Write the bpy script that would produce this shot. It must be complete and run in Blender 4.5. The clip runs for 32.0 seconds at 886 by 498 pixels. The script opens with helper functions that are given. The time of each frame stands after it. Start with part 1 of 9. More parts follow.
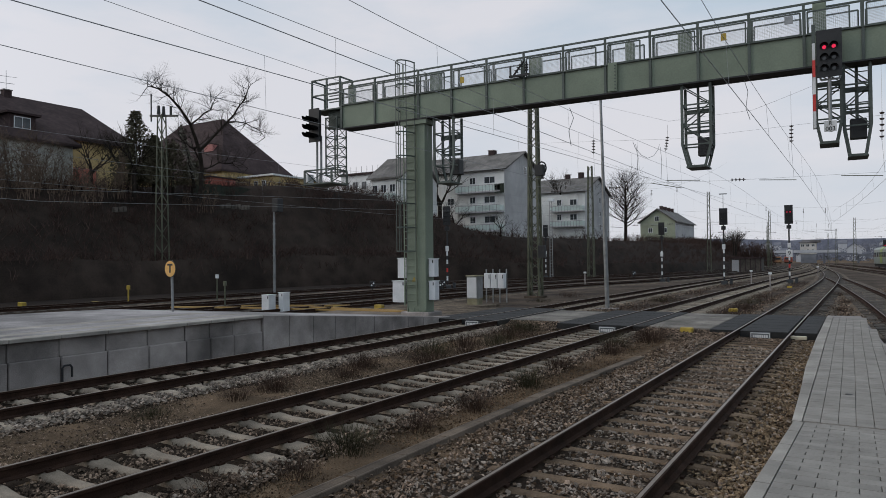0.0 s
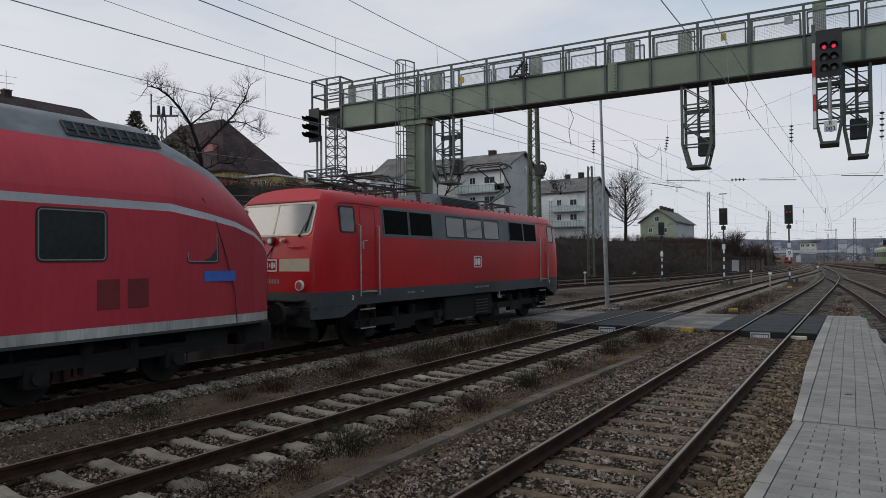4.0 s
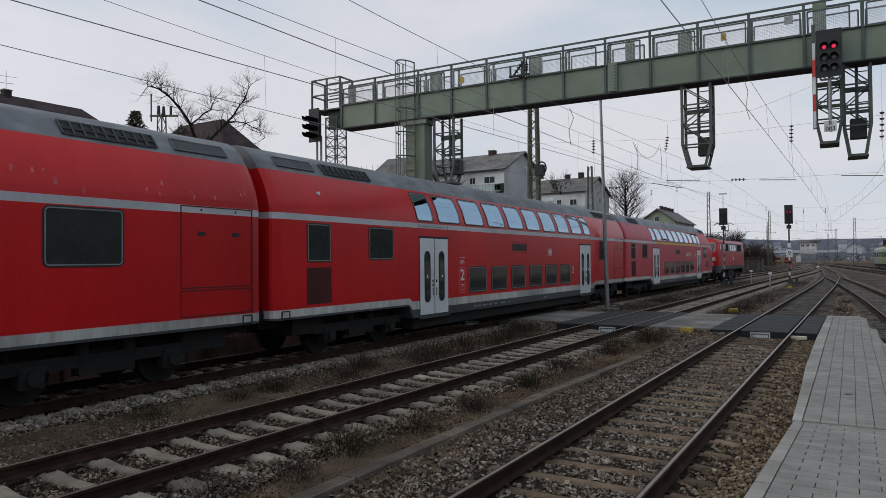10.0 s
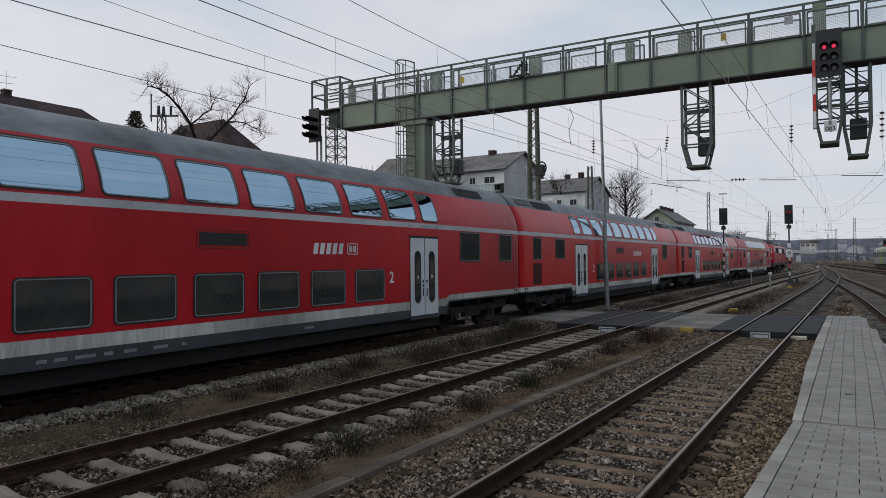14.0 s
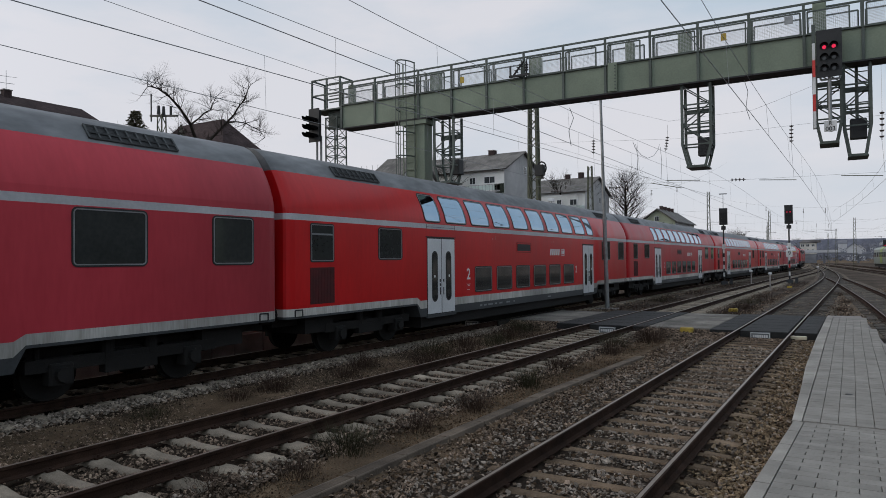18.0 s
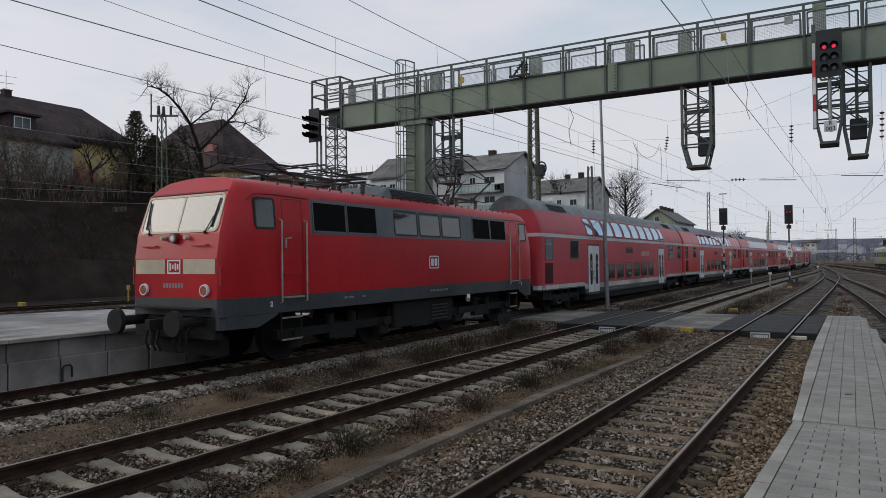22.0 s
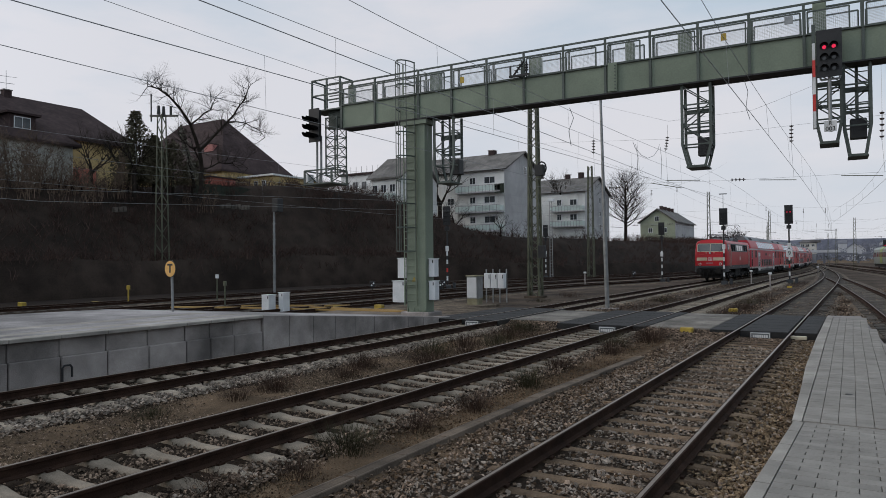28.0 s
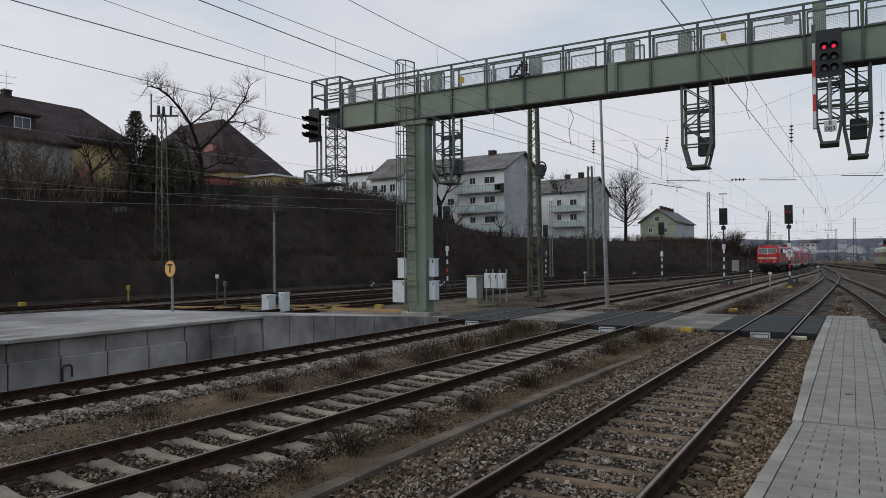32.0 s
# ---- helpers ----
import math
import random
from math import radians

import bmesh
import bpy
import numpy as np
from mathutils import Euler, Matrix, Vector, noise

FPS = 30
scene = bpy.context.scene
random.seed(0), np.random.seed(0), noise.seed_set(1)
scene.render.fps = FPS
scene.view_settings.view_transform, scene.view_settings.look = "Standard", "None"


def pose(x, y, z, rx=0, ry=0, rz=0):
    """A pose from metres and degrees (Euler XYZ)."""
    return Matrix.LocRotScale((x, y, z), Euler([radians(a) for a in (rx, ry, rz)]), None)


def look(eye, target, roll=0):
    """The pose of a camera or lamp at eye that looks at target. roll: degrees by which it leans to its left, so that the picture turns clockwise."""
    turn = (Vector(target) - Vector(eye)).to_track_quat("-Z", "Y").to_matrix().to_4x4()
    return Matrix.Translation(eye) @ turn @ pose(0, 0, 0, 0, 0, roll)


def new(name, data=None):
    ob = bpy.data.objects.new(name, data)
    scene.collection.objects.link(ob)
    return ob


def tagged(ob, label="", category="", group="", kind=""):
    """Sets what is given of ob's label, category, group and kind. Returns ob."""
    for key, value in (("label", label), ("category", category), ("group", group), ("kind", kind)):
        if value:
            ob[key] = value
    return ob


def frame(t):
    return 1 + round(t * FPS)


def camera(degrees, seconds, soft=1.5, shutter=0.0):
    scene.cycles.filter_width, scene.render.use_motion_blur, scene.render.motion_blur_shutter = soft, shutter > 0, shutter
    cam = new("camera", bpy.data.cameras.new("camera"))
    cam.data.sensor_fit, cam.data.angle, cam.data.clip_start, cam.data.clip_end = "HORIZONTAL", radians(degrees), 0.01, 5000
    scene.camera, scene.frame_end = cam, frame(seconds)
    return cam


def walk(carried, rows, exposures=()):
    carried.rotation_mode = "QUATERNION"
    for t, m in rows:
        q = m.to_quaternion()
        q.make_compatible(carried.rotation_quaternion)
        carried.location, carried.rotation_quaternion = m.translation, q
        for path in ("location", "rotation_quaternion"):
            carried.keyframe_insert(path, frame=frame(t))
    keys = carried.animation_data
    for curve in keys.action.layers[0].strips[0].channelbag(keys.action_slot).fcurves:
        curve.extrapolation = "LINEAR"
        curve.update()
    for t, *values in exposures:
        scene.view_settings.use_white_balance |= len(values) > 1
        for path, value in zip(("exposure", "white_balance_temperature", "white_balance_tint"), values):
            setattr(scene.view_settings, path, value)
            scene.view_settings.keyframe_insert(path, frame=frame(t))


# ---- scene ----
# camera on a tripod at the platform's end
cam = camera(65.76, 32.0, soft=0.5)
YAW, PITCH = radians(31.39), radians(1.0)
EYE = Vector((0.0, 0.0, 2.202))
AIM = EYE + Vector((-math.sin(YAW) * math.cos(PITCH), math.cos(YAW) * math.cos(PITCH), math.sin(PITCH)))
STAND = look(EYE, AIM, -0.56)
walk(cam, [(0.0, STAND), (32.0, STAND)], exposures=[(0.0, 0.0), (32.0, 0.0)])

# ---- sky and sun ----
world = bpy.data.worlds.new("sky")
scene.world = world
world.use_nodes = True
wn, wl = world.node_tree.nodes, world.node_tree.links
wn.clear()
w_out, w_bg = wn.new("ShaderNodeOutputWorld"), wn.new("ShaderNodeBackground")
w_sky = wn.new("ShaderNodeTexSky")
w_sky.sky_type, w_sky.sun_disc = "NISHITA", False
w_sky.sun_elevation, w_sky.sun_rotation = radians(22), radians(-117)
w_gain = wn.new("ShaderNodeVectorMath")
w_gain.operation = "SCALE"
w_gain.inputs["Scale"].default_value = 0.06
w_co = wn.new("ShaderNodeTexCoord")
w_map = wn.new("ShaderNodeMapping")
w_map.inputs["Scale"].default_value = (1.0, 1.0, 3.2)
w_noise = wn.new("ShaderNodeTexNoise")
w_noise.inputs["Scale"].default_value, w_noise.inputs["Detail"].default_value = 1.7, 7.0
w_noise.inputs["Roughness"].default_value = 0.55
w_ramp = wn.new("ShaderNodeValToRGB")
w_ramp.color_ramp.elements[0].position, w_ramp.color_ramp.elements[0].color = 0.36, (0.52, 0.625, 0.735, 1)
w_ramp.color_ramp.elements[1].position, w_ramp.color_ramp.elements[1].color = 0.6, (0.755, 0.757, 0.81, 1)
w_mix = wn.new("ShaderNodeMix")
w_mix.data_type = "RGBA"
w_mix.inputs["Factor"].default_value = 0.9
wl.new(w_co.outputs["Generated"], w_map.inputs["Vector"])
wl.new(w_map.outputs["Vector"], w_noise.inputs["Vector"])
w_clear = wn.new("ShaderNodeMapRange")
w_clear.inputs["From Min"].default_value, w_clear.inputs["From Max"].default_value = -0.75, 0.05
w_clear.inputs["To Min"].default_value, w_clear.inputs["To Max"].default_value = 0.06, -0.15
w_east = wn.new("ShaderNodeSeparateXYZ")
w_thin = wn.new("ShaderNodeMath")
wl.new(w_co.outputs["Generated"], w_east.inputs["Vector"])
wl.new(w_east.outputs["X"], w_clear.inputs["Value"])
wl.new(w_noise.outputs["Fac"], w_thin.inputs[0])
wl.new(w_clear.outputs["Result"], w_thin.inputs[1])
wl.new(w_thin.outputs[0], w_ramp.inputs["Fac"])
wl.new(w_sky.outputs["Color"], w_gain.inputs[0])
wl.new(w_gain.outputs["Vector"], w_mix.inputs["A"])
wl.new(w_ramp.outputs["Color"], w_mix.inputs["B"])
w_sep = wn.new("ShaderNodeSeparateXYZ")
w_low = wn.new("ShaderNodeMapRange")
w_low.inputs["From Min"].default_value, w_low.inputs["From Max"].default_value = 0.0, 0.22
w_low.inputs["To Min"].default_value, w_low.inputs["To Max"].default_value = 0.75, 0.0
w_haze = wn.new("ShaderNodeMix")
w_haze.data_type = "RGBA"
w_haze.inputs["B"].default_value = (0.745, 0.725, 0.757, 1)
wl.new(w_co.outputs["Generated"], w_sep.inputs["Vector"])
wl.new(w_sep.outputs["Z"], w_low.inputs["Value"])
wl.new(w_low.outputs["Result"], w_haze.inputs["Factor"])
wl.new(w_mix.outputs["Result"], w_haze.inputs["A"])
# the sky is brighter towards the veiled sun behind the camera
w_dot = wn.new("ShaderNodeVectorMath")
w_dot.operation = "DOT_PRODUCT"
w_dot.inputs[1].default_value = (-0.36, -0.93, 0.0)
w_side = wn.new("ShaderNodeMapRange")
w_side.inputs["From Min"].default_value, w_side.inputs["From Max"].default_value = -0.2, 0.9
w_side.inputs["To Min"].default_value, w_side.inputs["To Max"].default_value = 1.0, 1.32
w_dim = wn.new("ShaderNodeVectorMath")
w_dim.operation = "SCALE"
wl.new(w_co.outputs["Generated"], w_dot.inputs[0])
wl.new(w_dot.outputs["Value"], w_side.inputs["Value"])
wl.new(w_haze.outputs["Result"], w_dim.inputs[0])
wl.new(w_side.outputs["Result"], w_dim.inputs["Scale"])
wl.new(w_dim.outputs["Vector"], w_bg.inputs["Color"])
w_bg.inputs["Strength"].default_value = 1.0
wl.new(w_bg.outputs["Background"], w_out.inputs["Surface"])

sun_data = bpy.data.lights.new("sun", "SUN")
sun_data.energy, sun_data.angle, sun_data.color = 0.8, radians(28), (1.0, 0.9, 0.78)
sun = new("sun", sun_data)
sun.matrix_world = look((-60, -30, 27), (0, 0, 0))
# ---- materials ----
def surface(name, dark, light, scale=4.0, rough=0.8, metal=0.0, bump=0.3, fine=None, spread=0.0, stain=0.0, spec=0.4, stretch=(1, 1, 1), coat=0.0, scuff=0.12, fixed=False):
    """Two colours mixed by coarse and fine noise, with bump, a little per-object spread and broad stains. fixed: the grain runs on from piece to piece of a still thing."""
    m = bpy.data.materials.new(name)
    m.use_nodes = True
    n, l = m.node_tree.nodes, m.node_tree.links
    b = n["Principled BSDF"]
    co = n.new("ShaderNodeTexCoord")
    mp = n.new("ShaderNodeMapping")
    mp.inputs["Scale"].default_value = stretch
    place = n.new("ShaderNodeNewGeometry").outputs["Position"] if fixed else co.outputs["Object"]
    l.new(place, mp.inputs["Vector"])
    a = n.new("ShaderNodeTexNoise")
    a.inputs["Scale"].default_value, a.inputs["Detail"].default_value = scale, 5.0
    f = n.new("ShaderNodeTexNoise")
    f.inputs["Scale"].default_value, f.inputs["Detail"].default_value = fine or scale * 14, 3.0
    for t in (a, f):
        l.new(mp.outputs["Vector"], t.inputs["Vector"])
    mid = n.new("ShaderNodeMath")
    mid.operation = "MULTIPLY_ADD"
    mid.inputs[1].default_value, mid.inputs[2].default_value = 0.55, 0.0
    l.new(f.outputs["Fac"], mid.inputs[0])
    tot = n.new("ShaderNodeMath")
    tot.operation = "MULTIPLY_ADD"
    tot.inputs[1].default_value = 0.75
    l.new(a.outputs["Fac"], tot.inputs[0])
    l.new(mid.outputs[0], tot.inputs[2])
    rp = n.new("ShaderNodeValToRGB")
    rp.color_ramp.elements[0].position, rp.color_ramp.elements[0].color = 0.45, (*dark, 1)
    rp.color_ramp.elements[1].position, rp.color_ramp.elements[1].color = 0.85, (*light, 1)
    l.new(tot.outputs[0], rp.inputs["Fac"])
    col = rp.outputs["Color"]
    if stain:
        s = n.new("ShaderNodeTexNoise")
        s.inputs["Scale"].default_value, s.inputs["Detail"].default_value = scale * 0.22, 6.0
        l.new(place, s.inputs["Vector"])
        sr = n.new("ShaderNodeMapRange")
        sr.inputs["From Min"].default_value, sr.inputs["From Max"].default_value = 0.35, 0.65
        sr.inputs["To Min"].default_value, sr.inputs["To Max"].default_value = 1.0 - stain, 1.0 + stain * 0.3
        l.new(s.outputs["Fac"], sr.inputs["Value"])
        vm = n.new("ShaderNodeVectorMath")
        vm.operation = "SCALE"
        l.new(col, vm.inputs[0])
        l.new(sr.outputs["Result"], vm.inputs["Scale"])
        col = vm.outputs["Vector"]
    if spread:
        oi, gi = n.new("ShaderNodeObjectInfo"), n.new("ShaderNodeNewGeometry")
        ad = n.new("ShaderNodeMath")
        l.new(oi.outputs["Random"], ad.inputs[0])
        l.new(gi.outputs["Random Per Island"], ad.inputs[1])
        fr = n.new("ShaderNodeMath")
        fr.operation = "FRACT"
        l.new(ad.outputs[0], fr.inputs[0])
        mr = n.new("ShaderNodeMapRange")
        mr.inputs["To Min"].default_value, mr.inputs["To Max"].default_value = 1 - spread, 1 + spread
        l.new(fr.outputs[0], mr.inputs["Value"])
        vs = n.new("ShaderNodeVectorMath")
        vs.operation = "SCALE"
        l.new(col, vs.inputs[0])
        l.new(mr.outputs["Result"], vs.inputs["Scale"])
        col = vs.outputs["Vector"]
    l.new(col, b.inputs["Base Color"])
    rr = n.new("ShaderNodeMapRange")
    rr.inputs["To Min"].default_value, rr.inputs["To Max"].default_value = max(0.02, rough - scuff), min(1.0, rough + scuff)
    l.new(a.outputs["Fac"], rr.inputs["Value"])
    l.new(rr.outputs["Result"], b.inputs["Roughness"])
    b.inputs["Metallic"].default_value, b.inputs["Specular IOR Level"].default_value = metal, spec
    b.inputs["Coat Weight"].default_value, b.inputs["Coat Roughness"].default_value = coat, 0.12
    if bump:
        bp = n.new("ShaderNodeBump")
        bp.inputs["Strength"].default_value, bp.inputs["Distance"].default_value = bump, 0.02
        l.new(f.outputs["Fac"], bp.inputs["Height"])
        l.new(bp.outputs["Normal"], b.inputs["Normal"])
    return m


def shine(name, color, strength):
    m = bpy.data.materials.new(name)
    m.use_nodes = True
    b = m.node_tree.nodes["Principled BSDF"]
    b.inputs["Base Color"].default_value = (*color, 1)
    b.inputs["Emission Color"].default_value, b.inputs["Emission Strength"].default_value = (*color, 1), strength
    return m


BALLAST = surface("ballast_stone", (0.0394, 0.0278, 0.0196), (0.3299, 0.2434, 0.1823), 7, 0.92, bump=0.5, spread=0.85, stain=0.3, spec=0.1)
# bed below the loose stones: shade of their gaps put into its colour
BALLAST_BED = surface("shaded_ballast_bed", (0.0154, 0.0107, 0.0072), (0.0605, 0.0427, 0.0306), 9, 0.95, bump=1.0, fine=60, stain=0.4, spec=0.1)
BALLAST_ORANGE = surface("orange_stained_ballast", (0.0945, 0.064, 0.0368), (0.399, 0.294, 0.1911), 7, 0.92, bump=0.5, spread=0.5, stain=0.3, spec=0.1)
BALLAST_RUSTY = surface("rust_stained_ballast", (0.0378, 0.0231, 0.0137), (0.2363, 0.1543, 0.0945), 7, 0.92, bump=0.5, spread=0.55, stain=0.3, spec=0.1)
TROUGH = surface("old_trough_concrete", (0.106, 0.0808, 0.0603), (0.2385, 0.1852, 0.1422), 3, 0.92, bump=0.4, fine=50, spread=0.2, stain=0.5, fixed=True)
TROUGH_LID = surface("mossy_trough_lids", (0.0901, 0.0646, 0.045), (0.212, 0.1577, 0.1152), 3, 0.92, bump=0.4, fine=50, spread=0.2, stain=0.5, fixed=True)
FAR_BED = surface("pale_far_ballast", (0.075, 0.0576, 0.042), (0.2205, 0.1749, 0.1319), 6, 0.95, bump=1.0, fine=40, stain=0.45, spec=0.1)
SOIL = surface("sandy_soil", (0.0548, 0.0381, 0.0239), (0.2406, 0.167, 0.1072), 1.7, 0.97, bump=1.0, fine=48, stain=0.55, spec=0.1)
YARD = surface("yard_ground", (0.034, 0.025, 0.0189), (0.1247, 0.0937, 0.0709), 0.9, 0.97, bump=0.8, fine=24, stain=0.5, spec=0.1)
CONCRETE = surface("weathered_concrete", (0.2307, 0.2041, 0.1901), (0.4153, 0.3696, 0.3473), 2.2, 0.88, bump=0.25, fine=50, spread=0.16, stain=0.6, fixed=True)
SLEEPER_C = surface("sleeper_concrete", (0.165, 0.135, 0.102), (0.375, 0.31, 0.24), 3.5, 0.92, bump=0.4, fine=60, spread=0.14, stain=0.4, fixed=True)
SLEEPER_S = surface("rusty_sleeper_steel", (0.0893, 0.0609, 0.042), (0.2783, 0.1974, 0.1313), 4, 0.85, bump=0.5, fine=60, spread=0.2, stain=0.4, fixed=True, spec=0.1)
SLEEPER_W = surface("grey_worn_timber", (0.06, 0.05, 0.042), (0.16, 0.138, 0.115), 4, 0.9, bump=0.5, fine=60, spread=0.2, stain=0.4, fixed=True)
RUST = surface("rail_rust", (0.0198, 0.0108, 0.0077), (0.0572, 0.0317, 0.0221), 5, 0.93, bump=0.4, fine=70, stain=0.3, spec=0.12)
RAIL_TOP = surface("polished_rail_head", (0.171, 0.1392, 0.112), (0.304, 0.2523, 0.208), 6, 0.38, 0.85, bump=0.05)
RAIL_DULL = surface("dull_rail_head", (0.1, 0.078, 0.065), (0.2, 0.165, 0.145), 6, 0.5, 0.7, bump=0.1)
PAVER = surface("grey_paving", (0.2, 0.184, 0.164), (0.305, 0.283, 0.254), 3, 0.9, bump=0.3, fine=70, spread=0.09, stain=0.08, fixed=True)
KERB = surface("kerb_concrete", (0.265, 0.243, 0.215), (0.395, 0.365, 0.325), 3, 0.88, bump=0.3, fine=60, spread=0.06, stain=0.3, fixed=True)
RUBBER = surface("crossing_rubber", (0.009, 0.0085, 0.0083), (0.026, 0.025, 0.0245), 3, 0.8, bump=0.4, spread=0.15, stain=0.3, fixed=True)
SLAB = surface("rough_crossing_slab", (0.14, 0.124, 0.106), (0.285, 0.256, 0.222), 3, 0.95, bump=0.6, fine=40, stain=0.5, fixed=True)
PLATE = surface("platform_slabs", (0.225, 0.21, 0.208), (0.41, 0.386, 0.382), 1.5, 0.85, bump=0.2, spread=0.12, stain=0.55, fixed=True)
GREEN = surface("green_paint", (0.1472, 0.1784, 0.1288), (0.2098, 0.2489, 0.184), 1.2, 0.55, bump=0.06, stain=0.2, spread=0.03)
GREEN_DARK = surface("dark_green_paint", (0.055, 0.068, 0.059), (0.1, 0.118, 0.104), 1.6, 0.6, bump=0.06, stain=0.2)
STEEL = surface("galvanised_steel", (0.2, 0.205, 0.205), (0.34, 0.345, 0.345), 5, 0.5, 0.5, bump=0.05, stain=0.2)
ZINC = surface("bright_zinc_wire", (0.5, 0.51, 0.52), (0.66, 0.67, 0.68), 5, 0.5, 0.2, bump=0)
MAST_STEEL = surface("weathered_mast_paint", (0.0633, 0.069, 0.045), (0.138, 0.1437, 0.095), 2.5, 0.7, 0.1, bump=0.1, stain=0.4)
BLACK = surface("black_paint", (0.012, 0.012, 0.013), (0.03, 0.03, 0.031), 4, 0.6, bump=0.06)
WHITE = surface("white_sheet_metal", (0.6, 0.61, 0.62), (0.76, 0.765, 0.77), 2, 0.5, bump=0.04, stain=0.15)
YELLOW = surface("yellow_paint", (0.357, 0.238, 0.0315), (0.476, 0.34, 0.054), 4, 0.6, bump=0.1, stain=0.35)
ORANGE = surface("ochre_duct", (0.33, 0.2, 0.06), (0.45, 0.29, 0.1), 3, 0.65, bump=0.1, stain=0.3)
REDP = surface("red_paint", (0.45, 0.03, 0.025), (0.6, 0.05, 0.04), 3, 0.5, bump=0.05, stain=0.2)
WIRE = surface("wire", (0.2, 0.205, 0.21), (0.33, 0.335, 0.34), 5, 0.5, 0.3, bump=0)
CERAMIC = surface("brown_insulator", (0.03, 0.02, 0.018), (0.07, 0.045, 0.04), 5, 0.3, bump=0)
RED = surface("traffic_red_paint", (0.3885, 0.006, 0.012), (0.483, 0.009, 0.016), 0.7, 0.36, bump=0.004, stain=0.3, spec=0.3, coat=0.05, scuff=0.1, stretch=(1, 2.2, 0.45), fine=5)
RED_BRIGHT = surface("fresh_traffic_red_paint", (0.477, 0.006, 0.008), (0.5724, 0.009, 0.011), 0.7, 0.32, bump=0.004, stain=0.25, spec=0.3, coat=0.08, scuff=0.1, stretch=(1, 2.2, 0.45), fine=5)
RED_FADED = surface("faded_traffic_red_paint", (0.42, 0.03, 0.046), (0.5, 0.042, 0.06), 0.7, 0.42, bump=0.004, stain=0.3, spec=0.3, scuff=0.1, stretch=(1, 2.2, 0.45), fine=5)
TRAIN_WHITE = surface("grimy_white_band", (0.34, 0.32, 0.28), (0.58, 0.56, 0.53), 1.3, 0.5, bump=0.01, fine=7, stain=0.5, stretch=(1, 4.0, 0.5))
TRAIN_BAND = surface("pale_stripe_paint", (0.43, 0.43, 0.445), (0.55, 0.55, 0.57), 1.2, 0.45, bump=0.01, stain=0.2)
TRAIN_GREY = surface("grey_skirt_paint", (0.0312, 0.0343, 0.0374), (0.0608, 0.0655, 0.0702), 1.4, 0.55, bump=0.03, stain=0.35)
ROOF_GREY = surface("grey_coach_roof", (0.1, 0.104, 0.112), (0.235, 0.24, 0.25), 1.8, 0.55, bump=0.03, fine=5, stain=0.45, stretch=(1, 0.45, 1))
# grime taken to near-black: the shade beneath the train is painted in
UNDER = surface("shaded_bogie_grime", (0.005, 0.0045, 0.004), (0.016, 0.014, 0.013), 3, 0.9, bump=0.2)
DOOR_WHITE = surface("door_leaf_paint", (0.58, 0.585, 0.6), (0.7, 0.705, 0.715), 1.5, 0.4, bump=0.015, stain=0.15)
GLASS = surface("tinted_coach_glass", (0.026, 0.029, 0.029), (0.044, 0.048, 0.047), 1.0, 0.045, bump=0, spec=0.7, coat=0.2, scuff=0.02)
CAB_GLASS = surface("pale_cab_glass", (0.075, 0.08, 0.08), (0.11, 0.115, 0.115), 1.0, 0.06, bump=0, spec=0.6, coat=0.25, scuff=0.02)
SEAL = surface("grey_window_seal", (0.16, 0.165, 0.17), (0.25, 0.255, 0.26), 4, 0.5, bump=0)
GASKET = surface("black_gasket", (0.012, 0.012, 0.013), (0.025, 0.025, 0.026), 4, 0.6, bump=0)
STRIPE_Y = surface("first_class_yellow", (0.58, 0.36, 0.02), (0.68, 0.44, 0.04), 1.5, 0.45, bump=0.01, stain=0.2)
LOUVRE = surface("louvre_grey", (0.03, 0.032, 0.034), (0.075, 0.078, 0.08), 3, 0.6, bump=0.1)
MARK = surface("white_marking", (0.62, 0.62, 0.62), (0.74, 0.74, 0.74), 5, 0.5, bump=0)
CREAM = surface("cream_panel", (0.5, 0.42, 0.3), (0.62, 0.54, 0.4), 3, 0.5, bump=0.02, stain=0.25)
BLUE = surface("blue_sticker", (0.03, 0.10, 0.4), (0.06, 0.15, 0.5), 3, 0.5, bump=0)
FLAKED = surface("flaked_paint_primer", (0.44, 0.07, 0.075), (0.54, 0.17, 0.165), 9, 0.7, bump=0.1, spread=0.2)
DARK_RED = surface("dark_red_grille", (0.12, 0.012, 0.014), (0.2, 0.02, 0.022), 3, 0.6, bump=0.1)
GRILLE_RED = surface("sooty_red_grille", (0.05, 0.008, 0.009), (0.11, 0.016, 0.017), 4, 0.7, bump=0.1, stain=0.3)
FROSTED = surface("frosted_coach_glass", (0.13, 0.165, 0.175), (0.17, 0.21, 0.22), 1, 0.2, bump=0, spec=0.7)
COATED = surface("sun_coated_glass", (0.3, 0.42, 0.53), (0.35, 0.47, 0.58), 0.7, 0.03, 1.0, bump=0.03, fine=1.6, scuff=0.01)
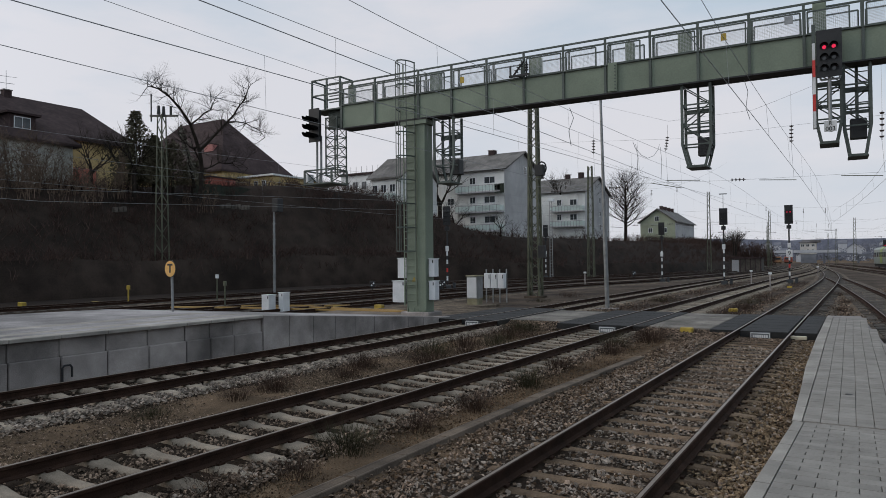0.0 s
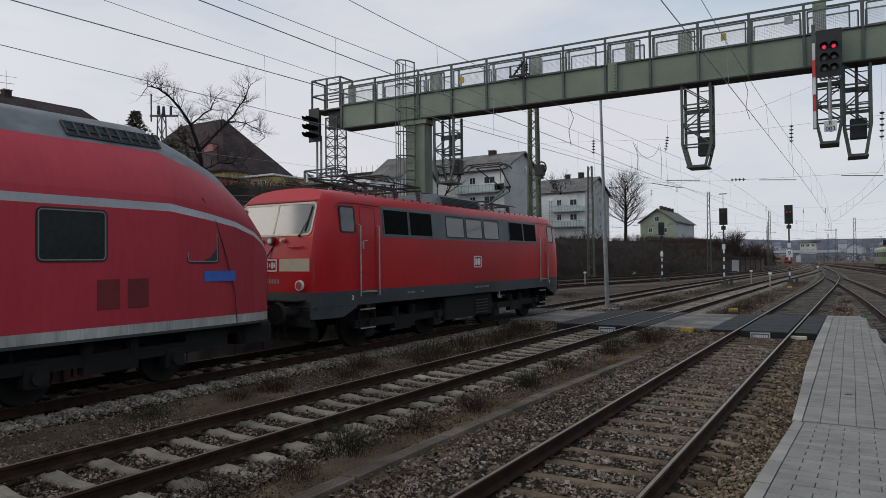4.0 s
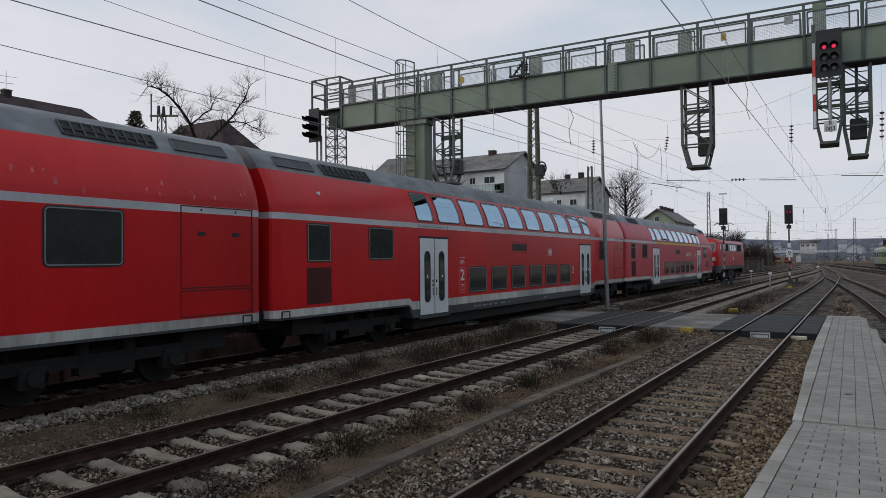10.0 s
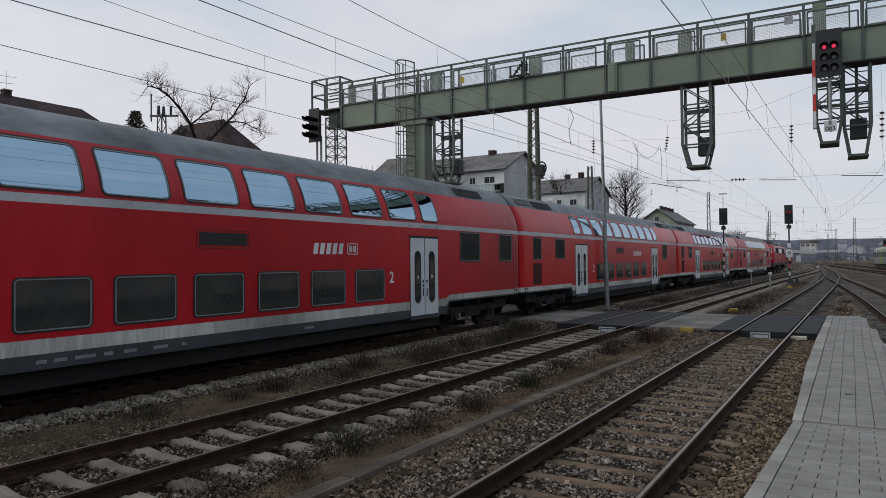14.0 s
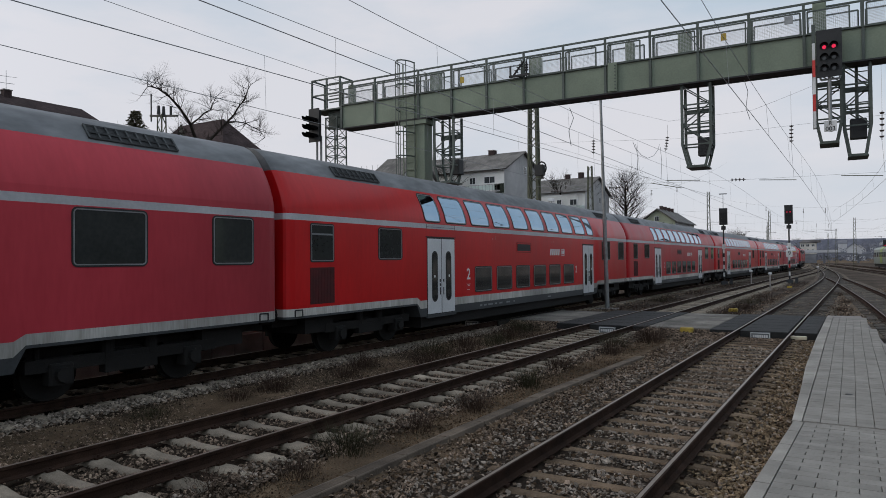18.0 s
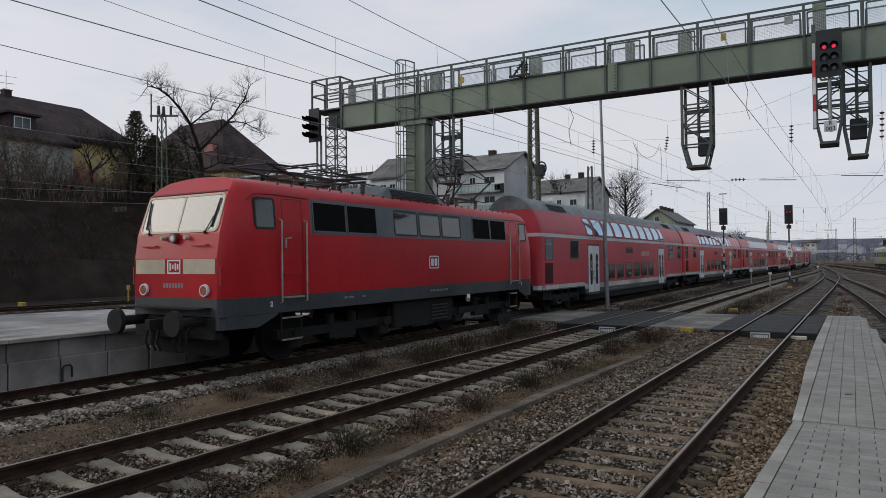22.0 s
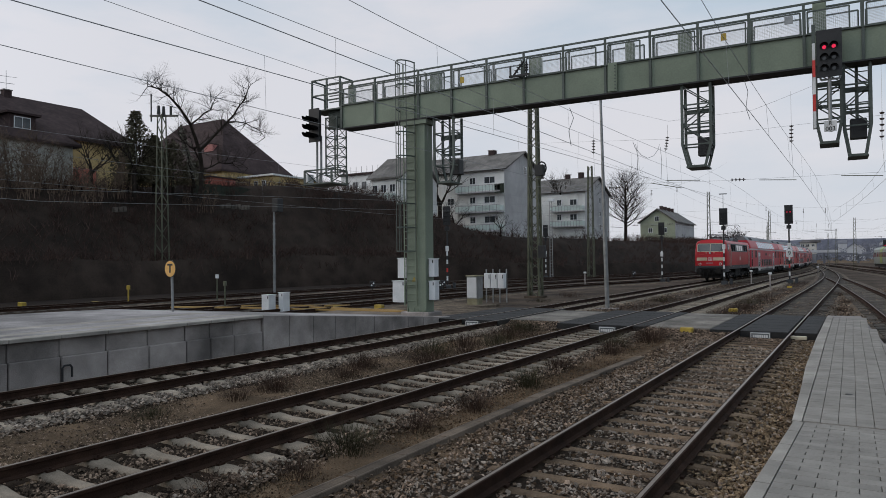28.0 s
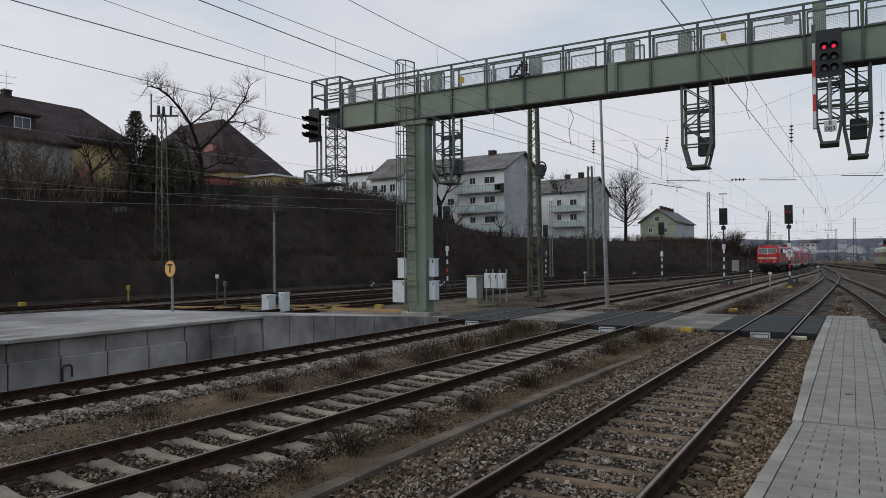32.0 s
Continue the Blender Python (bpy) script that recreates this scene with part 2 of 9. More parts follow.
# ---- builders ----
class Bld:
    """Gathers vertices and faces of one mesh."""
    def __init__(self):
        self.v, self.f, self.mi, self.cur, self.smooth = [], [], [], 0, []
        self.sm = False

    def face(self, *idx):
        self.f.append(idx)
        self.mi.append(self.cur)
        self.smooth.append(self.sm)

    def add(self, verts, faces):
        o = len(self.v)
        self.v.extend(verts)
        for q in faces:
            self.face(*[o + i for i in q])
        return self

    def box(self, lo, hi, m=None):
        (a, b, c), (d, e, g) = lo, hi
        p = [(a, b, c), (d, b, c), (d, e, c), (a, e, c), (a, b, g), (d, b, g), (d, e, g), (a, e, g)]
        if m is not None:
            p = [tuple(m @ Vector(q)) for q in p]
        return self.add(p, [(0, 3, 2, 1), (4, 5, 6, 7), (0, 1, 5, 4), (1, 2, 6, 5), (2, 3, 7, 6), (3, 0, 4, 7)])

    def cbox(self, c, s, m=None):
        return self.box([c[i] - s[i] / 2 for i in range(3)], [c[i] + s[i] / 2 for i in range(3)], m)

    def bevel_box(self, lo, hi, r, m=None):
        """A box with chamfered vertical and top edges."""
        (a, b, c), (d, e, g) = lo, hi
        def ring(k, z):
            return [(a + k, b, z), (d - k, b, z), (d, b + k, z), (d, e - k, z), (d - k, e, z), (a + k, e, z), (a, e - k, z), (a, b + k, z)]
        def ins(k, z):
            return [(min(max(x, a + k), d - k), min(max(y, b + k), e - k), z) for x, y, z in ring(r, z)]
        rings = [ring(r, c), ring(r, g - r), ins(r * 0.8, g)]
        return self.rings(rings, True, m)

    def rings(self, rings, caps=True, m=None):
        """Skins closed rings of equal count."""
        k = len(rings[0])
        p = [tuple(m @ Vector(q)) if m is not None else tuple(q) for r in rings for q in r]
        f = []
        for i in range(len(rings) - 1):
            for j in range(k):
                f.append((i * k + j, i * k + (j + 1) % k, (i + 1) * k + (j + 1) % k, (i + 1) * k + j))
        if caps:
            f.append(tuple(reversed(range(k))))
            f.append(tuple((len(rings) - 1) * k + j for j in range(k)))
        return self.add(p, f)

    def tube(self, a, b, r, r2=None, n=8, caps=True):
        a, b = Vector(a), Vector(b)
        d = b - a
        if d.length < 1e-6:
            return self
        q = d.to_track_quat("Z", "Y")
        r2 = r if r2 is None else r2
        ra = [a + q @ Vector((math.cos(t) * r, math.sin(t) * r, 0)) for t in [math.tau * i / n for i in range(n)]]
        rb = [b + q @ Vector((math.cos(t) * r2, math.sin(t) * r2, 0)) for t in [math.tau * i / n for i in range(n)]]
        return self.rings([ra, rb], caps)

    def path(self, pts, r, n=6):
        """One round skin along a bent line."""
        p = [Vector(q) for q in pts]
        d = [(p[min(i + 1, len(p) - 1)] - p[max(i - 1, 0)]).normalized() for i in range(len(p))]
        s = d[0].orthogonal().normalized()
        rings = []
        for q, t in zip(p, d):
            s = (s - t * s.dot(t)).normalized()
            w = t.cross(s)
            rings.append([q + s * math.cos(a) * r + w * math.sin(a) * r for a in [math.tau * i / n for i in range(n)]])
        return self.rings(rings)

    def bar(self, a, b, w, h):
        """A square bar from a to b, w across and h deep."""
        a, b = Vector(a), Vector(b)
        d = b - a
        up = Vector((0, 0, 1)) if abs(d.normalized().z) < 0.95 else Vector((0, 1, 0))
        s = d.cross(up).normalized() * w / 2
        t = s.cross(d).normalized() * h / 2
        return self.rings([[a - s - t, a + s - t, a + s + t, a - s + t], [b - s - t, b + s - t, b + s + t, b - s + t]])

    def angle(self, a, b, w, th=0.01):
        """A thin flat-iron angle from a to b."""
        return self.bar(a, b, w, th).bar(a, b, th, w)

    def disc(self, c, r, axis, depth, n=20):
        c, ax = Vector(c), Vector(axis).normalized()
        return self.tube(c, c + ax * depth, r, None, n)

    def prism(self, prof, y0, y1, m=None):
        """An (x, z) outline pushed from y0 to y1."""
        return self.rings([[(x, y0, z) for x, z in prof], [(x, y1, z) for x, z in prof]], True, m)

    def mesh(self, name, *mats):
        me = bpy.data.meshes.new(name)
        me.from_pydata(self.v, [], self.f)
        for m in mats:
            me.materials.append(m)
        me.polygons.foreach_set("material_index", self.mi)
        me.polygons.foreach_set("use_smooth", self.smooth)
        me.update()
        return me


def part(name, bld, material, parent, label=""):
    mats = material if isinstance(material, (list, tuple)) else [material]
    me = bld if isinstance(bld, bpy.types.Mesh) else bld.mesh(name, *mats)
    ob = new(name, me)
    ob.parent = parent
    if label:
        ob["label"] = label
    return ob


def thing(name, label, category, m=None, group="", kind="", bld=None, material=None):
    me = None
    if bld is not None:
        me = bld if isinstance(bld, bpy.types.Mesh) else bld.mesh(name, *(material if isinstance(material, (list, tuple)) else [material]))
    ob = new(name, me)
    if m is not None:
        ob.matrix_world = m
    return tagged(ob, label, category, group, kind)


def shape(pts, y):
    """Straight-line interpolation in a table of (y, x), straight on past its ends."""
    for (y0, x0), (y1, x1) in zip(pts, pts[1:]):
        if y <= y1 or (y1, x1) == pts[-1]:
            return x0 + (x1 - x0) * (y - y0) / (y1 - y0)


def glide(pts, y):
    """Smooth interpolation (Catmull-Rom) in a table of (y, x)."""
    if y <= pts[0][0] or y >= pts[-1][0]:
        a, b = (pts[0], pts[1]) if y <= pts[0][0] else (pts[-2], pts[-1])
        return a[1] + (b[1] - a[1]) * (y - a[0]) / (b[0] - a[0])
    i = max(k for k in range(len(pts) - 1) if pts[k][0] <= y)
    (y0, x0), (y1, x1) = pts[i], pts[i + 1]
    def slope(k):
        lo, hi = pts[max(k - 1, 0)], pts[min(k + 1, len(pts) - 1)]
        return (hi[1] - lo[1]) / (hi[0] - lo[0])
    h = y1 - y0
    t = (y - y0) / h
    return (2 * t**3 - 3 * t**2 + 1) * x0 + (t**3 - 2 * t**2 + t) * h * slope(i) + (3 * t**2 - 2 * t**3) * x1 + (t**3 - t**2) * h * slope(i + 1)


def text_mesh(body, size, m, parent, material, name="lettering", align="CENTER", bold=0.0):
    cu = bpy.data.curves.new(name, "FONT")
    cu.body, cu.size, cu.extrude, cu.align_x, cu.offset = body, size, 0.003, align, bold
    cu.align_y = "CENTER"
    tmp = bpy.data.objects.new(name, cu)
    scene.collection.objects.link(tmp)
    dg = bpy.context.evaluated_depsgraph_get()
    me = bpy.data.meshes.new_from_object(tmp.evaluated_get(dg))
    bpy.data.objects.remove(tmp)
    bpy.data.curves.remove(cu)
    me.materials.clear()
    me.materials.append(material)
    ob = new(name, me)
    ob.parent = parent
    ob.matrix_local = m
    return ob
# ---- ground, tracks, platforms ----
LINE_1 = [(-300, -12.06), (-20, -12.06), (9, -12.06), (20, -12.2), (35, -12.38), (55, -12.5), (80, -12.3), (110, -11.8), (150, -11.4), (200, -12.6), (300, -18.0), (420, -27.0)]
LINE_2 = [(-60, -7.3), (0, -7.3), (40, -7.3), (60, -7.28), (85, -7.15), (127, -6.6), (200, -8.6), (300, -14.0), (420, -22.0)]
LINE_3 = [(-60, -2.55), (0, -2.55), (40, -2.55), (66, -2.55), (90, -2.95), (120, -4.3), (170, -7.6), (250, -13.0)]
LINE_4 = [(-60, 6.6), (0, 3.25), (30, 1.5), (42, 0.82), (69, -1.15), (88, -2.75)]
LINE_5 = [(-60, 16.0), (0, 12.0), (40, 9.2), (80, 6.0), (130, 1.2), (200, -6.0), (300, -17.0)]
LINE_6 = [(-60, 21.5), (0, 17.2), (40, 14.0), (80, 10.8), (130, 6.2), (200, -1.0), (300, -12.0)]
LINE_A = [(-40, -23.5), (20, -23.0), (36, -22.9), (56, -22.0), (72, -19.0), (100, -16.5), (150, -15.0), (220, -18.5), (320, -25.0)]
LINE_B = [(-40, -27.5), (20, -27.4), (43, -27.3), (66, -26.0), (89, -22.3), (120, -19.5), (170, -19.0), (260, -24.0)]
LINE_C = [(-40, -31.8), (20, -31.6), (50, -31.5), (79, -30.0), (100, -25.5), (140, -22.5), (220, -24.5)]
LINE_D = [(-40, -38.0), (20, -37.7), (52, -37.4), (80, -34.5), (105, -28.5), (140, -25.5), (220, -27.5)]


def ground_sheet():
    def axis(cuts):
        out = []
        for lo, hi, n in cuts:
            out += [lo + (hi - lo) * i / n for i in range(n)]
        return out + [cuts[-1][1]]
    xs = axis([(-2600, -300, 6), (-300, -60, 10), (-60, -16, 22), (-16, 2, 90), (2, 40, 14), (40, 300, 8), (300, 2600, 6)])
    ys = axis([(-600, -40, 6), (-40, 3, 16), (3, 34, 120), (34, 90, 50), (90, 300, 20), (300, 3000, 10)])
    b = Bld()
    b.sm = True
    for y in ys:
        for x in xs:
            near = -16 < x < 2 and 3 < y < 29
            z = -0.27
            if near:
                z += 0.05 * noise.noise((x * 0.7, y * 0.5, 1.3)) + 0.018 * noise.noise((x * 4, y * 4, 4.1))
            b.v.append((x, y, z))
    w = len(xs)
    for j in range(len(ys) - 1):
        for i in range(w - 1):
            b.face(j * w + i, j * w + i + 1, (j + 1) * w + i + 1, (j + 1) * w + i)
    return thing("ground", "trodden sandy soil and gravel between the tracks", "ground", kind="structure", bld=b, material=SOIL)


ground_sheet()
thing("yard_bed", "grey weathered ballast and cinders of the yard", "ground", kind="structure", bld=Bld().box((-47.0, 29.6, -0.4), (23.9, 330, -0.258)).box((-47.0, -40, -0.4), (-21.9, 29.59, -0.258)), material=YARD)

RAIL_FOOT = [(-0.07, -0.16), (0.07, -0.16), (0.07, -0.148), (0.012, -0.125), (0.011, -0.05), (0.034, -0.036), (0.0345, -0.004), (-0.0345, -0.004), (-0.034, -0.036), (-0.011, -0.05), (-0.012, -0.125), (-0.07, -0.148)]


def rail(line, side, y0, y1, step, head):
    b = Bld()
    rings, crown = [], []
    k = int((y1 - y0) / step)
    for i in range(k + 1):
        y = y0 + (y1 - y0) * i / k
        x = glide(line, y) + side * 0.7535
        rings.append([(x + px, y, pz) for px, pz in RAIL_FOOT])
        crown.append([(x - 0.024, y, -0.004), (x + 0.016, y, -0.004), (x + 0.012, y, 0.0), (x - 0.02, y, 0.0)])
    b.rings(rings)
    b.cur = 1
    b.rings(crown)
    return b.mesh("rail", RUST, head)


def concrete_sleeper():
    """A waisted concrete sleeper, swollen under the rails, with dark clips."""
    b = Bld()
    b.sm = True
    stations = [(-1.3, 0.1, 0.1), (-1.27, 0.13, 0.035), (-1.18, 0.145, 0.012), (-0.95, 0.15, 0.0), (-0.62, 0.145, 0.004), (-0.48, 0.13, 0.018), (-0.3, 0.115, 0.036), (0.3, 0.115, 0.036), (0.48, 0.13, 0.018), (0.62, 0.145, 0.004), (0.95, 0.15, 0.0), (1.18, 0.145, 0.012), (1.27, 0.13, 0.035), (1.3, 0.1, 0.1)]
    b.rings([[(x, -w, -0.36), (x, w, -0.36), (x, w * 0.86, -0.21 - d), (x, w * 0.74, -0.178 - d), (x, w * 0.5, -0.163 - d), (x, -w * 0.5, -0.163 - d), (x, -w * 0.74, -0.178 - d), (x, -w * 0.86, -0.21 - d)] for x, w, d in stations])
    b.sm, b.cur = False, 1
    for s in (-1, 1):
        for k in (-0.1, 0.1):
            b.cbox((s * 0.7535 + k, 0, -0.15), (0.045, 0.1, 0.03))
            b.tube((s * 0.7535 + k, 0, -0.14), (s * 0.7535 + k, 0, -0.115), 0.016, 0.014, 6)
    return b.mesh("sleeper", SLEEPER_C, RUST)


def steel_sleeper():
    b = Bld()
    stations = [(-1.25, 0.11, 0.12), (-1.17, 0.125, 0.02), (-0.9, 0.125, 0.0), (-0.5, 0.115, 0.012), (0.5, 0.115, 0.012), (0.9, 0.125, 0.0), (1.17, 0.125, 0.02), (1.25, 0.11, 0.12)]
    b.rings([[(x, -w, -0.33), (x, w, -0.33), (x, w * 0.85, -0.19 - d), (x, w * 0.5, -0.168 - d), (x, -w * 0.5, -0.168 - d), (x, -w * 0.85, -0.19 - d)] for x, w, d in stations])
    b.cur = 1
    for s in (-1, 1):
        for k in (-0.09, 0.09):
            b.cbox((s * 0.7535 + k, 0, -0.154), (0.04, 0.08, 0.026))
    return b.mesh("sleeper", SLEEPER_S, RUST)


def wood_sleeper():
    b = Bld()
    b.bevel_box((-1.3, -0.12, -0.33), (1.3, 0.12, -0.165), 0.015)
    b.cur = 1
    for s in (-1, 1):
        b.cbox((s * 0.7535, 0, -0.158), (0.36, 0.14, 0.02))
    return b.mesh("sleeper", SLEEPER_W, RUST)


def bed(line, y0, y1, step, half=1.95, top=-0.205):
    b = Bld()
    k = max(1, int((y1 - y0) / step))
    rings = []
    for i in range(k + 1):
        y = y0 + (y1 - y0) * i / k
        x = glide(line, y)
        w = half + 0.12 * noise.noise((y * 0.6, x, 0))
        rings.append([(x - w, y, -0.36), (x + w, y, -0.36), (x + w - 0.1, y, -0.275), (x + 1.42, y, top), (x - 1.42, y, top), (x - w + 0.1, y, -0.275)])
    b.rings(rings)
    return b


def track(name, label, line, y0, y1, sleeper, pitch, picked, head, step=4.0, low=-0.205):
    """One track: two rails, sleepers picked one by one on a stretch, the rest joined."""
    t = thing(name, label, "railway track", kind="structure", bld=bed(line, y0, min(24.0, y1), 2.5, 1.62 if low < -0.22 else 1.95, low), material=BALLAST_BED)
    part("far_bed", bed(line, 24.0, y1, 2.5, top=low), FAR_BED, t, "pale grey ballast bed")
    for s in (-1, 1):
        part("rail", rail(line, s, y0, y1, step, head), None, t)
    n = int((y1 - y0) / pitch)
    rest, far = Bld(), Bld()
    src = [tuple(v.co) for v in sleeper.vertices]
    faces = [tuple(p.vertices) for p in sleeper.polygons if p.material_index == 0]
    for i in range(n):
        y = y0 + pitch * (i + 0.5)
        x = glide(line, y)
        turn = -math.atan((glide(line, y + 1) - x)) + random.uniform(-0.012, 0.012)
        m = Matrix.Translation((x + random.uniform(-0.02, 0.02), y + random.uniform(-0.015, 0.015), random.uniform(-0.012, 0.004))) @ Matrix.Rotation(turn, 4, "Z")
        if picked[0] <= y <= picked[1]:
            o = part("sleeper", sleeper, None, t)
            o.matrix_local = m
        elif y < 30:
            rest.add([tuple(m @ Vector(v)) for v in src], faces)
        else:
            far.box((-1.27, -0.12, -0.33), (1.27, 0.12, -0.17), m)
    for run, mat in ((rest, sleeper.materials[0]), (far, SLEEPER_C if sleeper == C_SLEEPER else SLEEPER_W)):
        if run.v:
            tagged(part("sleeper_run", run, mat, t), kind="stuff")
    return t


C_SLEEPER, S_SLEEPER, W_SLEEPER = concrete_sleeper(), steel_sleeper(), wood_sleeper()
PITCH_2, PHASE_2 = 0.586, 4.369
track("track_1", "railway track on pale concrete sleepers beside the platform wall", LINE_1, -40, 300, C_SLEEPER, 0.6, (2, 60), RAIL_TOP, low=-0.24)
track("track_2", "railway track with pale concrete sleepers and grey ballast", LINE_2, PHASE_2 - 0.293 - 24 * PITCH_2, 300, C_SLEEPER, PITCH_2, (2, 70), RAIL_TOP, low=-0.24)
track("track_3", "rusty railway track on brown steel sleepers in coarse ballast", LINE_3, -10, 240, S_SLEEPER, 0.6, (2, 30), RAIL_TOP)
track("track_4", "railway track that joins its neighbour at a turnout", LINE_4, -30, 86, W_SLEEPER, 0.62, (24, 70), RAIL_DULL)
track("track_5", "distant railway track on dark sleepers", LINE_5, -20, 280, W_SLEEPER, 0.65, (1, 0), RAIL_DULL)
track("track_6", "distant railway track on dark sleepers", LINE_6, -20, 280, W_SLEEPER, 0.65, (1, 0), RAIL_DULL)
for nm, ln in (("track_7", LINE_A), ("track_8", LINE_B), ("track_9", LINE_C), ("track_10", LINE_D)):
    track(nm, "rusty siding track below the shrub bank", ln, -30, 215, W_SLEEPER, 0.65, (1, 0), RAIL_DULL)


def pavement_left():
    """The opposite platform, 0.76 m high, with a ramp down at its end."""
    t = thing("platform_far", "raised platform of grey concrete with a pale worn surface and end ramp", "platform", kind="structure")
    top = [(-60, 0.74), (13.4, 0.74), (23.2, -0.02)]
    b = Bld()
    ys = [-60, -20, 0, 6, 10, 13.4, 16, 19, 21.5, 23.2]
    rings = []
    for y in ys:
        z = shape(top, y)
        back = -21.8 if y < 11 else -21.8 + (y - 11) * 0.34
        rings.append([(-14.14, y, -0.5), (-14.14, y, z), (back, y, z), (back, y, -0.5)])
    b.rings([list(reversed(r)) for r in rings])
    part("deck", b, PLATE, t, "pale weathered platform surface")
    edge = [-11.4 + 1.015 * i for i in range(23)] + [11.66, 12.4, 13.41]
    for y0, y1 in zip(edge, edge[1:]):
        part("coping_slab", Bld().bevel_box((-14.32, y0 + 0.004, 0.7), (-13.93, y1 - 0.004, 0.775 + random.uniform(-0.004, 0.004)), 0.012), KERB, t)
        part("wall_block", Bld().bevel_box((-14.3, y0 + 0.01, 0.33), (-14.02 + random.uniform(-0.008, 0.008), y1 - 0.01, 0.7), 0.012), CONCRETE, t)
        part("wall_block", Bld().bevel_box((-14.3, y0 + 0.012, -0.4), (-13.94 + random.uniform(-0.008, 0.008), y1 - 0.012, 0.325), 0.02), CONCRETE, t)
    rows = [-14.33, -14.83, -15.23, -15.63, -16.13, -16.63]
    for xa, xb in zip(rows, rows[1:]):
        for k in range(22):
            y0 = -8.2 + 1.0 * k + (0.5 if rows.index(xa) % 2 else 0.0)
            part("deck_slab", Bld().bevel_box((xb + 0.004, y0, 0.7), (xa - 0.004, min(y0 + 0.99, 13.38), 0.762 + random.uniform(-0.003, 0.003)), 0.005), KERB if rows.index(xa) in (1, 4) else PLATE, t)
    y0 = 13.43
    while y0 < 22.6:
        y1 = y0 + 1.0
        z0, z1 = shape(top, y0) + 0.03, shape(top, y1) + 0.03
        c = Bld().rings([[(-14.15, q, -0.4), (-13.95, q, -0.4), (-13.95, q, z - 0.012), (-13.965, q, z), (-14.15, q, z)] for q, z in ((y0, z0), (y1 - 0.02, z1))])
        part("ramp_panel", c, CONCRETE, t)
        y0 = y1
    return t


pavement_left()
def near_platform():
    """The platform end that the camera stands on: block-paved ramp, then a level paved path."""
    t = thing("platform_near", "grey paved platform end with a concrete kerb and ramp", "platform", kind="structure")
    def top(y):
        return 0.1 + max(0.0, 9.9 - y) * 0.08 if y > 1.7 else 0.756
    b = Bld()
    ys = [-40, -4, 1.7, 4, 6, 8, 9.9]
    b.rings([[(-0.7, y, -0.4), (5.5 - max(y, 0) * 0.1, y, -0.4), (5.5 - max(y, 0) * 0.1, y, top(y) - 0.03), (-0.7, y, top(y) - 0.03)] for y in ys])
    part("core", b, CONCRETE, t)
    b = Bld()
    yl = [(9.9, -0.8, 1.5), (12.3, -0.86, 1.2), (14.8, -0.95, 0.95), (20, -1.03, 0.45), (28.8, -1.08, -0.05)]
    b.rings([[(x0, y, -0.4), (x1, y, -0.4), (x1, y, 0.07), (x0, y, 0.07)] for y, x0, x1 in yl])
    part("path_core", b, CONCRETE, t)
    return t, top, yl


near_ob, near_top, path_edge = near_platform()


def crossing():
    t = thing("track_crossing", "staff crossing of dark rubber boards and concrete slabs over the tracks", "crossing", kind="structure")
    for ln, lo, hi, left, right in ((LINE_3, 22.6, 29.3, 1.53, 1.42), (LINE_2, 22.6, 29.3, 1.85, 1.2), (LINE_1, 22.5, 29.2, 2.1, 0.9)):
        cx = glide(ln, 26)
        for x0, x1 in ((cx - 0.66, cx + 0.66), (cx - left, cx - 0.82), (cx + 0.82, cx + right)):
            k = 6
            for i in range(k):
                a, c = lo + (hi - lo) * i / k, lo + (hi - lo) * (i + 1) / k - 0.012
                part("rubber_board", Bld().bevel_box((x0, a, -0.2), (x1, c, -0.008), 0.015), RUBBER, t)
    part("crossing_slab", Bld().bevel_box((-6.05, 22.9, -0.3), (-4.12, 29.0, -0.012), 0.02), SLAB, t, "pale concrete slab")
    part("crossing_slab", Bld().bevel_box((-11.3, 23.3, -0.3), (-9.2, 28.4, -0.012), 0.02), SLAB, t, "pale concrete slab")
    part("gravel_strip", Bld().bevel_box((-16.5, 25.2, -0.3), (-14.4, 29.2, -0.06), 0.02), FAR_BED, t)
    return t


crossing()
# ---- signal gantry ----
GANTRY = Matrix.Translation((-15.56, 23.675, 0)) @ Matrix.Rotation(radians(1.67), 4, "Z")
Z_RAIL, Z_DECK, Z_BOT, BAY = 10.15, 9.11, 8.11, 1.573


def lattice_cage(b, u0, u1, v0, v1, z0, z1, n=4, t=0.06):
    """Four posts with rungs and diagonals on all sides."""
    corner = [(u0, v0), (u1, v0), (u1, v1), (u0, v1)]
    for u, v in corner:
        b.bar((u, v, z0), (u, v, z1), t, t)
    for i in range(n + 1):
        z = z0 + (z1 - z0) * i / n
        for a, c in zip(corner, corner[1:] + corner[:1]):
            b.bar((*a, z), (*c, z), t * 0.7, t * 0.7)
            if i < n:
                za = z + (z1 - z0) / n
                q = (a, c) if i % 2 else (c, a)
                b.bar((*q[0], z), (*q[1], za), t * 0.45, t * 0.45)
    return b


